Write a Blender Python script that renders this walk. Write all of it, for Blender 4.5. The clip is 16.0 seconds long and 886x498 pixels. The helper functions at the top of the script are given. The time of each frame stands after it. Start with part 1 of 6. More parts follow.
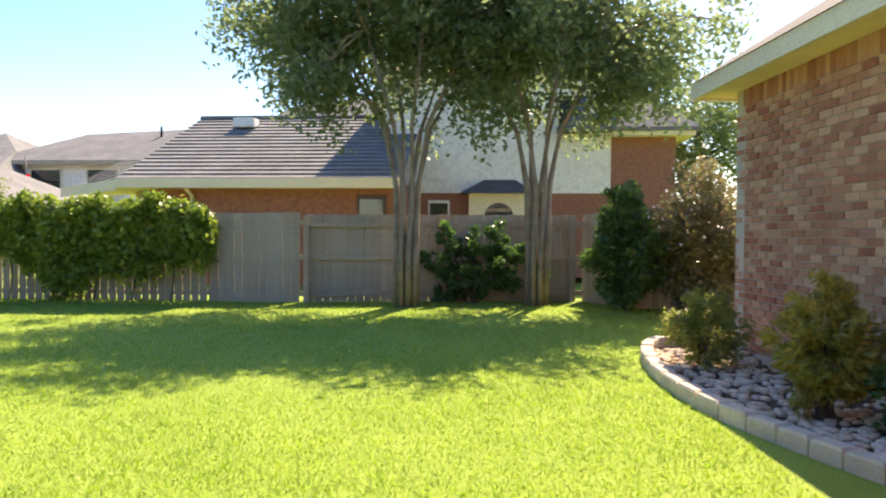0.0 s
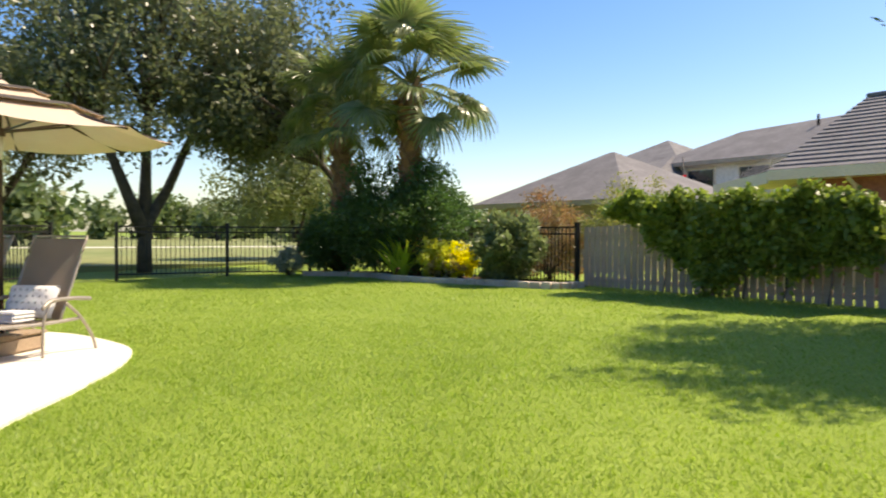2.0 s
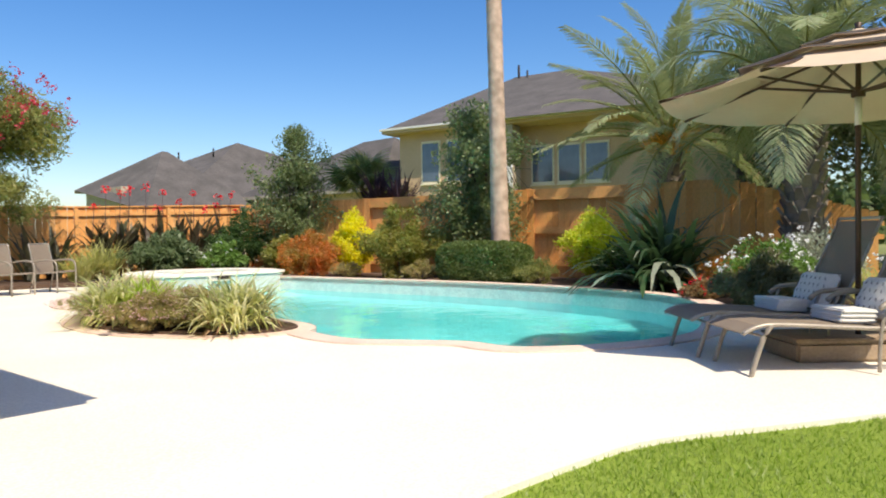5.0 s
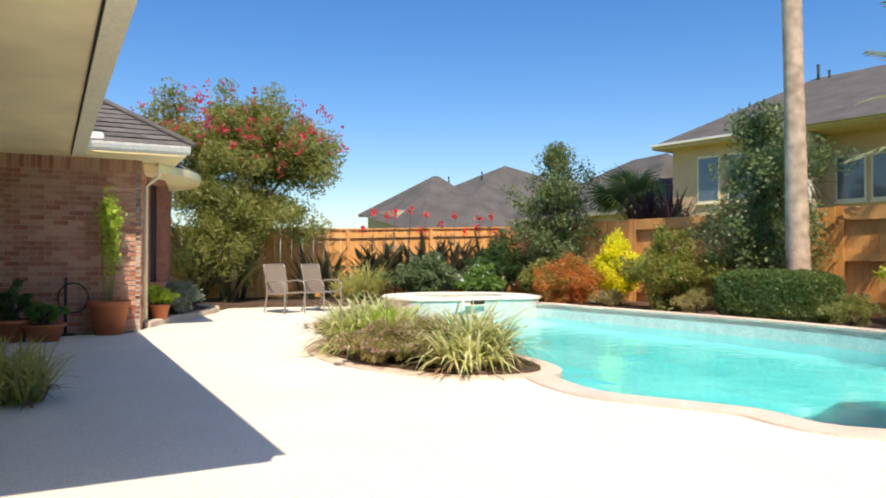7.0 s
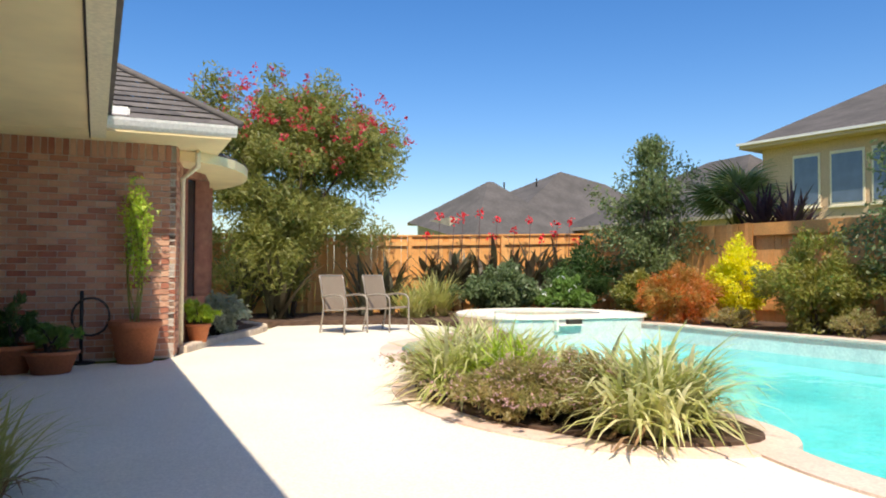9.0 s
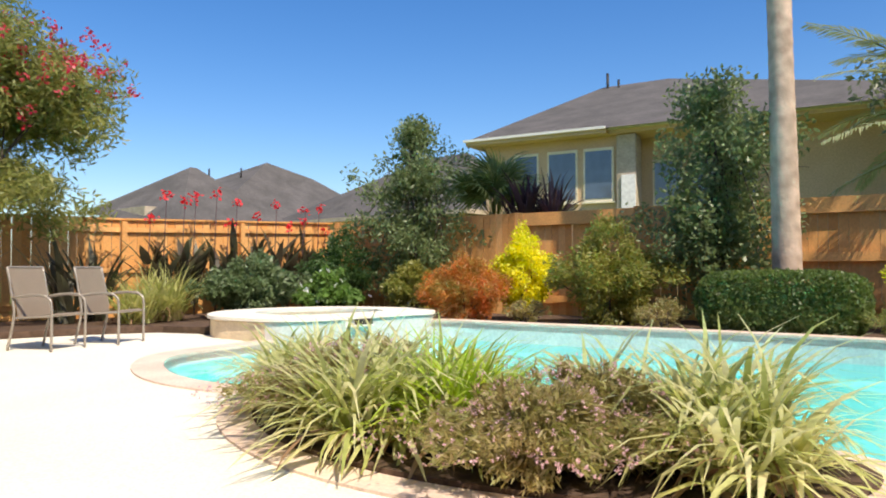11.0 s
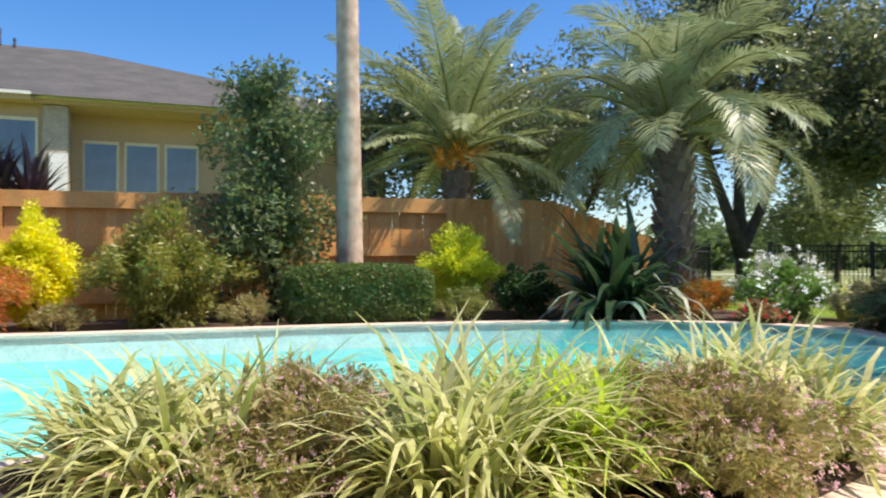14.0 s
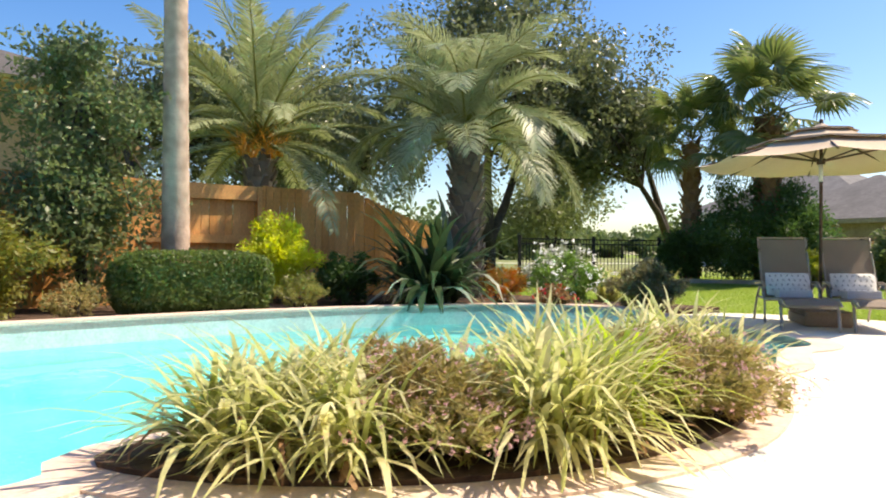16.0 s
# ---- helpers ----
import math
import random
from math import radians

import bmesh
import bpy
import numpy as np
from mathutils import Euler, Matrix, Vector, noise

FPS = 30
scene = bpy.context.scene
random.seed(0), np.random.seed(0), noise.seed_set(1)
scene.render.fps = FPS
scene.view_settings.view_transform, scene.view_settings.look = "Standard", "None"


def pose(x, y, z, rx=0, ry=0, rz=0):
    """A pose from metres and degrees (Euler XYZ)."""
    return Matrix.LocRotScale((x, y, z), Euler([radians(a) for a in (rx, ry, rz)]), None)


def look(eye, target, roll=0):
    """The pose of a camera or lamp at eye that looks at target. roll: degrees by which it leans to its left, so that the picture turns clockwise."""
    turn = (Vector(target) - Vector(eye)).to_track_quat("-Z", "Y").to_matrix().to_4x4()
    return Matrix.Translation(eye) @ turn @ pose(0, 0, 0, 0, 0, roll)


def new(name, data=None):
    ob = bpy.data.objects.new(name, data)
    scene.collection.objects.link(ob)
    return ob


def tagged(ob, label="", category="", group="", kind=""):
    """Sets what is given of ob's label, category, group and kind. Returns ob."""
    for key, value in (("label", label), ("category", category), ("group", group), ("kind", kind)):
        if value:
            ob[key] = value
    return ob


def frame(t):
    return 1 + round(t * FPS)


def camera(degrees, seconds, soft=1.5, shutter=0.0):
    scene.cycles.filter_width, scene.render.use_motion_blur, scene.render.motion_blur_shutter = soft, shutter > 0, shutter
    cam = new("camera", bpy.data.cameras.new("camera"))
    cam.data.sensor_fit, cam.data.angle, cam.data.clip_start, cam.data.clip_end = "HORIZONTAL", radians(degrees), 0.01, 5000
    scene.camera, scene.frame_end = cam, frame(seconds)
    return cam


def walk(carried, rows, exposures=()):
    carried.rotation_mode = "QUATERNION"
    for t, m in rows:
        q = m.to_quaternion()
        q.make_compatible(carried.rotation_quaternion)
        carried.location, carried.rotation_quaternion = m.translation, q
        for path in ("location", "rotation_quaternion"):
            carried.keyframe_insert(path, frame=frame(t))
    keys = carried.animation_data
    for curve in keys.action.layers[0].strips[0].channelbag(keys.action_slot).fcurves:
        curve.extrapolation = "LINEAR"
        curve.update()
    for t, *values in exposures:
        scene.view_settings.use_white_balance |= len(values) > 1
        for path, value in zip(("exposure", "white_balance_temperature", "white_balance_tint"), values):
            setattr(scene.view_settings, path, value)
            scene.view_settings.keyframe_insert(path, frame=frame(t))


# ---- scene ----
from mathutils import geometry

cam = camera(63.6, 16.0, soft=1.9, shutter=0.15)
ROWS = [
    (0, 0.814, 0.910, 1.386, 5.999, -1.032, -0.456),
    (0.5, 0.682, 1.182, 1.382, 15.594, -1.094, -0.577),
    (1, 0.566, 1.393, 1.370, 26.219, -1.183, -0.498),
    (1.5, 0.498, 1.593, 1.349, 38.931, -1.161, -0.376),
    (2, 0.288, 1.832, 1.303, 55.023, -1.369, -0.217),
    (2.5, 0.023, 2.142, 1.280, 69.621, -1.295, 0.072),
    (3, -0.247, 2.465, 1.244, 85.394, -1.129, 0.277),
    (3.5, -0.551, 2.802, 1.195, 99.465, -0.987, 0.550),
    (4, -0.830, 3.178, 1.138, 113.235, -0.779, 0.714),
    (5.25, -1.578, 3.734, 1.142, 134.431, -1.368, 0.599),
    (6.5, -2.216, 3.256, 1.200, 146.348, -0.610, 0.092),
    (7, -2.409, 2.805, 1.187, 152.694, 0.676, -0.057),
    (7.5, -2.585, 2.222, 1.179, 156.956, 1.217, -0.212),
    (8, -2.671, 1.593, 1.184, 158.617, 1.345, -0.301),
    (9.25, -2.696, -0.085, 1.139, 153.555, 1.724, -0.127),
    (10.5, -2.681, -1.825, 1.034, 137.455, 1.809, 0.109),
    (11, -2.735, -2.501, 0.991, 130.286, 1.703, 0.068),
    (11.5, -2.852, -3.198, 0.938, 124.630, 1.458, -0.005),
    (12, -2.948, -3.895, 0.947, 120.373, 1.156, -0.107),
    (12.5, -3.050, -4.508, 0.953, 116.326, 0.924, -0.143),
    (13, -3.087, -4.984, 0.975, 108.424, 1.100, -0.026),
    (13.5, -2.958, -5.398, 0.967, 94.185, 1.192, 0.113),
    (14, -2.838, -5.846, 0.979, 79.517, 1.209, 0.158),
    (14.5, -2.766, -6.348, 0.966, 64.937, 1.130, 0.188),
    (15, -2.747, -6.862, 0.988, 56.355, 0.880, 0.001),
    (15.5, -2.766, -7.301, 0.991, 54.427, 0.664, -0.288),
    (16, -2.860, -7.640, 0.985, 56.895, 0.305, -0.441),
]
walk(cam, [(t, pose(x, y, z, 90 + pitch, roll, yaw)) for t, x, y, z, yaw, pitch, roll in ROWS],
     exposures=[(0.0, 1.3, 8800, 15), (1.0, 1.04, 8700, 16), (2.0, 0.6, 8300, 15), (3.0, 0.3, 7700, 13), (4.0, 0.18, 7500, 12), (12.5, 0.25, 7400, 12), (13.5, 0.28, 7000, 11),
                (14.0, 0.38, 7200, 11), (14.5, 0.46, 7700, 13), (15.0, 0.58, 8100, 14), (16.0, 0.55, 8100, 14)])

# ---- daylight ----
SUN_DROP = Vector((-0.235, -0.72, -1.0)).normalized()
world = bpy.data.worlds.new("sky")
scene.world = world
world.use_nodes = True
wn = world.node_tree.nodes
sky = wn.new("ShaderNodeTexSky")
sky.sky_type, sky.sun_disc = "NISHITA", False
sky.sun_elevation, sky.sun_rotation = radians(52.7), radians(19)
sky.air_density, sky.dust_density, sky.ozone_density = 1.0, 0.9, 4.5
wn["Background"].inputs[1].default_value = 0.165
tone = wn.new("ShaderNodeHueSaturation")
tone.inputs["Saturation"].default_value = 1.32
tone.inputs["Hue"].default_value = 0.508
world.node_tree.links.new(sky.outputs[0], tone.inputs["Color"])
world.node_tree.links.new(tone.outputs[0], wn["Background"].inputs[0])
sun_data = bpy.data.lights.new("sun", "SUN")
sun_data.energy, sun_data.angle, sun_data.color = 4.8, radians(0.55), (1.0, 0.95, 0.86)
sun = new("sun", sun_data)
sun.matrix_world = look(-SUN_DROP * 60, (0, 0, 0))

# ---- materials ----
def material(name, colour, other=None, scale=8.0, rough=0.7, metal=0.0, bump=0.2, fine=60.0, island=None, amount=0.5,
             obj=None, spec=0.4, trans=0.0):
    """A two-scale noise material. island: a third colour mixed in piece by piece within a mesh; obj: the same by object."""
    m = bpy.data.materials.new(name)
    m.use_nodes = True
    nt, n = m.node_tree, m.node_tree.nodes
    b = n["Principled BSDF"]
    b.inputs["Roughness"].default_value, b.inputs["Metallic"].default_value = rough, metal
    b.inputs["Specular IOR Level"].default_value = spec
    b.inputs["Transmission Weight"].default_value = trans
    co = n.new("ShaderNodeTexCoord")
    big, small = n.new("ShaderNodeTexNoise"), n.new("ShaderNodeTexNoise")
    for node, sc, det in ((big, scale, 4), (small, fine, 3)):
        node.inputs["Scale"].default_value, node.inputs["Detail"].default_value = sc, det
        nt.links.new(co.outputs["Object"], node.inputs["Vector"])
    other = other or tuple(c * 0.75 for c in colour)
    ramp = n.new("ShaderNodeMapRange")
    ramp.inputs[1].default_value, ramp.inputs[2].default_value = 0.35, 0.65
    nt.links.new(big.outputs[0], ramp.inputs[0])
    mix = n.new("ShaderNodeMixRGB")
    mix.inputs[1].default_value, mix.inputs[2].default_value = (*colour, 1), (*other, 1)
    nt.links.new(ramp.outputs[0], mix.inputs[0])
    last = mix
    if island or obj:
        src = n.new("ShaderNodeNewGeometry").outputs["Random Per Island"] if island else n.new("ShaderNodeObjectInfo").outputs["Random"]
        mix3 = n.new("ShaderNodeMixRGB")
        mix3.inputs[2].default_value = (*(island or obj), 1)
        k = n.new("ShaderNodeMath")
        k.operation = "MULTIPLY"
        k.inputs[1].default_value = amount
        nt.links.new(src, k.inputs[0])
        nt.links.new(k.outputs[0], mix3.inputs[0])
        nt.links.new(last.outputs[0], mix3.inputs[1])
        last = mix3
    grain = n.new("ShaderNodeMixRGB")
    grain.blend_type = "MULTIPLY"
    grain.inputs[0].default_value = 0.35
    nt.links.new(last.outputs[0], grain.inputs[1])
    lift = n.new("ShaderNodeMapRange")
    lift.inputs[3].default_value, lift.inputs[4].default_value = 0.6, 1.3
    lift.inputs[1].default_value, lift.inputs[2].default_value = 0.3, 0.7
    nt.links.new(small.outputs[0], lift.inputs[0])
    nt.links.new(lift.outputs[0], grain.inputs[2])
    nt.links.new(grain.outputs[0], b.inputs["Base Color"])
    if bump:
        bn = n.new("ShaderNodeBump")
        bn.inputs["Strength"].default_value, bn.inputs["Distance"].default_value = bump, 0.01
        nt.links.new(small.outputs[0], bn.inputs["Height"])
        nt.links.new(bn.outputs[0], b.inputs["Normal"])
    return m


def leaf(name, colour, other, third=None, amount=0.6, rough=0.45, glow=0.42):
    """Foliage: diffuse and gloss with light that shines through the blade."""
    colour, other = tuple(min(c * 1.5, 0.9) for c in colour), tuple(min(c * 1.5, 0.9) for c in other)
    m = material(name, colour, other, scale=2.5, rough=rough, bump=0.0, fine=25.0, island=third or other, amount=amount, spec=0.5)
    nt, n = m.node_tree, m.node_tree.nodes
    b, out = n["Principled BSDF"], n["Material Output"]
    src = b.inputs["Base Color"].links[0].from_socket
    tr, mixer = n.new("ShaderNodeBsdfTranslucent"), n.new("ShaderNodeMixShader")
    hs = n.new("ShaderNodeHueSaturation")
    hs.inputs["Value"].default_value, hs.inputs["Saturation"].default_value = 1.5, 1.1
    nt.links.new(src, hs.inputs["Color"])
    nt.links.new(hs.outputs[0], tr.inputs["Color"])
    mixer.inputs[0].default_value = glow
    nt.links.new(b.outputs[0], mixer.inputs[1])
    nt.links.new(tr.outputs[0], mixer.inputs[2])
    nt.links.new(mixer.outputs[0], out.inputs["Surface"])
    return m


M = dict(
    soil=material("lawn_soil", (0.185, 0.27, 0.028), (0.235, 0.32, 0.045), scale=0.7, rough=0.9, fine=40, bump=0.6),
    grass=leaf("grass_blade", (0.12, 0.20, 0.019), (0.165, 0.245, 0.03), (0.46, 0.52, 0.20), 0.65, 0.5, 0.5),
    patio=material("patio_concrete", (0.84, 0.79, 0.68), (0.79, 0.74, 0.63), scale=0.8, rough=0.85, fine=70, bump=0.25),
    coping=material("coping_stone", (0.74, 0.53, 0.43), (0.78, 0.63, 0.52), scale=2, rough=0.8, fine=50, bump=0.3),
    plaster=material("pool_plaster", (0.08, 0.57, 0.60), (0.17, 0.68, 0.70), scale=0.8, rough=0.6, fine=20, bump=0.1),
    tile=material("waterline_tile", (0.72, 0.74, 0.70), (0.60, 0.64, 0.62), scale=6, rough=0.35, fine=30, bump=0.1),
    tilewhite=material("white_tile", (0.60, 0.60, 0.56), (0.53, 0.54, 0.51), scale=7, rough=0.35, fine=30, bump=0.1),
    plasterpale=material("pale_plaster", (0.22, 0.64, 0.66), (0.32, 0.72, 0.73), scale=0.9, rough=0.6, fine=20, bump=0.1),
    spa=material("spa_stone", (0.74, 0.60, 0.42), (0.62, 0.49, 0.34), scale=4, rough=0.7, fine=30, bump=0.3),
    mulch=material("mulch", (0.075, 0.045, 0.03), (0.13, 0.08, 0.055), scale=9, rough=0.95, fine=45, bump=1.0),
    rock=material("river_rock", (0.70, 0.53, 0.39), (0.55, 0.40, 0.30), scale=5, rough=0.8, fine=40, island=(0.78, 0.64, 0.50)),
    kerb=material("edging_concrete", (0.70, 0.59, 0.46), (0.55, 0.45, 0.35), scale=3, rough=0.9, fine=50, bump=0.4),
    brick=material("brick", (0.43, 0.15, 0.09), (0.26, 0.085, 0.058), scale=6, rough=0.85, fine=60, bump=0.5, obj=(0.66, 0.40, 0.27), amount=0.9),
    brickj=material("brick_far", (0.43, 0.15, 0.09), (0.26, 0.085, 0.058), scale=6, rough=0.85, fine=60, bump=0.5, island=(0.66, 0.40, 0.27), amount=0.9),
    brickflat=material("neighbour_brick", (0.36, 0.16, 0.11), (0.28, 0.12, 0.085), scale=9, rough=0.9, fine=14, bump=0.4),
    mortar=material("mortar", (0.60, 0.54, 0.47), (0.52, 0.47, 0.41), scale=4, rough=0.95, fine=80, bump=0.4),
    trim=material("painted_trim", (0.82, 0.74, 0.56), (0.78, 0.70, 0.52), scale=1.5, rough=0.55, fine=30, bump=0.05),
    soffit=material("painted_soffit", (0.90, 0.76, 0.47), (0.885, 0.745, 0.455), scale=0.4, rough=0.6, fine=1.2, bump=0.0),
    white=material("white_paint", (0.80, 0.80, 0.76), (0.74, 0.74, 0.70), scale=1.5, rough=0.5, fine=30, bump=0.05),
    siding=material("white_siding", (0.84, 0.83, 0.80), (0.80, 0.79, 0.76), scale=0.6, rough=0.7, fine=10, bump=0.1),
    stucco=material("tan_stucco", (0.62, 0.44, 0.28), (0.55, 0.385, 0.24), scale=0.7, rough=0.9, fine=20, bump=0.3),
    beige=material("beige_brick", (0.50, 0.42, 0.32), (0.42, 0.34, 0.26), scale=4, rough=0.9, fine=12, bump=0.4),
    roof=material("dark_shingles", (0.12, 0.11, 0.105), (0.085, 0.08, 0.075), scale=1.2, rough=0.95, fine=9, bump=0.6),
    rooftan=material("grey_brown_shingles", (0.205, 0.198, 0.192), (0.155, 0.15, 0.146), scale=1.5, rough=0.95, fine=9, bump=0.6),
    roofown=material("own_shingles", (0.12, 0.112, 0.108), (0.075, 0.07, 0.068), scale=7, rough=0.95, fine=14, bump=0.6, island=(0.25, 0.225, 0.205)),
    cedar=material("stained_cedar", (0.74, 0.34, 0.10), (0.58, 0.25, 0.07), scale=2.2, rough=0.65, fine=30, bump=0.3, obj=(0.82, 0.46, 0.18), amount=0.7),
    grey=material("weathered_plank", (0.44, 0.35, 0.27), (0.34, 0.27, 0.21), scale=2.5, rough=0.9, fine=35, bump=0.4, obj=(0.48, 0.40, 0.32), amount=0.7),
    iron=material("black_iron", (0.018, 0.017, 0.016), (0.03, 0.028, 0.026), scale=6, rough=0.45, fine=60, metal=0.3, bump=0.05),
    canvas=material("beige_canvas", (0.62, 0.50, 0.36), (0.58, 0.46, 0.33), scale=2, rough=0.9, fine=200, bump=0.15),
    band=material("dark_canvas_band", (0.09, 0.075, 0.06), (0.07, 0.06, 0.05), scale=2, rough=0.9, fine=200),
    bronze=material("bronze_frame", (0.10, 0.065, 0.045), (0.075, 0.05, 0.035), scale=3, rough=0.45, metal=0.3, fine=60, bump=0.05),
    sling=material("taupe_sling", (0.27, 0.215, 0.165), (0.24, 0.19, 0.145), scale=2, rough=0.75, fine=350, bump=0.25),
    frame=material("champagne_frame", (0.40, 0.355, 0.30), (0.34, 0.30, 0.255), scale=3, rough=0.4, metal=0.35, fine=60, bump=0.03),
    cushion=material("white_cloth", (0.80, 0.79, 0.77), (0.74, 0.73, 0.71), scale=3, rough=0.9, fine=150, bump=0.2),
    print=material("grey_print", (0.20, 0.20, 0.21), (0.26, 0.26, 0.27), scale=5, rough=0.9, fine=80),
    bronzewall=material("bronze_window_frame", (0.085, 0.07, 0.055), (0.065, 0.055, 0.045), scale=3, rough=0.5, fine=60, bump=0.05),
    crate=material("umbrella_base", (0.42, 0.32, 0.22), (0.35, 0.26, 0.18), scale=4, rough=0.8, fine=40, bump=0.3),
    terra=material("terracotta", (0.50, 0.17, 0.075), (0.42, 0.14, 0.06), scale=4, rough=0.8, fine=40, bump=0.15),
    glassdark=material("dark_glass", (0.025, 0.03, 0.035), (0.02, 0.025, 0.03), scale=2, rough=0.04, fine=4, bump=0.0, spec=0.9),
    screen=material("bronze_screen", (0.035, 0.028, 0.022), (0.05, 0.04, 0.03), scale=3, rough=0.6, fine=200, bump=0.1),
    bark=material("oak_bark", (0.105, 0.085, 0.065), (0.07, 0.055, 0.042), scale=6, rough=0.95, fine=22, bump=0.9),
    palebark=material("crape_bark", (0.34, 0.27, 0.20), (0.22, 0.17, 0.125), scale=5, rough=0.75, fine=25, bump=0.35),
    palmbark=material("palm_bark", (0.62, 0.46, 0.35), (0.37, 0.27, 0.20), scale=5, rough=0.95, fine=20, bump=0.8),
    boots=material("palm_boots", (0.28, 0.22, 0.17), (0.11, 0.085, 0.065), scale=5, rough=0.95, fine=20, bump=0.7, obj=(0.46, 0.40, 0.33)),
    thatch=material("palm_thatch", (0.26, 0.14, 0.07), (0.17, 0.09, 0.045), scale=5, rough=0.95, fine=25, bump=0.6, obj=(0.42, 0.27, 0.15)),
    oak=leaf("oak_leaf", (0.058, 0.078, 0.032), (0.088, 0.108, 0.048), (0.22, 0.235, 0.135), rough=0.33),
    young=leaf("young_oak_leaf", (0.085, 0.115, 0.04), (0.125, 0.155, 0.06), (0.25, 0.27, 0.13)),
    myrtle=leaf("myrtle_leaf", (0.075, 0.11, 0.048), (0.11, 0.145, 0.068), (0.22, 0.245, 0.14), rough=0.35, glow=0.68),
    viburnum=leaf("viburnum_leaf", (0.07, 0.115, 0.045), (0.105, 0.15, 0.065), (0.21, 0.25, 0.13)),
    philo=leaf("philodendron_leaf", (0.022, 0.048, 0.02), (0.036, 0.068, 0.028), (0.065, 0.10, 0.05), rough=0.3, glow=0.25),
    dark=leaf("dark_leaf", (0.035, 0.075, 0.022), (0.055, 0.11, 0.03), (0.09, 0.15, 0.05)),
    mid=leaf("mid_leaf", (0.08, 0.16, 0.03), (0.12, 0.21, 0.05), (0.18, 0.26, 0.08)),
    olive=leaf("olive_leaf", (0.12, 0.15, 0.04), (0.18, 0.20, 0.06), (0.30, 0.27, 0.09)),
    lime=leaf("lime_leaf", (0.22, 0.33, 0.04), (0.32, 0.42, 0.06), (0.46, 0.50, 0.10)),
    yellow=leaf("yellow_leaf", (0.62, 0.52, 0.03), (0.74, 0.66, 0.06), (0.45, 0.45, 0.04)),
    firebush=leaf("orange_leaf", (0.15, 0.17, 0.04), (0.44, 0.15, 0.04), (0.62, 0.14, 0.04), 0.5),
    redflower=leaf("red_petal", (0.62, 0.03, 0.04), (0.50, 0.02, 0.03), (0.75, 0.08, 0.10)),
    whiteflower=leaf("white_petal", (0.75, 0.76, 0.86), (0.62, 0.66, 0.84), (0.85, 0.85, 0.88)),
    pink=leaf("pink_petal", (0.55, 0.36, 0.40), (0.42, 0.24, 0.25), (0.66, 0.50, 0.52)),
    heather=leaf("heather_leaf", (0.23, 0.19, 0.07), (0.17, 0.19, 0.05), (0.42, 0.32, 0.18), 0.8),
    burgundy=leaf("burgundy_leaf", (0.045, 0.026, 0.03), (0.065, 0.036, 0.04), (0.11, 0.055, 0.055)),
    grasstuft=leaf("striped_blade", (0.17, 0.215, 0.055), (0.31, 0.33, 0.12), (0.72, 0.68, 0.42), 0.9),
    liriope=leaf("liriope_blade", (0.22, 0.26, 0.07), (0.34, 0.34, 0.12), (0.50, 0.46, 0.22), 0.8),
    fan=leaf("fan_palm_leaf", (0.065, 0.10, 0.028), (0.105, 0.145, 0.045), (0.25, 0.265, 0.115), rough=0.3),
    date=leaf("date_palm_leaf", (0.155, 0.19, 0.08), (0.21, 0.245, 0.115), (0.50, 0.50, 0.29), glow=0.22),
    pindo=leaf("pindo_leaf", (0.15, 0.19, 0.09), (0.205, 0.245, 0.13), (0.50, 0.51, 0.33), glow=0.24),
    orangefruit=leaf("date_stalk", (0.50, 0.25, 0.06), (0.40, 0.22, 0.07), (0.56, 0.34, 0.10)),
    far=leaf("far_leaf", (0.07, 0.105, 0.035), (0.10, 0.14, 0.05), (0.14, 0.18, 0.07)),
    silver=leaf("silver_leaf", (0.20, 0.23, 0.17), (0.26, 0.29, 0.22), (0.34, 0.36, 0.28)),
    oleander=leaf("oleander_leaf", (0.105, 0.135, 0.035), (0.17, 0.19, 0.052), (0.36, 0.33, 0.11)),
    crimson=leaf("crimson_petal", (0.48, 0.035, 0.065), (0.36, 0.03, 0.045), (0.58, 0.11, 0.13)),
    rosemary=leaf("rosemary_leaf", (0.09, 0.10, 0.045), (0.13, 0.13, 0.06), (0.20, 0.17, 0.10)),
    golden=leaf("golden_leaf", (0.34, 0.36, 0.05), (0.24, 0.30, 0.05), (0.55, 0.50, 0.08)),
    redgreen=leaf("red_green_leaf", (0.15, 0.15, 0.06), (0.22, 0.12, 0.06), (0.30, 0.16, 0.09)),
    nandred=leaf("nandina_leaf", (0.12, 0.17, 0.045), (0.22, 0.20, 0.055), (0.46, 0.27, 0.09), 0.55),
    nandina=leaf("nandina_green_leaf", (0.115, 0.145, 0.03), (0.19, 0.20, 0.045), (0.36, 0.28, 0.08), 0.55),
    loro=leaf("purple_leaf", (0.10, 0.10, 0.045), (0.14, 0.14, 0.06), (0.24, 0.16, 0.12), rough=0.25),
)


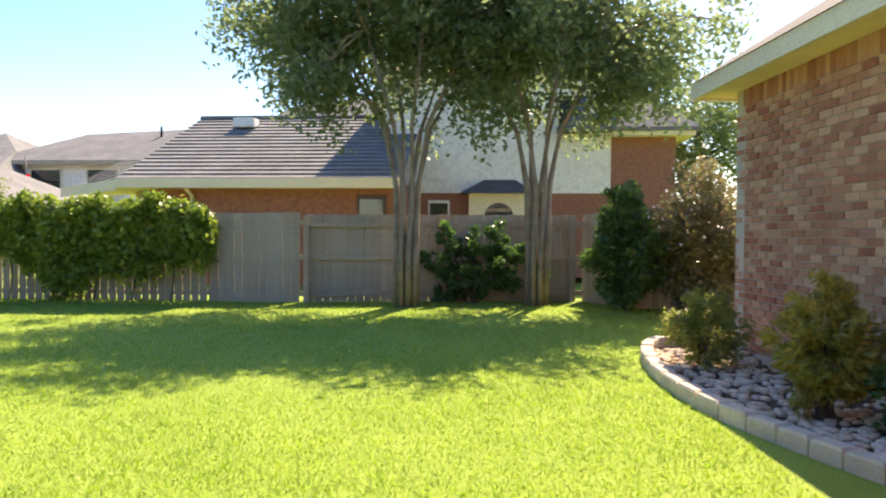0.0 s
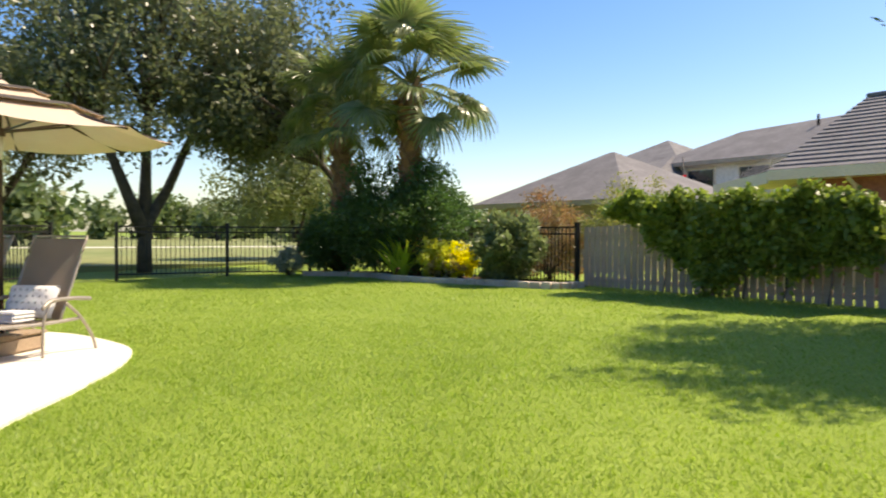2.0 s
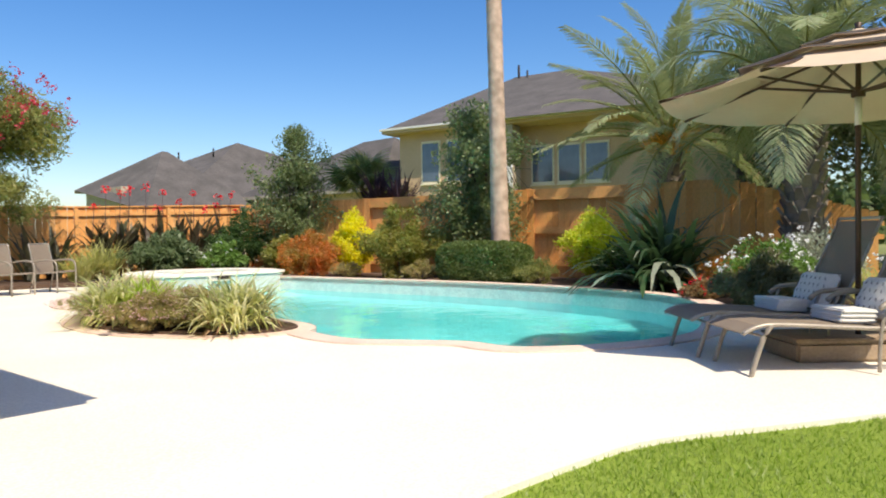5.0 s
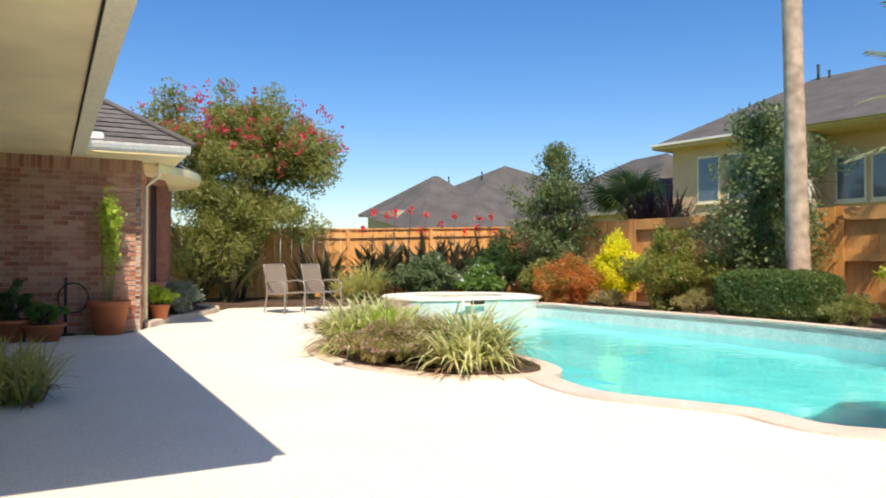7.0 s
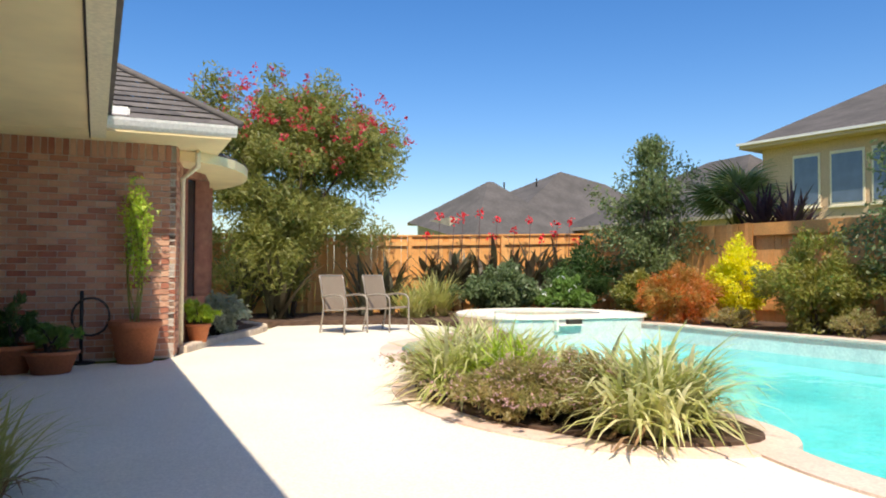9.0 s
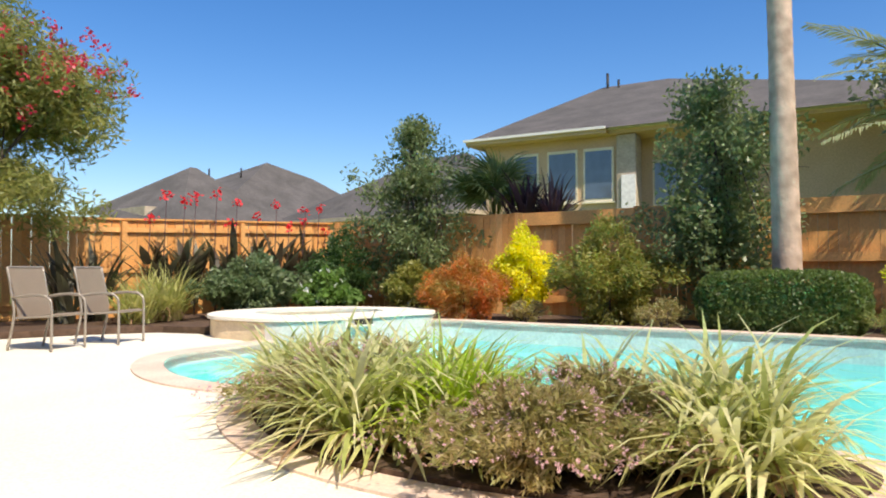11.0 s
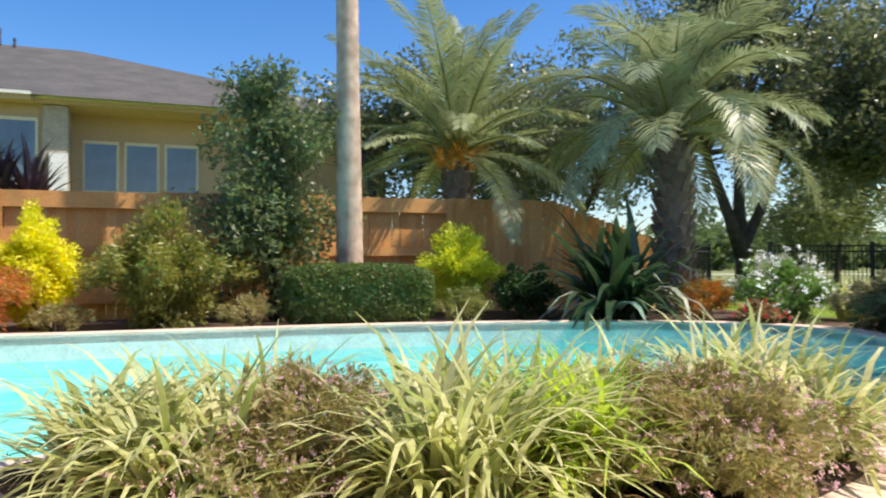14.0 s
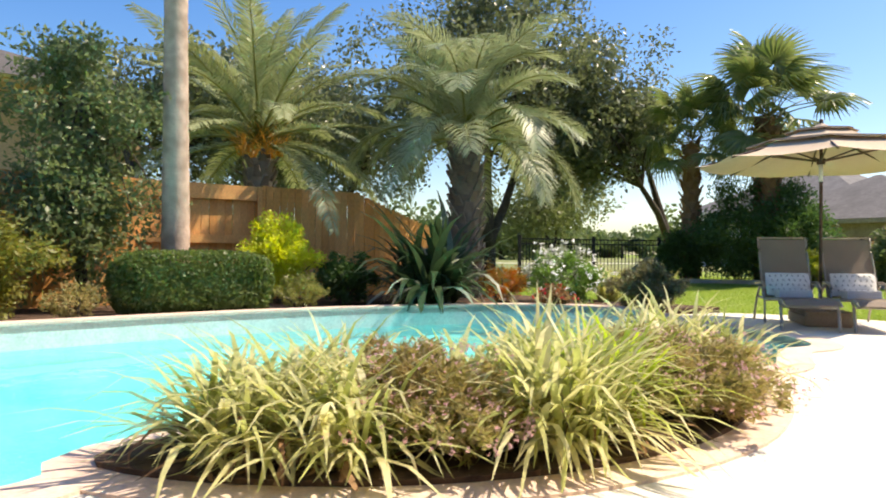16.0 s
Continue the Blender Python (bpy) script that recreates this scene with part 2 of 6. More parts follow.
def water_material():
    m = bpy.data.materials.new("pool_water")
    m.use_nodes = True
    nt, n = m.node_tree, m.node_tree.nodes
    b = n["Principled BSDF"]
    b.inputs["Base Color"].default_value = (0.55, 0.96, 0.98, 1)
    b.inputs["Roughness"].default_value, b.inputs["IOR"].default_value = 0.02, 1.33
    b.inputs["Transmission Weight"].default_value = 1.0
    co, ns, bn = n.new("ShaderNodeTexCoord"), n.new("ShaderNodeTexNoise"), n.new("ShaderNodeBump")
    ns.inputs["Scale"].default_value, ns.inputs["Detail"].default_value = 2.2, 3
    bn.inputs["Strength"].default_value, bn.inputs["Distance"].default_value = 0.25, 0.06
    nt.links.new(co.outputs["Object"], ns.inputs["Vector"])
    nt.links.new(ns.outputs[0], bn.inputs["Height"])
    nt.links.new(bn.outputs[0], b.inputs["Normal"])
    return m


M["water"] = water_material()
rng = np.random.default_rng(7)


# ---- mesh helpers ----
def mesh_of(name, verts, faces, smooth=False):
    me = bpy.data.meshes.new(name)
    me.from_pydata([tuple(v) for v in verts], [], [tuple(f) for f in faces])
    if smooth:
        me.shade_smooth()
    me.update()
    return me


def quads(name, v):
    """Fast mesh of loose quads (or triangles): v has the shape (count, corners, 3)."""
    count, k = v.shape[0], v.shape[1]
    me = bpy.data.meshes.new(name)
    me.vertices.add(count * k)
    me.vertices.foreach_set("co", np.ascontiguousarray(v, dtype=np.float32).ravel())
    me.loops.add(count * k)
    me.loops.foreach_set("vertex_index", np.arange(count * k, dtype=np.int32))
    me.polygons.add(count)
    me.polygons.foreach_set("loop_start", np.arange(0, count * k, k, dtype=np.int32))
    me.update(calc_edges=True)
    return me


def strips(name, rows):
    """Fast mesh of ribbons: rows has the shape (count, steps, 2, 3)."""
    c, s = rows.shape[0], rows.shape[1]
    me = bpy.data.meshes.new(name)
    me.vertices.add(c * s * 2)
    me.vertices.foreach_set("co", np.ascontiguousarray(rows, dtype=np.float32).ravel())
    base = (np.arange(c)[:, None] * s * 2 + np.arange(s - 1)[None, :] * 2)[..., None]
    idx = (base + np.array([0, 1, 3, 2])).reshape(-1).astype(np.int32)
    f = c * (s - 1)
    me.loops.add(f * 4)
    me.loops.foreach_set("vertex_index", idx)
    me.polygons.add(f)
    me.polygons.foreach_set("loop_start", np.arange(0, f * 4, 4, dtype=np.int32))
    me.update(calc_edges=True)
    return me


def put(name, me, mat, parent=None, m=None, label=""):
    ob = new(name, me)
    if mat and not me.materials:
        me.materials.append(mat)
    if parent:
        ob.parent = parent
    if m is not None:
        ob.matrix_local = m
    if label:
        ob["label"] = label
    return ob


def thing(name, at, label, category, group="", kind="", rz=0.0):
    ob = new(name)
    ob.matrix_world = pose(*at, 0, 0, rz)
    return tagged(ob, label, category, group, kind)


def box_arrays(x0, y0, z0, x1, y1, z1, c=0.0):
    v = [(x, y, z) for z in (z0, z1) for x, y in ((x0, y0), (x1, y0), (x1, y1), (x0, y1))]
    return v, [(0, 3, 2, 1), (4, 5, 6, 7), (0, 1, 5, 4), (1, 2, 6, 5), (2, 3, 7, 6), (3, 0, 4, 7)]


def box(name, x0, y0, z0, x1, y1, z1, bevel=0.0):
    v, f = box_arrays(x0, y0, z0, x1, y1, z1)
    if not bevel:
        return mesh_of(name, v, f)
    bm = bmesh.new()
    vs = [bm.verts.new(p) for p in v]
    for q in f:
        bm.faces.new([vs[i] for i in q])
    bmesh.ops.bevel(bm, geom=bm.edges[:], offset=bevel, segments=2, affect="EDGES")
    me = bpy.data.meshes.new(name)
    bm.to_mesh(me)
    bm.free()
    return me


def join(name, *groups, smooth=False):
    v, f = [], []
    for gv, gf in groups:
        k = len(v)
        v += list(gv)
        f += [tuple(i + k for i in q) for q in gf]
    return mesh_of(name, v, f, smooth)


def tube(pts, radii, n=8, caps=True):
    """Vertices and faces of a tapered tube along pts."""
    pts = [Vector(p) for p in pts]
    if not hasattr(radii, "__len__"):
        radii = [radii] * len(pts)
    v, f = [], []
    up = Vector((0.13, 0.07, 1)).normalized()
    for i, p in enumerate(pts):
        d = (pts[min(i + 1, len(pts) - 1)] - pts[max(i - 1, 0)]).normalized()
        a = d.cross(up if abs(d.dot(up)) < 0.95 else Vector((1, 0, 0))).normalized()
        b = d.cross(a)
        for k in range(n):
            w = 2 * math.pi * k / n
            v.append(p + (a * math.cos(w) + b * math.sin(w)) * radii[i])
    for i in range(len(pts) - 1):
        for k in range(n):
            q = (k + 1) % n
            f.append((i * n + k, i * n + q, (i + 1) * n + q, (i + 1) * n + k))
    if caps:
        f.append(tuple(range(n))[::-1])
        f.append(tuple(range((len(pts) - 1) * n, len(pts) * n)))
    return [tuple(q) for q in v], f


def tube_mesh(name, pts, radii, n=8):
    return mesh_of(name, *tube(pts, radii, n), smooth=True)


def lathe(profile, n=20):
    v, f = [], []
    for r, z in profile:
        for k in range(n):
            a = 2 * math.pi * k / n
            v.append((r * math.cos(a), r * math.sin(a), z))
    for i in range(len(profile) - 1):
        for k in range(n):
            q = (k + 1) % n
            f.append((i * n + k, i * n + q, (i + 1) * n + q, (i + 1) * n + k))
    return v, f


def smooth_loop(pts, steps=5, closed=True):
    """Catmull-Rom through the points of a plan."""
    out, n = [], len(pts)
    for i in range(n if closed else n - 1):
        p = [Vector(pts[(i + k) % n if closed else min(max(i + k, 0), n - 1)]) for k in (-1, 0, 1, 2)]
        for s in range(steps):
            t = s / steps
            out.append(0.5 * (2 * p[1] + (p[2] - p[0]) * t + (2 * p[0] - 5 * p[1] + 4 * p[2] - p[3]) * t * t
                              + (3 * p[1] - p[0] - 3 * p[2] + p[3]) * t ** 3))
    if not closed:
        out.append(Vector(pts[-1]))
    return out


def slab(name, outer, holes, z, thick, mat, kind_label, bevel=0.0):
    """A flat piece with holes, from plan loops; z may be a function of x, y."""
    zf = z if callable(z) else (lambda x, y: z)
    bm = bmesh.new()
    edges = []
    for loop in (outer, *holes):
        vs = [bm.verts.new((p[0], p[1], 0)) for p in loop]
        edges += [bm.edges.new((vs[i], vs[(i + 1) % len(vs)])) for i in range(len(vs))]
    r = bmesh.ops.triangle_fill(bm, edges=edges, use_beauty=True, use_dissolve=False)
    faces = [g for g in r["geom"] if isinstance(g, bmesh.types.BMFace)]
    for fc in faces:
        if fc.normal.z < 0:
            fc.normal_flip()
    for v in bm.verts:
        v.co.z = zf(v.co.x, v.co.y)
    if thick:
        ext = bmesh.ops.extrude_face_region(bm, geom=faces)
        for g in ext["geom"]:
            if isinstance(g, bmesh.types.BMVert):
                g.co.z -= thick
        bmesh.ops.recalc_face_normals(bm, faces=bm.faces[:])
    me = bpy.data.meshes.new(name)
    bm.to_mesh(me)
    bm.free()
    ob = put(name, me, mat)
    return tagged(ob, kind_label[0], kind_label[1], kind="structure")


def inside(poly, x, y):
    """Even-odd test of many points against a plan loop."""
    res = np.zeros(x.shape, bool)
    j = len(poly) - 1
    for i in range(len(poly)):
        xi, yi, xj, yj = poly[i][0], poly[i][1], poly[j][0], poly[j][1]
        if yi != yj:
            res ^= ((yi > y) != (yj > y)) & (x < (xj - xi) * (y - yi) / (yj - yi) + xi)
        j = i
    return res


def offset_loop(loop, d):
    out, n = [], len(loop)
    for i in range(n):
        t = (Vector(loop[(i + 1) % n][:2]) - Vector(loop[i - 1][:2])).normalized()
        out.append(Vector((loop[i][0] + t.y * d, loop[i][1] - t.x * d)))
    return out


# ---- foliage helpers ----
def unit(v):
    return v / (np.linalg.norm(v, axis=-1, keepdims=True) + 1e-9)


def leaves(name, pts, length, width, droop=0.0, outward=None, spread=1.0):
    """One mesh of folded leaf blades at pts."""
    n = len(pts)
    d = rng.normal(size=(n, 3))
    if outward is not None:
        d = unit(d) * spread + unit(pts - outward)
    d[:, 2] -= droop
    d = unit(d)
    s = unit(np.cross(d, rng.normal(size=(n, 3))))
    ln = length * rng.uniform(0.6, 1.25, (n, 1))
    w = width * rng.uniform(0.6, 1.2, (n, 1))
    v = np.stack([pts - d * ln / 2, pts + s * w / 2 - d * ln * 0.08, pts + d * ln / 2, pts - s * w / 2 - d * ln * 0.08], 1)
    return quads(name, v)


def clumped(centres, per, r):
    """Points scattered round clump centres."""
    c = np.repeat(centres, per, axis=0)
    return c + unit(rng.normal(size=c.shape)) * (rng.uniform(0, 1, (len(c), 1)) ** 0.6) * r


def ellipsoid_points(n, centre, radii, shell=0.5, lump=0.18):
    d = unit(rng.normal(size=(n, 3)))
    k = rng.uniform(shell, 1.0, (n, 1))
    wob = 1 + lump * np.sin(d[:, :1] * 5.1 + centre[0]) * np.sin(d[:, 1:2] * 4.3 + centre[1]) + lump * np.sin(d[:, 2:] * 6.0 + 1.3)
    return np.array(centre) + d * k * wob * np.array(radii)


def shrub(name, at, radii, mat, label, category="shrub", count=2600, size=(0.07, 0.035), clumps=110, lift=0.0, group="", shell=0.55,
          flowers=None, droop=0.0, stems=7, lump=0.18):
    """A bush: bare stems, and a crown of small leaves gathered in clumps over an uneven ball."""
    t = thing(name, at, label, category, group)
    rx, ry, rz = radii
    c0 = np.array((0, 0, lift + rz))
    cs = ellipsoid_points(clumps, c0, (rx * 0.88, ry * 0.88, rz * 0.9), shell, lump)
    cs = cs[cs[:, 2] > 0.04]
    per = max(2, int(count * 2.0) // len(cs))
    pts = clumped(cs, per, min(radii) * 0.26)
    pts = pts[pts[:, 2] > 0.02]
    put("foliage", leaves("foliage", pts, size[0] * 1.1, size[1] * 1.15, droop=droop, outward=c0, spread=0.9), mat, t)
    gs = []
    for k in range(stems):
        p = cs[int(rng.integers(len(cs)))]
        gs.append(tube([(0.05 * math.cos(k), 0.05 * math.sin(k), -0.03), (p[0] * 0.4, p[1] * 0.4, p[2] * 0.55), tuple(p)],
                       [0.022, 0.015, 0.006], 5, False))
    for g in gs:
        put("stem", mesh_of("stem", *g), M["bark"], t)
    if flowers:
        fm, fn, fs, top = flowers
        f = ellipsoid_points(fn * 3, c0, (rx, ry, rz), 0.93, lump)
        f = f[f[:, 2] > c0[2] + top * rz][:fn]
        tagged(put("blossom", leaves("blossom", clumped(f, 7, fs), fs * 0.95, fs * 0.75), fm, t), kind="stuff")
    return t


def blades(n, length, width, arc, base_r, steps=6, lean=(0.1, 1.0)):
    """Ribbons of a grass tuft, arching out from its middle."""
    a = rng.uniform(0, 2 * np.pi, n)
    ln = length * rng.uniform(0.55, 1.15, n)
    out = rng.uniform(lean[0], lean[1], n)
    r0 = base_r * np.sqrt(rng.uniform(0, 1, n))
    a0 = rng.uniform(0, 2 * np.pi, n)
    s = np.linspace(0, 1, steps)
    ang = (out[:, None] + arc * rng.uniform(0.5, 1.4, n)[:, None] * s[None, :] ** 1.5)
    dr, dz = np.sin(ang), np.cos(ang)
    seg = ln[:, None] / (steps - 1)
    rr = np.concatenate([np.zeros((n, 1)), np.cumsum(dr[:, :-1] * seg, 1)], 1)
    zz = np.concatenate([np.zeros((n, 1)), np.cumsum(dz[:, :-1] * seg, 1)], 1)
    x = r0[:, None] * np.cos(a0)[:, None] + rr * np.cos(a)[:, None]
    y = r0[:, None] * np.sin(a0)[:, None] + rr * np.sin(a)[:, None]
    w = width * rng.uniform(0.6, 1.2, n)[:, None] * np.maximum(0.06, np.sin(np.pi * (0.18 + 0.82 * s)))[None, :]
    sx, sy = -np.sin(a)[:, None], np.cos(a)[:, None]
    c = np.stack([x, y, np.maximum(zz, 0.01)], -1)
    side = np.stack([sx * w / 2, sy * w / 2, np.zeros_like(w)], -1)
    return np.stack([c - side, c + side], 2)


def tuft(name, at, length, width, n, mat, label, arc=1.3, base_r=0.15, group="", lean=(0.05, 0.75), category="ornamental grass"):
    t = thing(name, at, label, category, group)
    tagged(put("foliage", strips("foliage", blades(n, length, width, arc, base_r, lean=lean)), mat, t), kind="stuff")
    tagged(put("dead_foliage", strips("dead_foliage", blades(max(8, n // 12), length * 0.8, width, arc * 1.5, base_r, lean=(0.6, 1.3))), M["thatch"], t), kind="stuff")
    return t


def pinnate(name, length, leaflet, pairs, droop, vee=0.5, width=0.045):
    """A feather frond along +x: a bowed rachis with two ranks of leaflets."""
    s = np.linspace(0, 1, pairs)
    ang = 0.0 - droop * s ** 1.6
    seg = length / (pairs - 1)
    x = np.concatenate([[0], np.cumsum(np.cos(ang)[:-1] * seg)])
    z = np.concatenate([[0], np.cumsum(np.sin(ang)[:-1] * seg)])
    keep = s > 0.14
    out = []
    for side in (-1, 1):
        ll = leaflet * np.sin(np.pi * (0.12 + 0.82 * s)) ** 0.7 * rng.uniform(0.85, 1.1, pairs)
        d = np.stack([np.cos(ang) * 0.62, np.full(pairs, side * 0.75), np.sin(ang) * 0.62 + vee * (1 - s) - 0.15], 1)
        d = unit(d + rng.normal(size=(pairs, 3)) * 0.06)
        b = np.stack([x, np.zeros(pairs), z], 1)
        nrm = unit(np.cross(d, np.stack([np.cos(ang), np.zeros(pairs), np.sin(ang)], 1)))
        t = unit(np.cross(nrm, d)) * width / 2
        mid = b + d * ll[:, None] * 0.5
        tip = b + d * ll[:, None] + np.array([0, 0, -1.0]) * ll[:, None] * 0.22
        rib = np.stack([np.stack([b - t * 0.4, b + t * 0.4], 1), np.stack([mid - t, mid + t], 1), np.stack([tip - t * 0.1, tip + t * 0.1], 1)], 1)
        out.append(rib[keep])
    rib = np.concatenate(out, 0)
    me = strips(name, rib)
    stalk = tube_mesh(name + "_stalk", [(x[i], 0, z[i]) for i in range(0, pairs, max(1, pairs // 8))], [0.028 * (1 - 0.85 * k / 8) for k in range(len(range(0, pairs, max(1, pairs // 8))))], 5)
    return me, stalk


def fan_leaf(name, stalk, radius, segs, droop):
    """A palm fan along +x: petiole, and pleated segments whose tips hang."""
    rib = []
    for k in range(segs):
        a = -2.05 + 4.1 * k / (segs - 1)
        ln = radius * (0.72 + 0.28 * math.cos(a * 0.75)) * rng.uniform(0.92, 1.06)
        d = np.array([math.cos(a), math.sin(a), 0.0])
        t = np.array([-math.sin(a), math.cos(a), 0.0])
        pl = 0.03 * (1 if k % 2 else -1)
        row = []
        for s, w in ((0.02, 0.008), (0.35, 0.036), (0.58, 0.034), (0.8, 0.018), (1.0, 0.003)):
            drop = droop * max(0.0, s - 0.45) ** 1.6 * ln * 1.7
            p = np.array([stalk, 0, 0]) + d * ln * s * (1 - 0.12 * max(0, s - 0.6)) + np.array([0, 0, pl * min(s, 0.5) - drop])
            row.append(np.stack([p - t * w, p + t * w + np.array([0, 0, -pl * 0.6])]))
        rib.append(np.stack(row))
    me = strips(name, np.stack(rib))
    st = tube_mesh(name + "_stalk", [(0, 0, 0), (stalk * 0.5, 0, 0.04), (stalk + 0.05, 0, 0)], [0.022, 0.016, 0.012], 5)
    return me, st


def crown_of(parent, at, variants, count, elev, mat, seed, twist=0.25, name="frond", scale=(0.85, 1.1)):
    """Fronds round a palm's heart: elev gives the lowest and highest angle over the horizon, in degrees."""
    r = np.random.default_rng(seed)
    for k in range(count):
        me, st = variants[k % len(variants)]
        u = (k + 0.5) / count
        e = elev[0] + (elev[1] - elev[0]) * u ** 0.9 + r.uniform(-6, 6)
        m = pose(*at, 0, 0, k * 137.5 + r.uniform(-12, 12)) @ pose(0.06, 0, 0.25 * u, r.uniform(-1, 1) * 57 * twist, -e, 0) @ Matrix.Scale(r.uniform(*scale), 4)
        ob = put(name, me, mat, parent, m)
        put("stalk", st, M["olive"], ob)


def tree(name, at, label, trunk, crown_parts, mat, bark, leaf_size=(0.11, 0.05), count=16000, clumps=240, clump_r=0.55, limbs=16, category="tree",
         trunk_r=0.2, shell=0.45, droop=0.1, twigs=True):
    """trunk: points of each stem; crown_parts: (centre, radii) of the masses of its crown."""
    t = thing(name, at, label, category)
    cs = []
    tot = sum(r[0] * r[1] * r[2] for _, r in crown_parts)
    for c, r in crown_parts:
        cs.append(ellipsoid_points(max(10, int(clumps * r[0] * r[1] * r[2] / tot)), c, r, shell, 0.22))
    cs = np.concatenate(cs)
    gs, tips = [], []
    for st in trunk:
        k = len(st)
        gs.append(tube(st, [trunk_r * (1 - 0.55 * i / (k - 1)) for i in range(k)], 9))
        tips.append(Vector(st[-1]))
    for g in gs:
        put("trunk", mesh_of("trunk", *g, True), bark, t)
    for k in range(limbs):
        e = Vector(cs[int(rng.integers(len(cs)))])
        b = min(tips, key=lambda q: (q - e).length)
        mid = b.lerp(e, 0.5) + Vector((0, 0, 0.12 * (e - b).length)) + Vector(rng.normal(size=3)) * 0.12 * (e - b).length * 0.5
        gb = []
        gb.append(tube([b, b.lerp(mid, 0.5), mid, e], [trunk_r * 0.45, trunk_r * 0.34, trunk_r * 0.22, 0.012], 6, False))
        if twigs:
            for _ in range(2):
                e2 = mid + Vector(rng.normal(size=3)) * 0.7 * clump_r + (e - mid) * 0.5
                gb.append(tube([mid, mid.lerp(e2, 0.5), e2], [trunk_r * 0.16, trunk_r * 0.1, 0.006], 4, False))
        put("limb", join("limb", *gb, smooth=True), bark, t)
    pts = clumped(cs, max(2, int(count * 2.2) // len(cs)), clump_r)
    put("crown", leaves("crown", pts, *leaf_size, droop=droop), mat, t)
    return t

# ---- plan ----
POOL = [(-6.5, -9.45), (-7.1, -10.05), (-8.2, -10.28), (-8.95, -10.5), (-9.9, -10.55), (-10.9, -10.5), (-11.3, -9.75), (-11.4, -8.7), (-11.6, -7.4), (-11.85, -5.7),
        (-11.95, -4.4), (-11.85, -2.6), (-11.4, -0.85), (-10.4, 0.15), (-9.0, 0.62), (-7.85, 0.35), (-7.05, -0.25), (-7.0, -0.9), (-6.7, -1.45),
        (-6.42, -2.0), (-6.5, -2.75), (-6.85, -3.6), (-6.95, -4.6), (-6.8, -5.8), (-6.45, -7.1), (-6.15, -7.6), (-6.12, -8.5)]
pool = smooth_loop(POOL, 5)
coping_out = offset_loop(pool, 0.3)
if not inside([tuple(p) for p in coping_out], np.array([-6.5]), np.array([-9.45]))[0]:
    coping_out = offset_loop(pool, -0.3)
PATIO = [(-10.2, 2.6), (-9.5, 3.12), (-8.6, 3.4), (-7.85, 3.47), (-7.0, 3.2), (-6.0, 2.65), (-5.03, 2.06), (-4.4, 1.92), (-3.6, 1.84), (-2.0, 1.75), (-0.6, 1.5),
         (-0.6, -9.0), (-3.2, -9.05), (-3.45, -9.7), (-3.95, -10.75), (-4.75, -12.1), (-5.5, -13.7), (-6.2, -13.7), (-7.5, -13.4), (-8.3, -13.0), (-8.6, -12.3),
         (-8.4, -10.8), (-8.2, -10.5), (-7.0, -10.2), (-6.35, -9.6), (-5.95, -8.5), (-5.98, -7.6), (-6.2, -7.0), (-6.6, -5.8), (-6.75, -4.6), (-6.65, -3.7),
         (-6.3, -2.8), (-6.22, -1.9), (-6.5, -1.3), (-6.8, -0.8), (-6.82, -0.2), (-7.7, 0.55), (-9.0, 0.85), (-9.9, 0.75), (-10.4, 1.2)]
PATIO = [tuple(p) for p in smooth_loop([Vector(p) for p in PATIO[:10]], 4, False)] + PATIO[10:]
BED = [(-5.3, -13.7), (-6.2, -13.72), (-7.5, -13.42), (-8.4, -13.0), (-8.9, -12.0), (-10.6, -11.0), (-11.75, -9.7), (-11.8, -7.5), (-12.0, -5.7), (-12.1, -4.4), (-12.0, -2.5),
       (-11.55, -0.75), (-10.5, 0.35), (-9.9, 0.76), (-10.42, 1.2), (-10.22, 2.6), (-11.5, 2.3), (-13.0, 2.0), (-15.9, 1.3), (-15.6, -1.0), (-15.4, -15.6), (-9.0, -15.8),
       (-2.2, -17.2), (-3.0, -14.0)]


def copz(x, y):
    k = min(max((-8.9 - x) / 1.7, 0.0), 1.0)
    return 0.04 + 0.16 * k * k * (3 - 2 * k)


def lawn_z(x, y):
    return 0.02 * np.clip(np.asarray(y) - 3.0, 0, 10)


# ---- ground ----
xs = np.concatenate([[-900, -400, -200, -120, -80, -60, -45, -36], np.arange(-30, 12.1, 0.3), [16, 24, 40, 80, 200, 900]])
ys = np.concatenate([[-900, -300, -120, -70, -45, -32, -25], np.arange(-20, 30.1, 0.3), [36, 45, 60, 90, 150, 400, 900]])
gx, gy = np.meshgrid(xs, ys, indexing="ij")
gz = lawn_z(gx, gy) + 0.003 * np.sin(gx * 0.9) * np.sin(gy * 0.7)
for loop, depth in ((PATIO, -0.4), (BED, -0.4)):
    deep = np.ones(gx.shape, bool)
    for ox, oy in ((0.45, 0), (-0.45, 0), (0, 0.45), (0, -0.45), (0.3, 0.3), (-0.3, 0.3), (0.3, -0.3), (-0.3, -0.3)):
        deep &= inside(loop, gx + ox, gy + oy)
    gz[deep] = depth
gz[inside([tuple(p) for p in coping_out], gx, gy)] = -2.2
nx, ny = gx.shape
idx = np.arange(nx * ny).reshape(nx, ny)
gf = np.stack([idx[:-1, :-1], idx[1:, :-1], idx[1:, 1:], idx[:-1, 1:]], -1).reshape(-1, 4)
ground = put("ground", mesh_of("ground", np.stack([gx, gy, gz], -1).reshape(-1, 3).tolist(), gf.tolist(), True), M["soil"])
tagged(ground, "mown green lawn and meadow ground", "lawn", kind="structure")


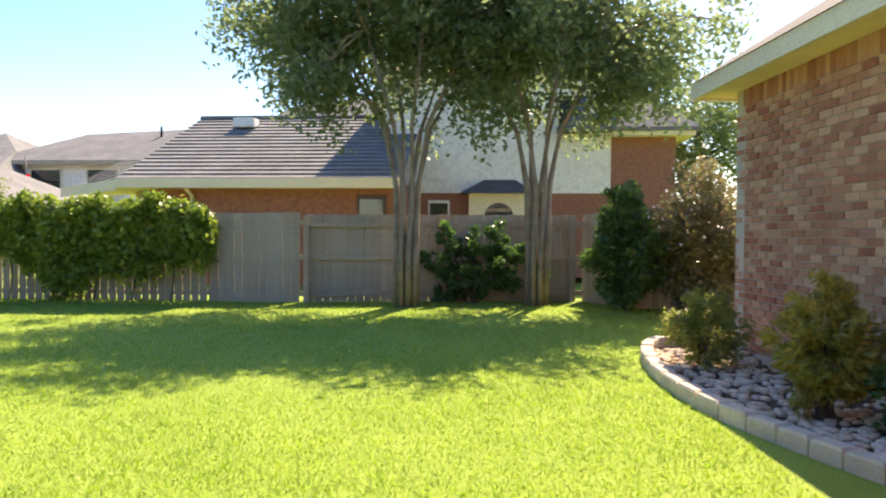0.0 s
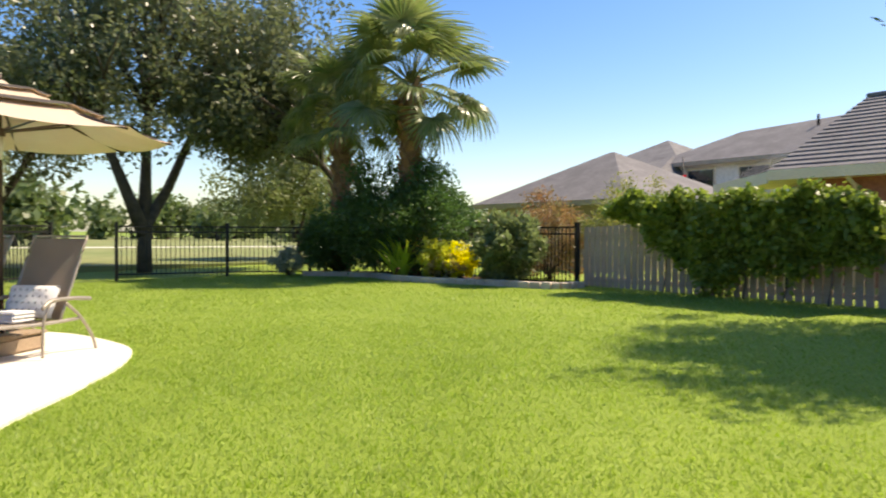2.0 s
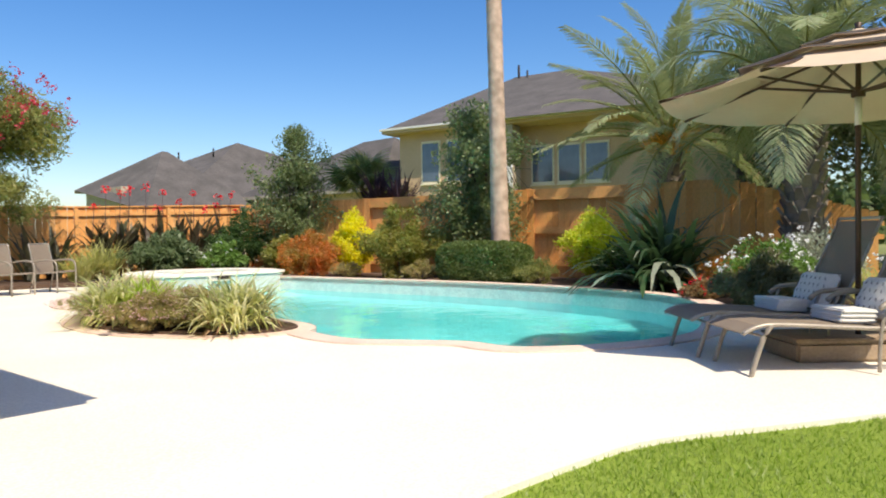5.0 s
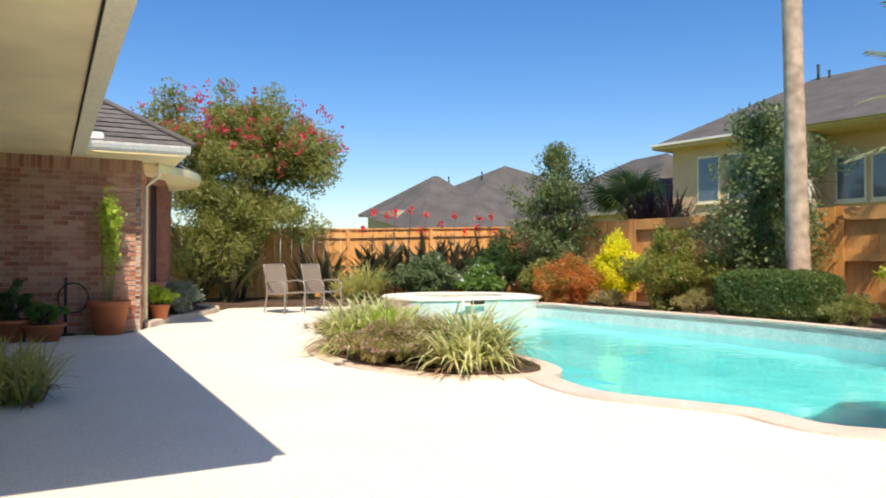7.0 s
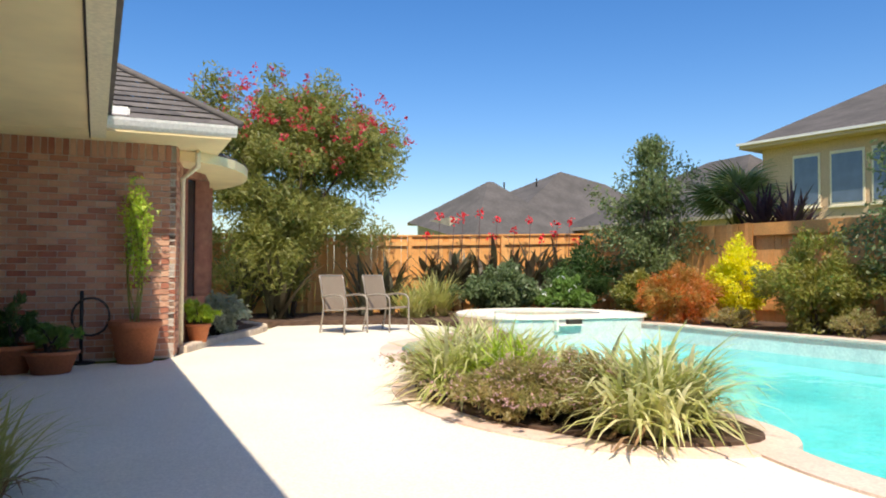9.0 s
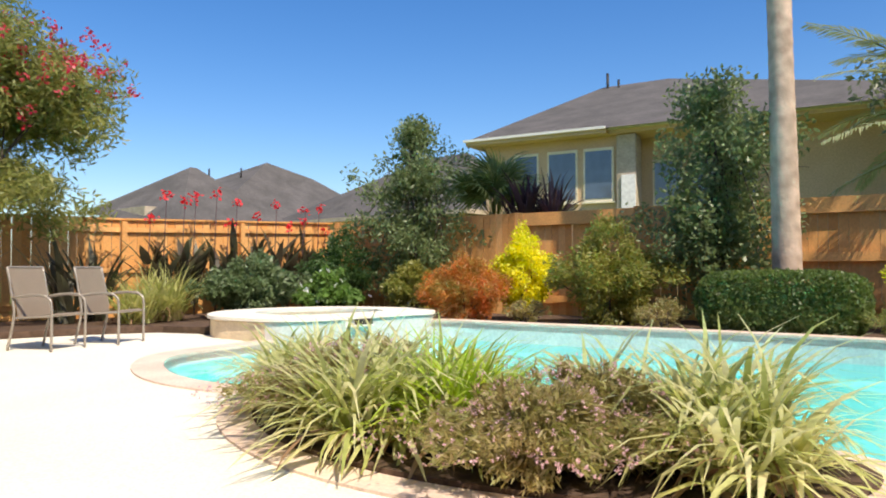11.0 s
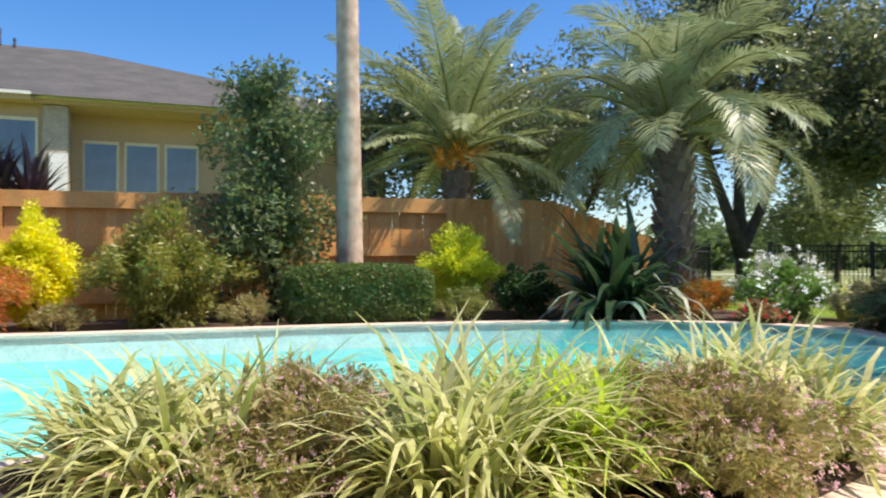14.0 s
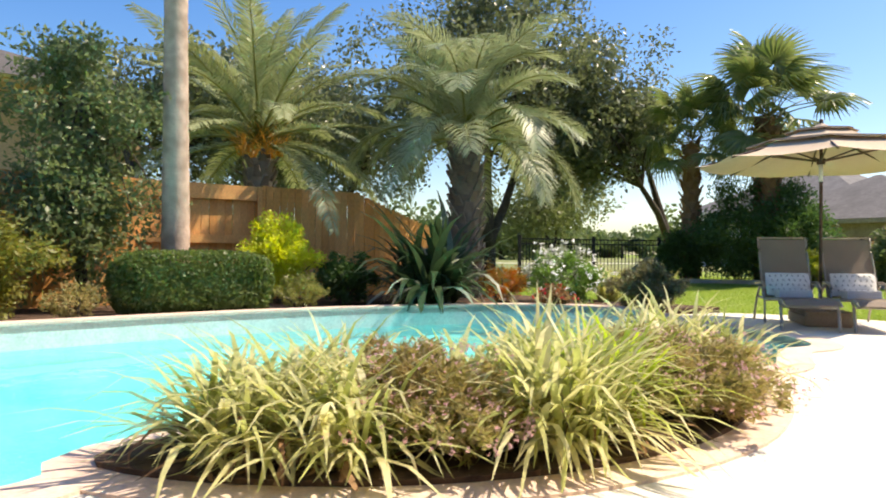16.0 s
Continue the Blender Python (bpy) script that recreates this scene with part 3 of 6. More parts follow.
def grass_field(n, x0, x1, y0, y1, length, width, fade):
    x, y = rng.uniform(x0, x1, n), rng.uniform(y0, y1, n)
    keep = ~inside(PATIO, x, y) & ~inside(BED, x, y) & ~((x > 2.15 + np.abs(y - 7.3) * 0.1) & (y < 9.6)) & ~((y < 1.9) & (x < -0.5) & (x > -9))
    keep &= rng.uniform(size=n) < np.clip(np.minimum(y1 - y, x - x0) / fade, 0, 1)
    x, y = x[keep], y[keep]
    n = len(x)
    z = lawn_z(x, y) - 0.004
    p = np.stack([x, y, z], 1)
    a = rng.uniform(0, 2 * np.pi, n)
    patch = 0.9 + 0.15 * np.sin(x * 1.7 + np.sin(y * 1.3)) * np.sin(y * 2.1)
    ln = (length * rng.uniform(0.5, 1.2, n) * patch)[:, None]
    tilt = rng.normal(0, 0.45, (n, 2))
    tip = p + np.stack([tilt[:, 0], tilt[:, 1], np.ones(n)], 1) * ln
    s = np.stack([np.cos(a), np.sin(a), np.zeros(n)], 1) * (width * rng.uniform(0.6, 1.2, n))[:, None]
    return np.stack([p - s, p + s, tip], 1)


lawn = np.concatenate([grass_field(400000, -10.5, 3.2, 1.3, 9.5, 0.036, 0.0042, 5.0), grass_field(210000, -19, 4.5, 1.2, 13.6, 0.042, 0.008, 0.2)])
tagged(put("grass", quads("grass", lawn), M["grass"]), "short mown bright green lawn grass", "grass", kind="stuff")

# ---- pool ----
slab("patio", PATIO, [], 0.035, 0.25, M["patio"], ("pale sunlit concrete pool deck", "patio"))
slab("planting_bed", BED, [], 0.13, 0.3, M["mulch"], ("dark bark mulch planting bed along the fence", "flower bed"))
slab("pool_coping", coping_out, [pool], lambda x, y: copz(x, y) + 0.012, 0.11, M["coping"], ("pinkish stone coping round the pool", "pool coping"))


def ring_wall(name, loop, top, bottom, mat, label):
    n = len(loop)
    v = [(p[0], p[1], top(p[0], p[1])) for p in loop] + [(p[0], p[1], bottom(p[0], p[1])) for p in loop]
    f = [(i, (i + 1) % n, n + (i + 1) % n, n + i) for i in range(n)]
    return tagged(put(name, mesh_of(name, v, f), mat), label, "pool wall", kind="structure")


ring_wall("pool_tile_band", offset_loop(pool, 0.0), lambda x, y: copz(x, y) - 0.02, lambda x, y: -0.14, M["tile"], "pale waterline tile band inside the pool")
ring_wall("pool_wall", offset_loop(pool, 0.0), lambda x, y: -0.14, lambda x, y: -1.25, M["plaster"], "turquoise plaster pool wall")
slab("pool_floor", pool, [], -1.25, 0.1, M["plaster"], ("turquoise plaster pool floor", "pool floor"))
water = slab("water", pool, [], -0.075, 0.0, M["water"], ("clear turquoise pool water", "water"))
water.visible_shadow = False


SPA = [(-8.42, -11.1), (-8.6, -10.45), (-9.05, -10.12), (-9.85, -10.06), (-10.65, -10.0), (-11.25, -9.97), (-11.6, -10.4), (-11.62, -11.2), (-11.2, -12.1), (-10.3, -12.6), (-9.3, -12.55),
       (-8.72, -12.15), (-8.42, -11.6)]


def ring(loop, inner, z0, z1):
    """A closed band between two plan loops of equal count, from z0 to z1."""
    n = len(loop)
    v = [(p[0], p[1], z) for q, z in ((inner, z0), (loop, z0), (loop, z1 - 0.012), ([a.lerp(b, 0.03) for a, b in zip(loop, inner)], z1), (inner, z1)) for p in q]
    return v, [(r * n + i, r * n + (i + 1) % n, (r + 1) % 5 * n + (i + 1) % n, (r + 1) % 5 * n + i) for r in range(5) for i in range(n)]


def spa():
    """The raised spa: a stone wall that stands in the pool, tiled on the water's side, with a dark block for the shade
    in the spill notch.
    """
    t = thing("spa", (0, 0, 0), "raised stone spa with a pale coping at the pool's end", "hot tub")
    loop = smooth_loop(SPA, 5)
    out = offset_loop(loop, 0.05)
    if abs(out[0].x) > abs(loop[0].x):
        out = offset_loop(loop, -0.05)
    mid = Vector((-9.95, -11.25))
    inner = [p.lerp(mid, 0.42) for p in loop]
    put("wall", mesh_of("wall", *ring(loop, inner, -1.3, 0.295)), M["spa"], t)
    put("coping", mesh_of("coping", *ring(out, inner, 0.3, 0.355)), M["patio"], t, label="pale stone coping")
    put("basin", mesh_of("basin", [(p.x, p.y, 0.16) for p in inner], [tuple(range(len(inner)))]), M["plaster"], t)
    put("spa_water", mesh_of("spa_water", [(p.x, p.y, 0.27) for p in inner], [tuple(range(len(inner)))]), M["water"], t)
    tile = offset_loop(loop, 0.012 if abs(offset_loop(loop, 0.012)[0].x) < abs(loop[0].x) else -0.012)[4:27]
    n = len(tile)
    v = [(p.x, p.y, z) for z in (-1.3, -0.06, 0.03, 0.12, 0.205, 0.29) for p in tile]
    put("tile_face", mesh_of("tile_face", v, [(r * n + i, r * n + i + 1, (r + 1) * n + i + 1, (r + 1) * n + i) for r in range(5) for i in range(n - 1)]), M["tilewhite"], t, label="white tiled face over the water")
    put("spillway", box("spillway", -9.98, -10.2, 0.19, -9.5, -9.94, 0.215, 0.006), M["patio"], t, label="pale stone spill lip")
    # no opening is cut: a dark block paints the slot's shade
    put("spill_slot", box("spill_slot", -9.98, -10.25, 0.22, -9.7, -9.975, 0.298), M["screen"], t, label="dark block painting the shade in the spillway slot")
    put("cheek", box("cheek", -9.5, -10.2, 0.1, -9.45, -9.96, 0.30, 0.006), M["patio"], t)


spa()


def shelf():
    """The shallow end that falls away from the spa into the pool; its pale colour also paints the bright reflection
    there.
    """
    ks = np.linspace(radians(18), radians(150), 22)
    v = [(-9.95 + r * 1.12 * math.cos(a), -11.25 + r * math.sin(a), z) for r, z in ((1.0, -0.35), (1.35, -0.5), (1.65, -0.75), (2.0, -1.02), (2.5, -1.26)) for a in ks]
    n = len(ks)
    t = put("pool_shelf", mesh_of("pool_shelf", v, [(r * n + i, r * n + i + 1, (r + 1) * n + i + 1, (r + 1) * n + i) for r in range(4) for i in range(n - 1)], True), M["plasterpale"])
    tagged(t, "sloping shallow end of the pool below the spa, paled for reflected sky", "pool floor", kind="structure")


shelf()


# ---- walls of brick ----
def brick_wall(name, a, b, z0, z1, label, parts=300, near=0.0, soldier=True, depth=0.1):
    """A brick wall from a to b in plan, its outer face to the right of the way from a to b: mortar, single bricks, joined rest."""
    a, b = Vector((*a, 0)), Vector((*b, 0))
    L = (b - a).length
    ang = math.degrees(math.atan2(b.y - a.y, b.x - a.x))
    w = thing(name, (a.x, a.y, 0), label, "wall", kind="structure", rz=ang)
    put("mortar", box("mortar", 0, 0.012, z0, L, 0.22, z1), M["mortar"], w)
    bh, bl, j = 0.0665, 0.198, 0.0097
    bm_ = box("brick", 0, 0, 0, bl, 0.09, bh, 0.004)
    half = box("brick_half", 0, 0, 0, bl / 2 - j / 2, 0.09, bh, 0.004)
    sold = box("brick_soldier", 0, 0, 0, bh, 0.09, bl, 0.004)
    top = z1 - bl - j if soldier else z1
    items = []
    rows_ = int((top - z0) / (bh + j))
    for r in range(rows_):
        z = top - (r + 1) * (bh + j) + j
        x = 0.0
        if r % 2:
            items.append((0.0, z, half))
            x = bl / 2 - j / 2 + j
        while x + bl <= L + 0.001:
            items.append((x, z, bm_))
            x += bl + j
        if L - x > bl / 2 - j / 2:
            items.append((x, z, half))
    if soldier:
        for k in range(int(L / (bh + j))):
            items.append((k * (bh + j), top + j, sold))
    items.sort(key=lambda q: abs(q[0] - near))
    for x, z, me in items[:parts]:
        put("brick", me, M["brick"], w, pose(x, rng.uniform(-0.003, 0.002), z))
    rest = items[parts:]
    if rest:
        gs = []
        for x, z, me in rest:
            lx, lz = (bl, bh) if me is bm_ else ((bl / 2 - j / 2, bh) if me is half else (bh, bl))
            o = rng.uniform(-0.003, 0.002)
            gs.append(box_arrays(x, o, z, x + lx, 0.09, z + lz))
        tagged(put("bricks", join("bricks", *gs), M["brickj"], w), kind="stuff")
    return w


def prism(name, pts, z0, z1, mat, parent, label=""):
    n = len(pts)
    v = [(p[0], p[1], z0) for p in pts] + [(p[0], p[1], z1) for p in pts]
    f = [tuple(range(n))[::-1], tuple(range(n, 2 * n))] + [(i, (i + 1) % n, n + (i + 1) % n, n + i) for i in range(n)]
    return put(name, mesh_of(name, v, f), mat, parent, label=label)


def hip_roof(name, x0, y0, x1, y1, z, rise, mat, parent, thick=0.12, courses=0, flat=None):
    """A hipped roof over a rectangle, eaves at z, with stepped courses."""
    w, d = x1 - x0, y1 - y0
    h = min(w, d) / 2
    top = min(rise, flat or rise)
    k = max(1, courses)
    v, f = [], []
    for i in range(k):
        for q, lift in ((i / k, 0.0), ((i + 1) / k, -0.012 if courses else 0.0)):
            e = h * q * 0.999
            zz = z + rise * q + (0.012 if courses and lift == 0.0 else 0.0)
            v += [(x0 + e, y0 + e, zz), (x1 - e, y0 + e, zz), (x1 - e, y1 - e, zz), (x0 + e, y1 - e, zz)]
    for r in range(2 * k - 1):
        for c in range(4):
            a, b = r * 4 + c, r * 4 + (c + 1) % 4
            f.append((a, b, b + 4, a + 4))
    n = len(v)
    f.append((n - 4, n - 3, n - 2, n - 1))
    v += [(x0, y0, z - thick), (x1, y0, z - thick), (x1, y1, z - thick), (x0, y1, z - thick)]
    for c in range(4):
        f.append((n + c, n + (c + 1) % 4, (c + 1) % 4, c))
    f.append((n + 3, n + 2, n + 1, n))
    return put(name, mesh_of(name, v, f), mat, parent)


def window(parent, x, y, z, w, h, rz, panes=1, name="window", frame="trim", glass="glassdark"):
    """A framed window on a wall; its face looks along -y of its own axes."""
    win = put(name, box("window_frame", 0, -0.05, -0.05, w, 0.0, h + 0.05), M[frame], parent, pose(x, y, z, 0, 0, rz))
    pw = (w - 0.06 * (panes + 1)) / panes
    for k in range(panes):
        put("pane", box("pane", 0, 0, 0, pw, 0.012, h - 0.1), M[glass], win, pose(0.06 + k * (pw + 0.06), -0.064, 0.05))
    put("sill", box("sill", -0.04, -0.1, -0.1, w + 0.04, 0.0, -0.052), M[frame], win)
    return win


# ---- own house, east wing ----
A0, A1 = Vector((4.6, 0.3)), Vector((3.29, 9.4))
brick_wall("wall_east_wing", A1, A0, 0.05, 3.05, "red brown brick house wall with a soldier course under the soffit", near=0.6)
brick_wall("wall_east_wing_end", (9.0, 10.2), A1, 0.05, 3.05, "red brown brick house end wall", parts=0)


def own_roof():
    t = thing("house_roof", (0, 0, 0), "brown shingle roof with cream fascia and soffit", "roof", kind="structure")
    d = (A0 - A1).normalized()
    nrm = Vector((d.y, -d.x))
    if nrm.x > 0:
        nrm = -nrm
    e1, e0 = A1 + nrm * 0.38 - d * 0.35, A0 + nrm * 0.38
    far = Vector((9.5, 10.8))
    prism("soffit", [e0, e1, far, (9.8, 0.3)], 3.052, 3.07, M["soffit"], t)
    for p, q in ((e0, e1), (e1, far)):
        k = (q - p).normalized()
        o = Vector((k.y, -k.x)) * 0.03
        prism("fascia", [p - o, q - o, q + o, p + o], 3.02, 3.2, M["trim"], t)
    v = [(*(e0 + nrm * 0.05), 3.2), (*(e1 + nrm * 0.05 - d * 0.05), 3.2), (9.6, 10.9, 3.2), (9.8, 6.5, 5.3), (6.5, 6.0, 5.3), (7.0, 0.2, 5.3)]
    put("shingles", mesh_of("shingles", v, [(0, 1, 4, 5), (1, 2, 3, 4)]), M["roofown"], t)
    # porch roof over the patio door wall
    ce, cw = (-2.79, 0.66), (-2.53, -8.95)
    prism("porch_soffit", [(-2.70, 0.6), (-2.44, -9.2), (4.4, -9.2), (4.4, 0.6)], 2.705, 2.74, M["soffit"], t)
    # dark strip under the soffit that paints the shade of a groove
    prism("soffit_groove", [(-2.625, 0.5), (-2.365, -9.1), (-2.35, -9.1), (-2.61, 0.5)], 2.695, 2.704, M["screen"], t)
    prism("porch_fascia", [ce, cw, (-2.37, -8.95), (-2.63, 0.6)], 2.675, 2.88, M["trim"], t)
    prism("porch_end_fascia", [ce, (-2.79, 0.61), (4.3, 0.61), (4.3, 0.67)], 2.66, 2.88, M["trim"], t)
    v = [(-2.85, 0.72, 2.88), (4.3, 0.72, 2.88), (4.3, -9.0, 2.88), (-2.58, -9.0, 2.88), (0.9, -3.0, 4.7), (4.3, -3.0, 4.7), (0.9, -9.0, 4.7)]
    put("porch_shingles", mesh_of("porch_shingles", v, [(0, 4, 5, 1), (0, 3, 6, 4)]), M["roofown"], t)
    # west wing over the brick return and bay
    prism("wing_soffit", [(-3.9, -8.55), (-2.44, -8.55), (-1.2, -8.75), (-1.2, -15.0), (-3.9, -15.0)], 2.70, 2.735, M["soffit"], t)
    return t


own_roof()


def gutter(name, a, b, z, label):
    a, b = Vector(a), Vector(b)
    L = (b - a).length
    t = thing(name, (*a, z), label, "gutter", kind="structure", rz=math.degrees(math.atan2((b - a).y, (b - a).x)))
    prof = [(0, 0), (-0.06, 0), (-0.09, 0.03), (-0.115, 0.09), (-0.12, 0.12), (-0.108, 0.12), (-0.1, 0.09), (-0.08, 0.04), (0, 0.012)]
    v = [(x, y, zz) for x in (0, L) for y, zz in prof]
    n = len(prof)
    put("trough", mesh_of("trough", v, [(i, i + 1, n + i + 1, n + i) for i in range(n - 1)] + [tuple(range(n)), tuple(range(n, 2 * n))[::-1]]), M["white"], t)
    return t


gutter("roof_gutter", (-2.44, -8.52), (-3.95, -8.52), 2.72, "white metal roof gutter over the patio corner")
put("gutter_end_box", box("gutter_end_box", -2.78, -8.66, 2.84, -2.45, -8.5, 2.98, 0.02), M["white"])
tagged(bpy.data.objects["gutter_end_box"], "white gutter end cap box on the roof edge", "gutter", kind="structure")
brick_wall("wall_patio_return", (-1.3, -9.3), (-3.34, -9.3), 0.03, 2.70, "weathered red brick return wall beside the patio", near=1.6)
brick_wall("wall_bay_side", (-3.34, -9.3), (-3.5, -10.3), 0.03, 2.70, "red brick wall beside the bay window", parts=60)


def bay():
    t = thing("bay_window", (0, 0, 0), "bay window with dark glass and brick piers under a curved cream eave", "bay window", kind="structure")
    pts = [(-3.5, -10.3), (-3.85, -10.9), (-4.0, -11.8), (-3.85, -12.7), (-3.4, -13.3), (-2.6, -13.3), (-2.6, -10.3)]
    prism("base_wall", pts, 0.03, 0.75, M["brickflat"], t)
    prism("head_wall", pts, 2.45, 2.70, M["brickflat"], t)
    inner = [(p[0] + 0.1, p[1]) for p in pts[:5]] + pts[5:]
    prism("glass", inner, 0.75, 2.45, M["glassdark"], t)
    for p in pts[:5]:
        put("pier", box("pier", -0.1, -0.1, 0.75, 0.1, 0.1, 2.45, 0.01), M["brickflat"], t, pose(p[0] + 0.05, p[1], 0))
    ev = [(-3.3, -9.6)] + [(-3.2 - 1.35 * math.sin(k), -11.7 + 2.2 * math.cos(k)) for k in np.linspace(0.35, 2.9, 12)] + [(-2.4, -14.0), (-2.4, -9.6)]
    prism("eave", ev, 2.56, 2.69, M["soffit"], t)
    v = [(*p, 2.70) for p in ev] + [(-1.6, -11.7, 4.1)]
    put("bay_roof", mesh_of("bay_roof", v, [(i, (i + 1) % len(ev), len(ev)) for i in range(len(ev))]), M["roofown"], t)
    put("downpipe", tube_mesh("downpipe", [(-3.6, -9.4, 2.66), (-3.62, -9.6, 2.5), (-3.45, -9.85, 2.35), (-3.45, -9.85, 0.1)], 0.035, 8), M["trim"], t)
    return t


bay()
wr = thing("wing_roof", (0, 0, 0), "brown shingle hip roof over the patio wing", "roof", kind="structure")
hv = [(-4.0, -8.45, 2.84), (-4.0, -15.2, 2.84), (-0.4, -12.0, 5.2), (3.0, -12.0, 5.2), (3.0, -8.45, 2.84)]
gsr = []
COURSES = 26
for k in range(COURSES):
    a, b = k / COURSES, (k + 1) / COURSES
    e0, e1 = Vector(hv[0]).lerp(Vector(hv[2]), a), Vector(hv[0]).lerp(Vector(hv[2]), b)
    for c0, c1 in (((hv[4], hv[3])), ((hv[1], hv[2]))):
        s0, s1 = Vector(c0).lerp(Vector(c1), a), Vector(c0).lerp(Vector(c1), b)
        n = max(2, int((s0 - e0).length / 0.3))
        for q in range(n):
            u, w = max(0.0, (q - 0.5 * (k % 2)) / n), (q + 1 - 0.5 * (k % 2 if q < n - 1 else 0)) / n
            up = Vector((0, 0, 0.012 + rng.uniform(0, 0.008)))
            gsr.append(([e0.lerp(s0, u) + up, e0.lerp(s0, w) + up, e1.lerp(s1, w), e1.lerp(s1, u)], [(0, 1, 2, 3)]))
put("shingle_courses", join("shingle_courses", *gsr), M["roofown"], wr)
put("hip_cap", tube_mesh("hip_cap", [Vector(hv[0]) + Vector((0, 0, 0.03)), Vector(hv[2]) + Vector((0, 0, 0.03))], 0.045, 6), M["roofown"], wr)


def porch_wall():
    w = thing("wall_porch", (-1.3, -9.3, 0), "porch wall of tall screened glass doors with dark bronze frames and transoms", "wall", kind="structure", rz=90)
    put("stud_wall", box("stud_wall", 0, -0.25, 0.03, 9.5, -0.06, 2.70), M["screen"], w)
    x = 0.05
    k = 0
    while x < 9.2:
        put("frame_post", box("frame_post", 0, -0.06, 0.03, 0.09, 0.03, 2.70, 0.006), M["bronzewall"], w, pose(x, 0, 0))
        wd = 0.78
        put("screen_panel", box("screen_panel", 0, -0.05, 0.15, wd, -0.03, 1.95), M["glassdark"], w, pose(x + 0.09, 0, 0))
        put("transom_pane", box("transom_pane", 0, -0.05, 2.1, wd, -0.03, 2.55), M["glassdark"], w, pose(x + 0.09, 0, 0))
        put("rail", box("rail", 0, -0.055, 1.95, wd, 0.02, 2.1, 0.005), M["bronzewall"], w, pose(x + 0.09, 0, 0))
        put("rail", box("bottom_rail", 0, -0.055, 0.03, wd, 0.015, 0.15, 0.005), M["bronzewall"], w, pose(x + 0.09, 0, 0))
        put("rail", box("top_rail", 0, -0.055, 2.55, wd, 0.02, 2.7, 0.005), M["trim"], w, pose(x + 0.09, 0, 0))
        x += wd + 0.09
        k += 1
    put("door_handle", box("door_handle", 0, 0.0, 0.95, 0.03, 0.05, 1.12, 0.008), M["bronze"], w, pose(2.66, 0, 0))


porch_wall()
tagged(put("wall_north", box("wall_north", -1.3, 0.0, 0.0, 4.4, 0.2, 2.7), M["brickflat"]), "red brick house wall behind the walker", "wall", kind="structure")
tagged(put("wall_south", box("wall_south", -2.6, -15.0, 0.0, 3.0, -14.8, 2.7), M["brickflat"]), "red brick rear house wall", "wall", kind="structure")


# ---- fences ----
def plank_fence(name, line, heights, plank_mat, label, step=0.145, side=1, base=0.03, rails=True, gap=0.004, frames=None, cap=False, posts=2.4):
    """A board fence along a plan line; heights at its corners; every board is a piece of its own."""
    f = thing(name, (0, 0, 0), label, "fence", kind="structure")
    bd = box("plank", 0, 0, 0, step - gap, 0.018, 1.0, 0.003)
    for (a, b), (ha, hb) in zip(zip(line, line[1:]), zip(heights, heights[1:])):
        a, b = Vector(a), Vector(b)
        L = (b - a).length
        ang = math.degrees(math.atan2((b - a).y, (b - a).x))
        n = int(L / step)
        base_m = pose(a.x, a.y, 0, 0, 0, ang)
        for k in range(n):
            h = ha + (hb - ha) * k / n
            g = float(lawn_z(0, (a.y + (b - a).y * k / n))) + base
            m = base_m @ pose(k * step, rng.uniform(-0.003, 0.003), g, 0, rng.uniform(-0.25, 0.25), 0) @ Matrix.Diagonal((1, 1, h - g + rng.uniform(-0.006, 0.006), 1))
            put("plank", bd, plank_mat, f, m)
        if rails:
            for zz in (0.35, 1.0, None):
                za, zb = (zz, zz) if zz else (ha - 0.18, hb - 0.18)
                s = side * 0.045 + 0.009
                v = [(0, s - 0.02, za - 0.045), (L, s - 0.02, zb - 0.045), (L, s + 0.02, zb - 0.045), (0, s + 0.02, za - 0.045),
                     (0, s - 0.02, za + 0.045), (L, s - 0.02, zb + 0.045), (L, s + 0.02, zb + 0.045), (0, s + 0.02, za + 0.045)]
                put("rail", mesh_of("rail", v, box_arrays(0, 0, 0, 1, 1, 1)[1]), plank_mat, f, base_m)
            for k in range(int(L / posts) + 1):
                h = ha + (hb - ha) * min(1, k * posts / L)
                put("post", box("post", -0.045, -0.045, 0, 0.045, 0.045, h - 0.02, 0.005), plank_mat, f, base_m @ pose(k * posts, side * 0.11, 0))
        if cap:
            v = [(0, -0.05, ha), (L, -0.05, hb), (L, 0.09, hb), (0, 0.09, ha), (0, -0.05, ha + 0.035), (L, -0.05, hb + 0.035), (L, 0.09, hb + 0.035), (0, 0.09, ha + 0.035)]
            put("cap_rail", mesh_of("cap_rail", v, box_arrays(0, 0, 0, 1, 1, 1)[1]), plank_mat, f, base_m)
    return f


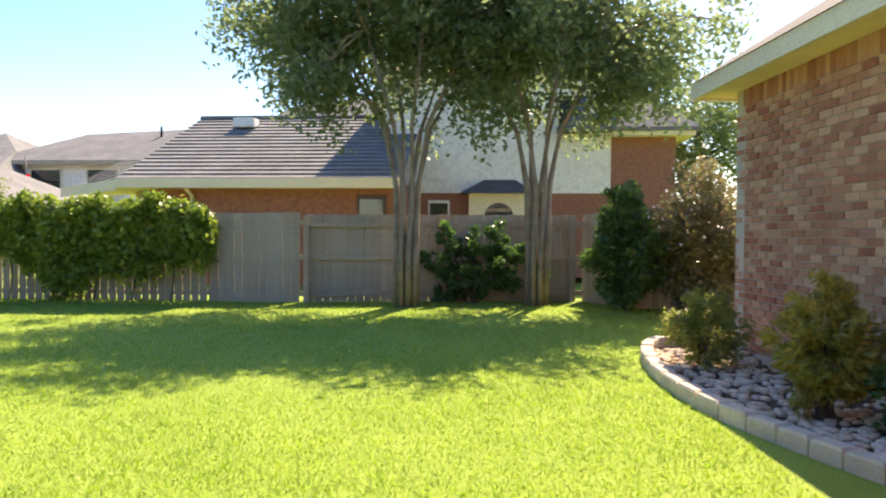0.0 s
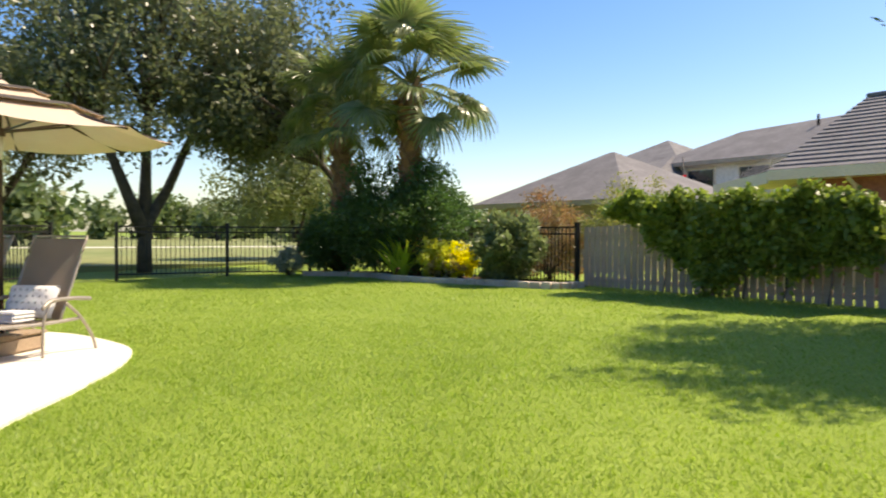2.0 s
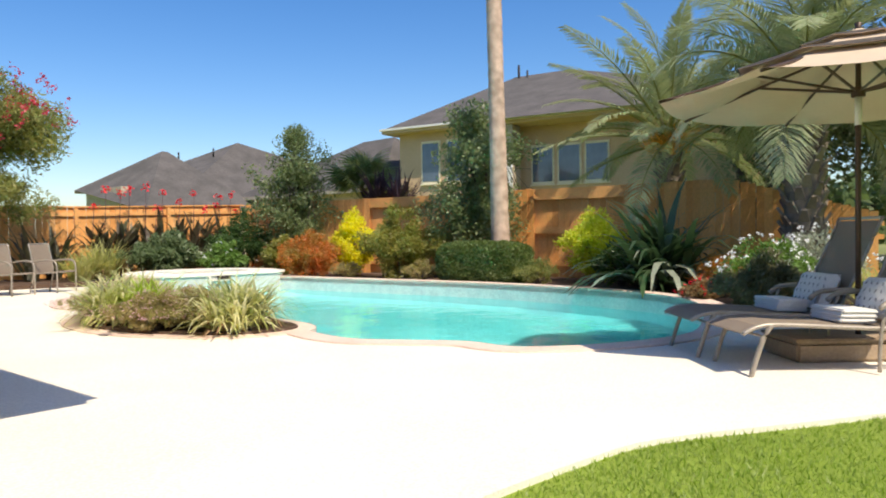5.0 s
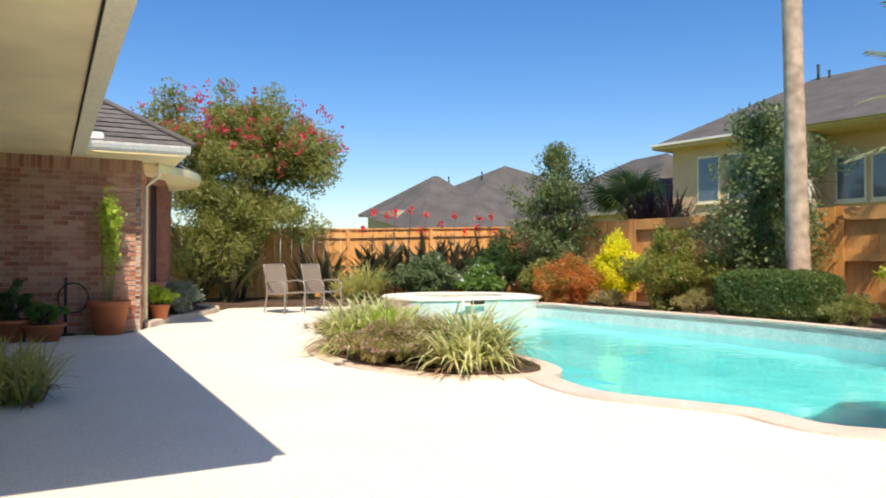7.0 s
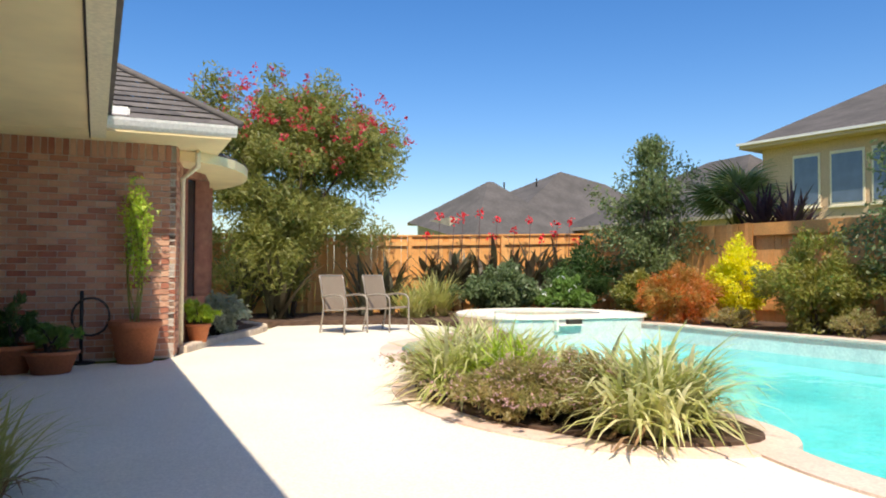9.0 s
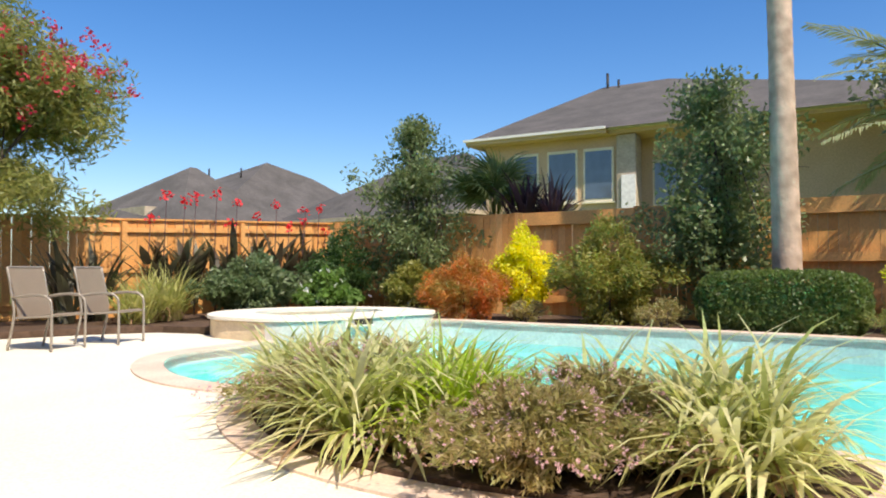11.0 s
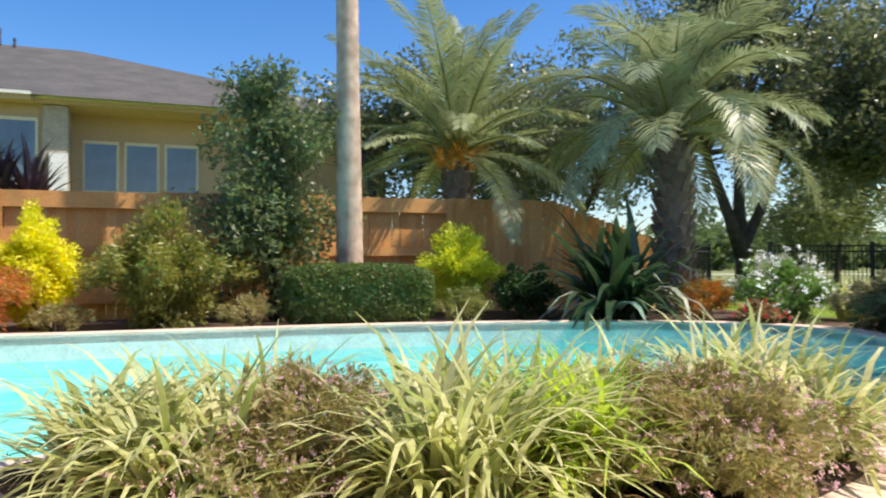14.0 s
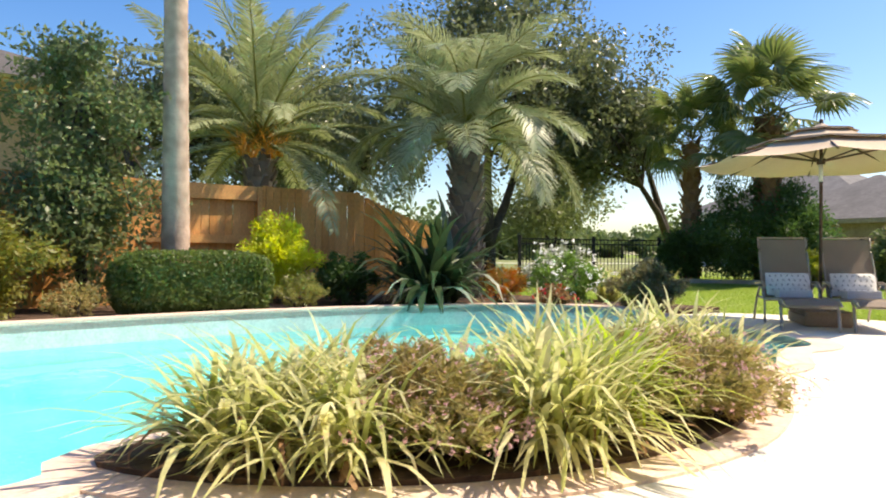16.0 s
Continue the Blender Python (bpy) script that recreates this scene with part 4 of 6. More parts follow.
def panel_fence(name, line, panels, label):
    """A board fence whose panels show the board side and the rail side in turn; line: two plan points with heights, panels: distances along it."""
    f = thing(name, (0, 0, 0), label, "fence", kind="structure")
    (x0, y0, h0), (x1, y1, h1) = line
    L = math.hypot(x1 - x0, y1 - y0)
    base_m = pose(x0, y0, 0, 0, 0, math.degrees(math.atan2(y1 - y0, x1 - x0)))
    bd = box("plank", 0, 0, 0, 0.137, 0.018, 1.0, 0.003)
    for k, (s0, s1) in enumerate(zip(panels, panels[1:])):
        back = k % 2 == 0
        n = int((s1 - s0) / 0.14)
        for q in range(n):
            d = s0 + (q + 0.03) * (s1 - s0) / n
            h = h0 + (h1 - h0) * d / L
            put("plank", bd, M["cedar"], f, base_m @ pose(d, (0.13 if back else -0.018) + rng.uniform(-0.003, 0.003), 0.05, 0, rng.uniform(-0.25, 0.25), 0) @ Matrix.Diagonal((1, 1, h - 0.05 + rng.uniform(-0.006, 0.006), 1)))
        h = h0 + (h1 - h0) * (s0 + s1) / 2 / L
        for z0, z1 in ((0.38, 0.5), (1.12, 1.27), (h - 0.26, h - 0.005)):
            put("rail", box("frame_rail", s0 + 0.05, 0.035, z0, s1 - 0.05, 0.085, z1, 0.006), M["cedar"], f, base_m)
        put("post", box("post", s0 - 0.05, 0.01, 0, s0 + 0.05, 0.11, h + 0.01, 0.006), M["cedar"], f, base_m)
        if back:
            for q in (s0 + 0.05, s1 - 0.15):
                put("stile", box("stile", q, 0.012, 0.1, q + 0.1, 0.034, h, 0.004), M["cedar"], f, base_m)
    return f


# the walk's side is to the right of the way from the corner to the pool's end
panel_fence("fence_pool", [(-13.75, -15.1, 2.08), (-15.62, -1.3, 2.16)], (0.0, 2.5, 4.65, 7.05, 9.5, 11.9, 13.92), "orange stained cedar board fence with alternating panels behind the pool beds")
plank_fence("fence_pool_end", [(-15.65, -1.3), (-16.35, 1.16)], [2.12, 1.42], M["cedar"], "orange stained cedar fence stepping down to the iron fence", side=1)
plank_fence("fence_side", [(-2.0, -17.0), (-9.0, -15.65), (-13.72, -15.2)], [1.92, 1.93, 2.06], M["cedar"], "orange stained cedar side fence in full sun", side=-1, cap=True)


plank_fence("fence_north", [(-10.2, 12.75), (-4.6, 13.1)], [1.42, 1.62], M["grey"], "low weathered grey picket fence", step=0.15, gap=0.022, side=1, base=-0.03)
plank_fence("fence_north_boards", [(-4.6, 13.05), (-2.95, 13.15)], [1.76, 1.79], M["grey"], "smooth faced weathered grey board fence panel", side=1, base=-0.16)
plank_fence("fence_north_tall", [(-2.9, 13.2), (2.0, 14.4)], [1.75, 1.8], M["grey"], "weathered grey board fence with rails behind the trees", side=-1, base=-0.16)
plank_fence("fence_corner", [(2.0, 14.4), (2.6, 13.1), (7.5, 13.3)], [1.8, 1.85, 1.85], M["grey"], "weathered grey corner fence", side=1, base=0.0)


def iron_fence(name, a, b, h, label, base=0.1):
    a, b = Vector(a), Vector(b)
    L = (b - a).length
    t = thing(name, (a.x, a.y, base), label, "iron fence", "black iron fence panels", rz=math.degrees(math.atan2((b - a).y, (b - a).x)))
    for z in (0.12, h - 0.16, h - 0.02):
        put("rail", box("iron_rail", 0, -0.018, z - 0.018, L, 0.018, z + 0.018), M["iron"], t)
    pk = box("picket", -0.009, -0.009, 0.05, 0.009, 0.009, h - 0.02)
    for k in range(1, int(L / 0.115)):
        put("picket", pk, M["iron"], t, pose(k * 0.115, 0, 0))
    for x in (0, L):
        put("post", join("iron_post", box_arrays(x - 0.04, -0.04, -0.15, x + 0.04, 0.04, h + 0.05), box_arrays(x - 0.05, -0.05, h + 0.05, x + 0.05, 0.05, h + 0.08)), M["iron"], t)
    return t


IRON = [(-18.75, 5.33), (-18.5, 8.0), (-17.7, 10.0), (-15.5, 12.3), (-13.0, 12.7), (-10.25, 12.6)]
for p, q in zip(IRON, IRON[1:]):
    iron_fence("iron_fence", p, q, 1.33, "black iron picket fence at the end of the lawn")
iron_fence("iron_fence", (-16.4, 1.3), (-19.2, 3.95), 1.33, "black iron picket fence beside an open gateway")


# ---- kerb and rock bed by the house ----
KERB = smooth_loop([(3.3, 9.5), (2.5, 9.4), (2.2, 8.75), (2.12, 7.7), (2.25, 6.6), (2.55, 5.75), (2.88, 5.05), (3.3, 4.2), (3.7, 3.3)], 3, False)


def kerb_run(name, line, label, w=0.13, h=0.12):
    gs = []
    for i in range(0, len(line) - 1):
        p, q = line[i], line[i + 1]
        d = (q - p).normalized()
        n = Vector((-d.y, d.x)) * w / 2
        o = d * 0.006
        g = float(lawn_z(0, p.y))
        j = rng.uniform(-0.006, 0.006)
        pts = [p - n + o, q - n - o, q + n - o, p + n + o]
        v = [(k.x, k.y, g - 0.05) for k in pts] + [(k.x, k.y, g + h - 0.02 + j) for k in pts]
        c = (pts[0] + pts[2]) / 2
        v += [(c.x + (k.x - c.x) * 0.86, c.y + (k.y - c.y) * 0.86, g + h + j) for k in pts]
        f = [(0, 1, 5, 4), (1, 2, 6, 5), (2, 3, 7, 6), (3, 0, 4, 7), (4, 5, 9, 8), (5, 6, 10, 9), (6, 7, 11, 10), (7, 4, 8, 11), (8, 9, 10, 11)]
        gs.append((v, f))
    t = thing(name, (0, 0, 0), label, "kerb", kind="structure")
    for g in gs:
        put("kerb_stone", mesh_of("kerb_stone", *g), M["kerb"], t)


kerb_run("bed_kerb", KERB, "pale weathered concrete edging of the rock bed")
slab("rock_bed", [tuple(p) for p in KERB] + [(4.4, 3.0), (4.2, 0.6), (3.45, 9.3)], [], 0.13, 0.1, M["mulch"], ("dark soil rock bed beside the house wall", "flower bed"))


def rocks():
    gs = []
    x, y = rng.uniform(2.15, 3.7, 900), rng.uniform(4.6, 9.0, 900)
    keep = inside([tuple(p) for p in KERB] + [(4.4, 3.0), (4.2, 0.6), (3.45, 9.3)], x, y)
    for px, py in zip(x[keep], y[keep]):
        r = rng.uniform(0.025, 0.06)
        v, f = lathe([(0.01, -0.4 * r), (r, 0), (r * 0.8, r * 0.5), (0.01, r * 0.65)], 6)
        a = rng.uniform(0, 3)
        sx = rng.uniform(0.7, 1.3)
        gs.append(([(px + (q[0] * math.cos(a) - q[1] * math.sin(a) * sx), py + q[0] * math.sin(a) + q[1] * math.cos(a), 0.135 + q[2]) for q in v], f))
    tagged(put("river_rocks", join("river_rocks", *gs, smooth=True), M["rock"]), "pale rounded river rocks in the bed", "rocks", kind="stuff")


rocks()
kerb_run("lawn_kerb", smooth_loop([(-17.2, 9.6), (-15.6, 10.6), (-14.2, 10.55), (-12.6, 10.95), (-11.4, 11.4), (-10.1, 11.75), (-9.9, 12.4)], 5, False), "pale stone edging of the palm bed", 0.16, 0.13)
slab("palm_bed", [(-17.2, 9.6), (-15.6, 10.6), (-14.2, 10.55), (-12.6, 10.95), (-11.4, 11.4), (-10.1, 11.75), (-9.9, 12.6), (-13, 12.6), (-15.4, 12.2), (-17.6, 9.9)], [], 0.21, 0.1, M["mulch"], ("dark mulch bed under the palms", "flower bed"))
kerb_run("house_bed_kerb", smooth_loop([(-3.45, -9.75), (-3.95, -10.75), (-4.75, -12.1), (-5.1, -13.0), (-4.9, -13.9)], 5, False), "pale stone edging of the bay window bed", 0.16, 0.14)
slab("house_bed", [(-3.4, -9.7), (-3.95, -10.75), (-4.75, -12.1), (-5.1, -13.0), (-4.9, -13.9), (-3.0, -14.0)], [], 0.11, 0.1, M["mulch"], ("mulch bed under the bay window", "flower bed"))
ISLAND = [(-6.45, -7.1), (-6.0, -7.05), (-5.42, -6.35), (-5.12, -5.5), (-5.13, -4.6), (-5.38, -3.85), (-5.8, -3.25), (-6.45, -3.08), (-6.75, -3.5), (-6.85, -4.6), (-6.7, -5.8)]
slab("island_bed", smooth_loop(ISLAND, 4), [], 0.075, 0.06, M["mulch"], ("dark mulch bed between deck and pool", "flower bed"))
slab("island_bed_coping", offset_loop(smooth_loop(ISLAND, 4), 0.22), [], 0.05, 0.05, M["coping"], ("pinkish stone border of the planted bed", "coping"))


# ---- neighbouring houses ----
def tan_house():
    """Two-storey tan house behind the pool fence; x runs along its front."""
    t = thing("neighbour_house", (-22.35, -17.9, 0), "two storey tan stucco house with a dark shingle hip roof", "house", rz=100.0)
    put("wall", box("wall", 0.4, 0.5, 0.2, 5.3, 9.0, 5.4), M["stucco"], t)
    put("wall", box("wall_recess", 5.3, 1.6, 0.2, 15.0, 9.0, 5.4), M["stucco"], t)
    put("pillar", box("pillar", 5.1, 0.35, 0.2, 5.72, 1.05, 5.3, 0.02), M["beige"], t)
    # sunlight on the pillar, painted as a thin white sheet before its face
    put("pillar_base", box("pillar_base", 5.28, 0.28, 2.9, 5.72, 0.346, 4.0), M["siding"], t, label="pale sheet painting sunlight on the pillar face")
    for x0, w in ((1.5, 0.9), (2.72, 1.05), (3.98, 1.0)):
        window(t, x0, 0.5, 3.25, w, 1.65, 0, 1, frame="trim", glass="paneblue")
    for x0 in (5.95, 7.05, 8.15):
        window(t, x0, 1.6, 3.08, 0.95, 1.45, 0, 1, frame="trim", glass="paneblue")
    put("eave", box("eave", -0.1, -0.1, 5.32, 4.9, 9.4, 5.44), M["stucco"], t)
    put("eave", box("eave_recess", 4.9, 0.2, 5.32, 15.6, 9.4, 5.46), M["stucco"], t)
    put("gutter", box("gutter", -0.15, -0.2, 5.44, 4.9, -0.08, 5.52), M["white"], t)
    put("gutter", box("gutter_recess", 4.9, 0.1, 5.44, 15.6, 0.2, 5.56), M["white"], t)
    v = [(-0.15, -0.15, 5.46), (15.7, -0.15, 5.46), (15.7, 15.0, 5.46), (-0.15, 15.0, 5.46), (2.3, 7.9, 8.85), (5.0, 8.2, 8.95), (7.4, 9.0, 8.5)]
    put("roof", mesh_of("roof", v, [(0, 5, 4), (0, 1, 5), (1, 6, 5), (1, 2, 6), (2, 3, 4, 5, 6), (3, 0, 4)]), M["roof"], t)
    put("vent_pipe", tube_mesh("vent_pipe", [(2.6, 7.6, 8.3), (2.6, 7.6, 9.35)], 0.06, 8), M["iron"], t)
    put("vent_pipe", tube_mesh("vent_pipe_short", [(3.1, 7.5, 8.3), (3.1, 7.5, 9.0)], 0.05, 8), M["iron"], t)


M["paneblue"] = material("window_glass", (0.10, 0.14, 0.20), (0.08, 0.11, 0.16), scale=1.0, rough=0.03, fine=3, bump=0.0, spec=1.0)
tan_house()


def gable_house(name, at, rz, w, d, eave, rise, wall, roof, label, gables=(), windows=()):
    t = thing(name, at, label, "house", rz=rz)
    put("wall", box("wall", 0.4, 0.4, 0, w - 0.4, d - 0.4, eave), wall, t)
    hip_roof("roof", 0, 0, w, d, eave, rise, roof, t)
    put("fascia", join("fascia", box_arrays(-0.02, -0.03, eave - 0.16, w + 0.02, 0.0, eave - 0.005), box_arrays(-0.03, -0.02, eave - 0.16, 0.0, d + 0.02, eave - 0.005)), M["trim"], t)
    for gx_, gw, gd, gr in gables:
        v = [(gx_, 0.3, eave), (gx_ + gw, 0.3, eave), (gx_ + gw / 2, 0.3, eave + gr), (gx_ + gw / 2, gd, eave + gr), (gx_, gd, eave), (gx_ + gw, gd, eave)]
        put("gable", mesh_of("gable", v, [(0, 1, 2), (0, 2, 3, 4), (1, 5, 3, 2)]), roof, t)
    for x, z, ww, hh in windows:
        window(t, x, 0.4, z, ww, hh, 0, 1)
    return t


def roofed(name, x0, y0, x1, y1, eave, ridge, wall, roof, label, base=0.0, windows=(), front=None):
    """A house of one hipped mass: ridge is a run of two points (x, y, z)."""
    t = thing(name, (0, 0, 0), label, "house")
    put("wall", box("wall", x0 + 0.4, y0 + 0.4, base, x1 - 0.4, y1 - (3.2 if front else 0.4), eave), wall, t)
    a, b = ridge
    fz = front or eave
    v = [(x0, y0, eave), (x1, y0, eave), (x1, y1, fz), (x0, y1, fz), a, b]
    put("roof", mesh_of("roof", v, [(0, 1, 5, 4), (1, 2, 5), (2, 3, 4, 5), (3, 0, 4)]), roof, t)
    put("fascia", box("fascia", x0, y0 - 0.02, eave - 0.16, x1, y0 + 0.02, eave - 0.004), M["beige"], t)
    if not front:
        put("fascia", box("fascia_side", x1 - 0.02, y0, eave - 0.16, x1 + 0.02, y1, eave - 0.004), M["beige"], t)
        put("fascia", box("fascia_front", x0, y1 - 0.02, eave - 0.16, x1, y1 + 0.02, eave - 0.004), M["beige"], t)
    else:
        prism("front_wall", [(x0 + 0.4, y1 - 0.4), (x1 - 0.4, y1 - 0.4), (x1 - 0.4, y1 - 0.6), (x0 + 0.4, y1 - 0.6)], base, front - 0.05, wall, t)
    for x, y, z, w, h, rz in windows:
        window(t, x, y, z, w, h, rz)
    return t


f1 = roofed("far_house", -22.6, -34, -16.2, -26.5, 3.55, ((-19.6, -31, 5.5), (-19.3, -31, 5.5)), M["beige"], M["roof"], "grey roofed house beyond the side fence", front=2.3)
put("vent_pipe", tube_mesh("vent_pipe", [(-20.1, -30.8, 5.0), (-20.1, -30.8, 5.5)], 0.04, 6), M["iron"], f1)
f2 = roofed("far_house", -33.5, -40.5, -20.5, -31.5, 4.1, ((-30.2, -36, 6.45), (-26.9, -36, 7.06)), M["beige"], M["roof"], "taller grey roofed house beyond the side fence", front=3.4)
put("vent_pipe", tube_mesh("vent_pipe", [(-24.9, -35.5, 6.0), (-24.9, -35.5, 6.5)], 0.045, 6), M["iron"], f2)
roofed("far_house", -30.0, -28.5, -21.8, -17.6, 3.1, ((-25.6, -22.8, 5.75), (-25.4, -20.4, 5.75)), M["stucco"], M["roof"], "low tan house with a dark shingle roof")
gable_house("far_house", (-36, 34, 0), 0, 13, 13, 3.9, 3.4, M["siding"], M["rooftan"], "pale house with a tan roof beyond the meadow")
fh = roofed("far_house", -19.6, 26.3, -9.5, 33.0, 4.15, ((-17.0, 29.0, 5.5), (-12.5, 29.4, 5.75)), M["siding"], M["rooftan"], "pale two storey house with a grey brown roof beyond the lawn",
            windows=((-17.9, 26.69, 2.9, 1.3, 0.95, 0), (-15.6, 26.69, 2.9, 1.3, 0.95, 0)))
prism("wing_wall", [(-21.2, 25.0), (-18.3, 25.0), (-18.3, 28.5), (-21.2, 28.5)], 0.0, 3.5, M["beige"], fh)
put("wing_roof", mesh_of("wing_roof", [(-21.6, 24.6, 3.5), (-17.9, 24.6, 3.5), (-17.9, 29, 3.5), (-21.6, 29, 3.5), (-19.9, 26.6, 4.5), (-18.7, 26.8, 4.5)],
                         [(0, 1, 5, 4), (1, 2, 5), (2, 3, 4, 5), (3, 0, 4), (0, 3, 2, 1)]), M["rooftan"], fh)
put("vent_pipe", tube_mesh("vent_pipe", [(-13.6, 28.6, 5.3), (-13.6, 28.6, 5.75)], 0.05, 6), M["iron"], fh)


def brick_house():
    t = thing("brick_neighbour_house", (0, 0, 0), "single storey red brick house with a grey brown tiled roof", "house")
    put("wall", box("wall", -7.9, 17.3, 0.1, -1.9, 24.0, 2.62), M["brickflat"], t)
    prism("bay_wall", [(-7.9, 17.3), (-9.1, 18.6), (-9.1, 24), (-7.9, 24)], 0.1, 2.55, M["beige"], t)
    # stepped tile courses: front slope and angled end
    n = 17
    gs = []
    e0, e1, r0, r1 = Vector((-8.55, 16.75, 2.66)), Vector((-1.8, 16.75, 2.66)), Vector((-8.2, 20.5, 4.65)), Vector((-1.8, 20.5, 4.65))
    w0 = Vector((-12.0, 19.8, 2.5))
    up = Vector((0, 0, 0.035))
    for k in range(n):
        a, b = k / n, (k + 1) / n
        gs.append(([e0.lerp(r0, a) + up, e1.lerp(r1, a) + up, e1.lerp(r1, b), e0.lerp(r0, b)], [(0, 1, 2, 3)]))
        gs.append(([e0.lerp(r0, a), e1.lerp(r1, a), e1.lerp(r1, a) + up, e0.lerp(r0, a) + up], [(0, 1, 2, 3)]))
        gs.append(([w0.lerp(r0, a) + up, e0.lerp(r0, a) + up, e0.lerp(r0, b), w0.lerp(r0, b)], [(0, 1, 2, 3)]))
    put("roof", join("roof", *gs), M["rooftan"], t)
    put("ridge", tube_mesh("ridge", [r0 + up, r1 + up], 0.07, 6), M["rooftan"], t)
    put("fascia", box("fascia", -8.55, 16.7, 2.46, -1.8, 16.76, 2.68), M["trim"], t)
    prism("end_fascia", [(-8.55, 16.75), (-12.0, 19.8), (-12.0, 19.86), (-8.55, 16.81)], 2.40, 2.66, M["trim"], t)
    prism("eave_soffit", [(-8.5, 16.78), (-1.8, 16.78), (-1.8, 17.3), (-7.9, 17.3), (-9.1, 18.6), (-9.1, 20), (-11.9, 19.8)], 2.47, 2.50, M["soffit"], t)
    put("downpipe", tube_mesh("downpipe", [(-6.9, 16.85, 2.45), (-6.9, 17.2, 2.3), (-6.9, 17.25, 0.2)], 0.05, 6), M["trim"], t)
    window(t, -2.92, 17.3, 1.4, 0.68, 0.88, 0, frame="bronze")
    put("roof_vent", box("roof_vent", -6.9, 19.6, 4.3, -6.3, 20.0, 4.55, 0.02), M["white"], t)
    return t


brick_house()


def white_house():
    t = thing("two_storey_house", (0, 0, 0), "two storey house with white siding over red brick", "house")
    put("wall", box("wall", -3.6, 24.0, 0.1, 5.7, 32.0, 2.9), M["brickflat"], t)
    put("siding_wall", box("siding_wall", -3.6, 23.95, 2.78, 3.7, 32.0, 6.7), M["siding"], t)
    put("side_wall", box("side_wall", 3.7, 24.0, 2.9, 5.7, 32.0, 4.55), M["brickflat"], t)
    put("eave", box("eave", 3.7, 23.5, 4.55, 6.2, 32.0, 4.8), M["trim"], t)
    hip_roof("side_roof", 2.0, 23.4, 6.3, 32, 4.8, 2.0, M["rooftan"], t)
    hip_roof("roof", -4.1, 23.4, 4.2, 33, 6.7, 3.0, M["rooftan"], t)
    put("rear_wing", box("rear_wing", -9.6, 28.6, 0.1, -4.2, 33.0, 5.55), M["siding"], t)
    for x in (-9.2, -7.4):
        window(t, x, 28.59, 4.75, 1.3, 0.7, 0)
    put("rear_roof", mesh_of("rear_roof", [(-10.0, 28.2, 5.5), (-3.8, 28.2, 5.5), (-3.8, 33.4, 5.5), (-10.0, 33.4, 5.5), (-8.0, 30.6, 7.1), (-5.0, 30.6, 7.1)],
                             [(0, 1, 5, 4), (1, 2, 5), (2, 3, 4, 5), (3, 0, 4), (0, 3, 2, 1)]), M["rooftan"], t)
    window(t, 2.0, 23.94, 4.6, 1.0, 1.3, 0)
    door = put("door_surround", box("door_surround", -0.75, 23.55, 0.2, 1.1, 24.0, 2.75, 0.02), M["trim"], t)
    put("arched_pane", mesh_of("arched_pane", [(0.2 + 0.45 * math.cos(a), 23.54, 2.05 + 0.4 * math.sin(a)) for a in np.linspace(0, math.pi, 14)], [tuple(range(14))]), M["glassdark"], door)
    v = [(-1.0, 23.3, 2.75), (1.4, 23.3, 2.75), (1.4, 24, 2.75), (-1.0, 24, 2.75), (-0.3, 23.9, 3.2), (0.7, 23.9, 3.2)]
    put("porch_roof", mesh_of("porch_roof", v, [(0, 1, 5, 4), (0, 4, 3), (1, 2, 5), (0, 3, 2, 1)]), M["roof"], t)
    window(t, -2.1, 24.0, 1.6, 0.7, 0.9, 0, frame="white")
    t.matrix_world = Matrix.Translation((0.163, 0.182, 0.277)) @ Matrix.Scale(0.8, 4)


white_house()
roofed("lawn_neighbour_house", -19.6, 17.0, -12.8, 23.6, 2.25, ((-16.3, 20.3, 4.0), (-16.1, 20.3, 4.0)), M["beige"], M["rooftan"], "low house with a grey brown roof behind the bushes")
fl = thing("flag_pole", (-16.35, 24.3, 0), "thin pole with a small red and white striped flag", "flag")
put("pole", tube_mesh("pole", [(0, 0, 0), (0, 0, 4.1)], 0.025, 6), M["iron"], fl)
for k in range(7):
    put("flag_stripe", box("flag_stripe", 0.03, -0.012, 2.75 + 0.1 * k, 0.15, 0.012, 2.85 + 0.1 * k), M["white" if k % 2 else "redflower"], fl, label="red and white striped cloth")

# ---- garden furniture ----
def bent(pts, r=0.014, n=7):
    return tube([tuple(p) for p in smooth_loop([Vector(p) for p in pts], 4, False)], r, n)


def sling(rows, w, th=0.008):
    v = []
    for x, z in rows:
        v += [(x, -w / 2, z), (x, w / 2, z)]
    k = len(v)
    v += [(p[0], p[1], p[2] - th) for p in v]
    f = []
    for i in range(len(rows) - 1):
        a = 2 * i
        f += [(a, a + 1, a + 3, a + 2), (k + a + 2, k + a + 3, k + a + 1, k + a), (a, a + 2, k + a + 2, k + a), (a + 3, a + 1, k + a + 1, k + a + 3)]
    f += [(0, k, k + 1, 1), (k - 2, k - 1, 2 * k - 1, 2 * k - 2)]
    return v, f


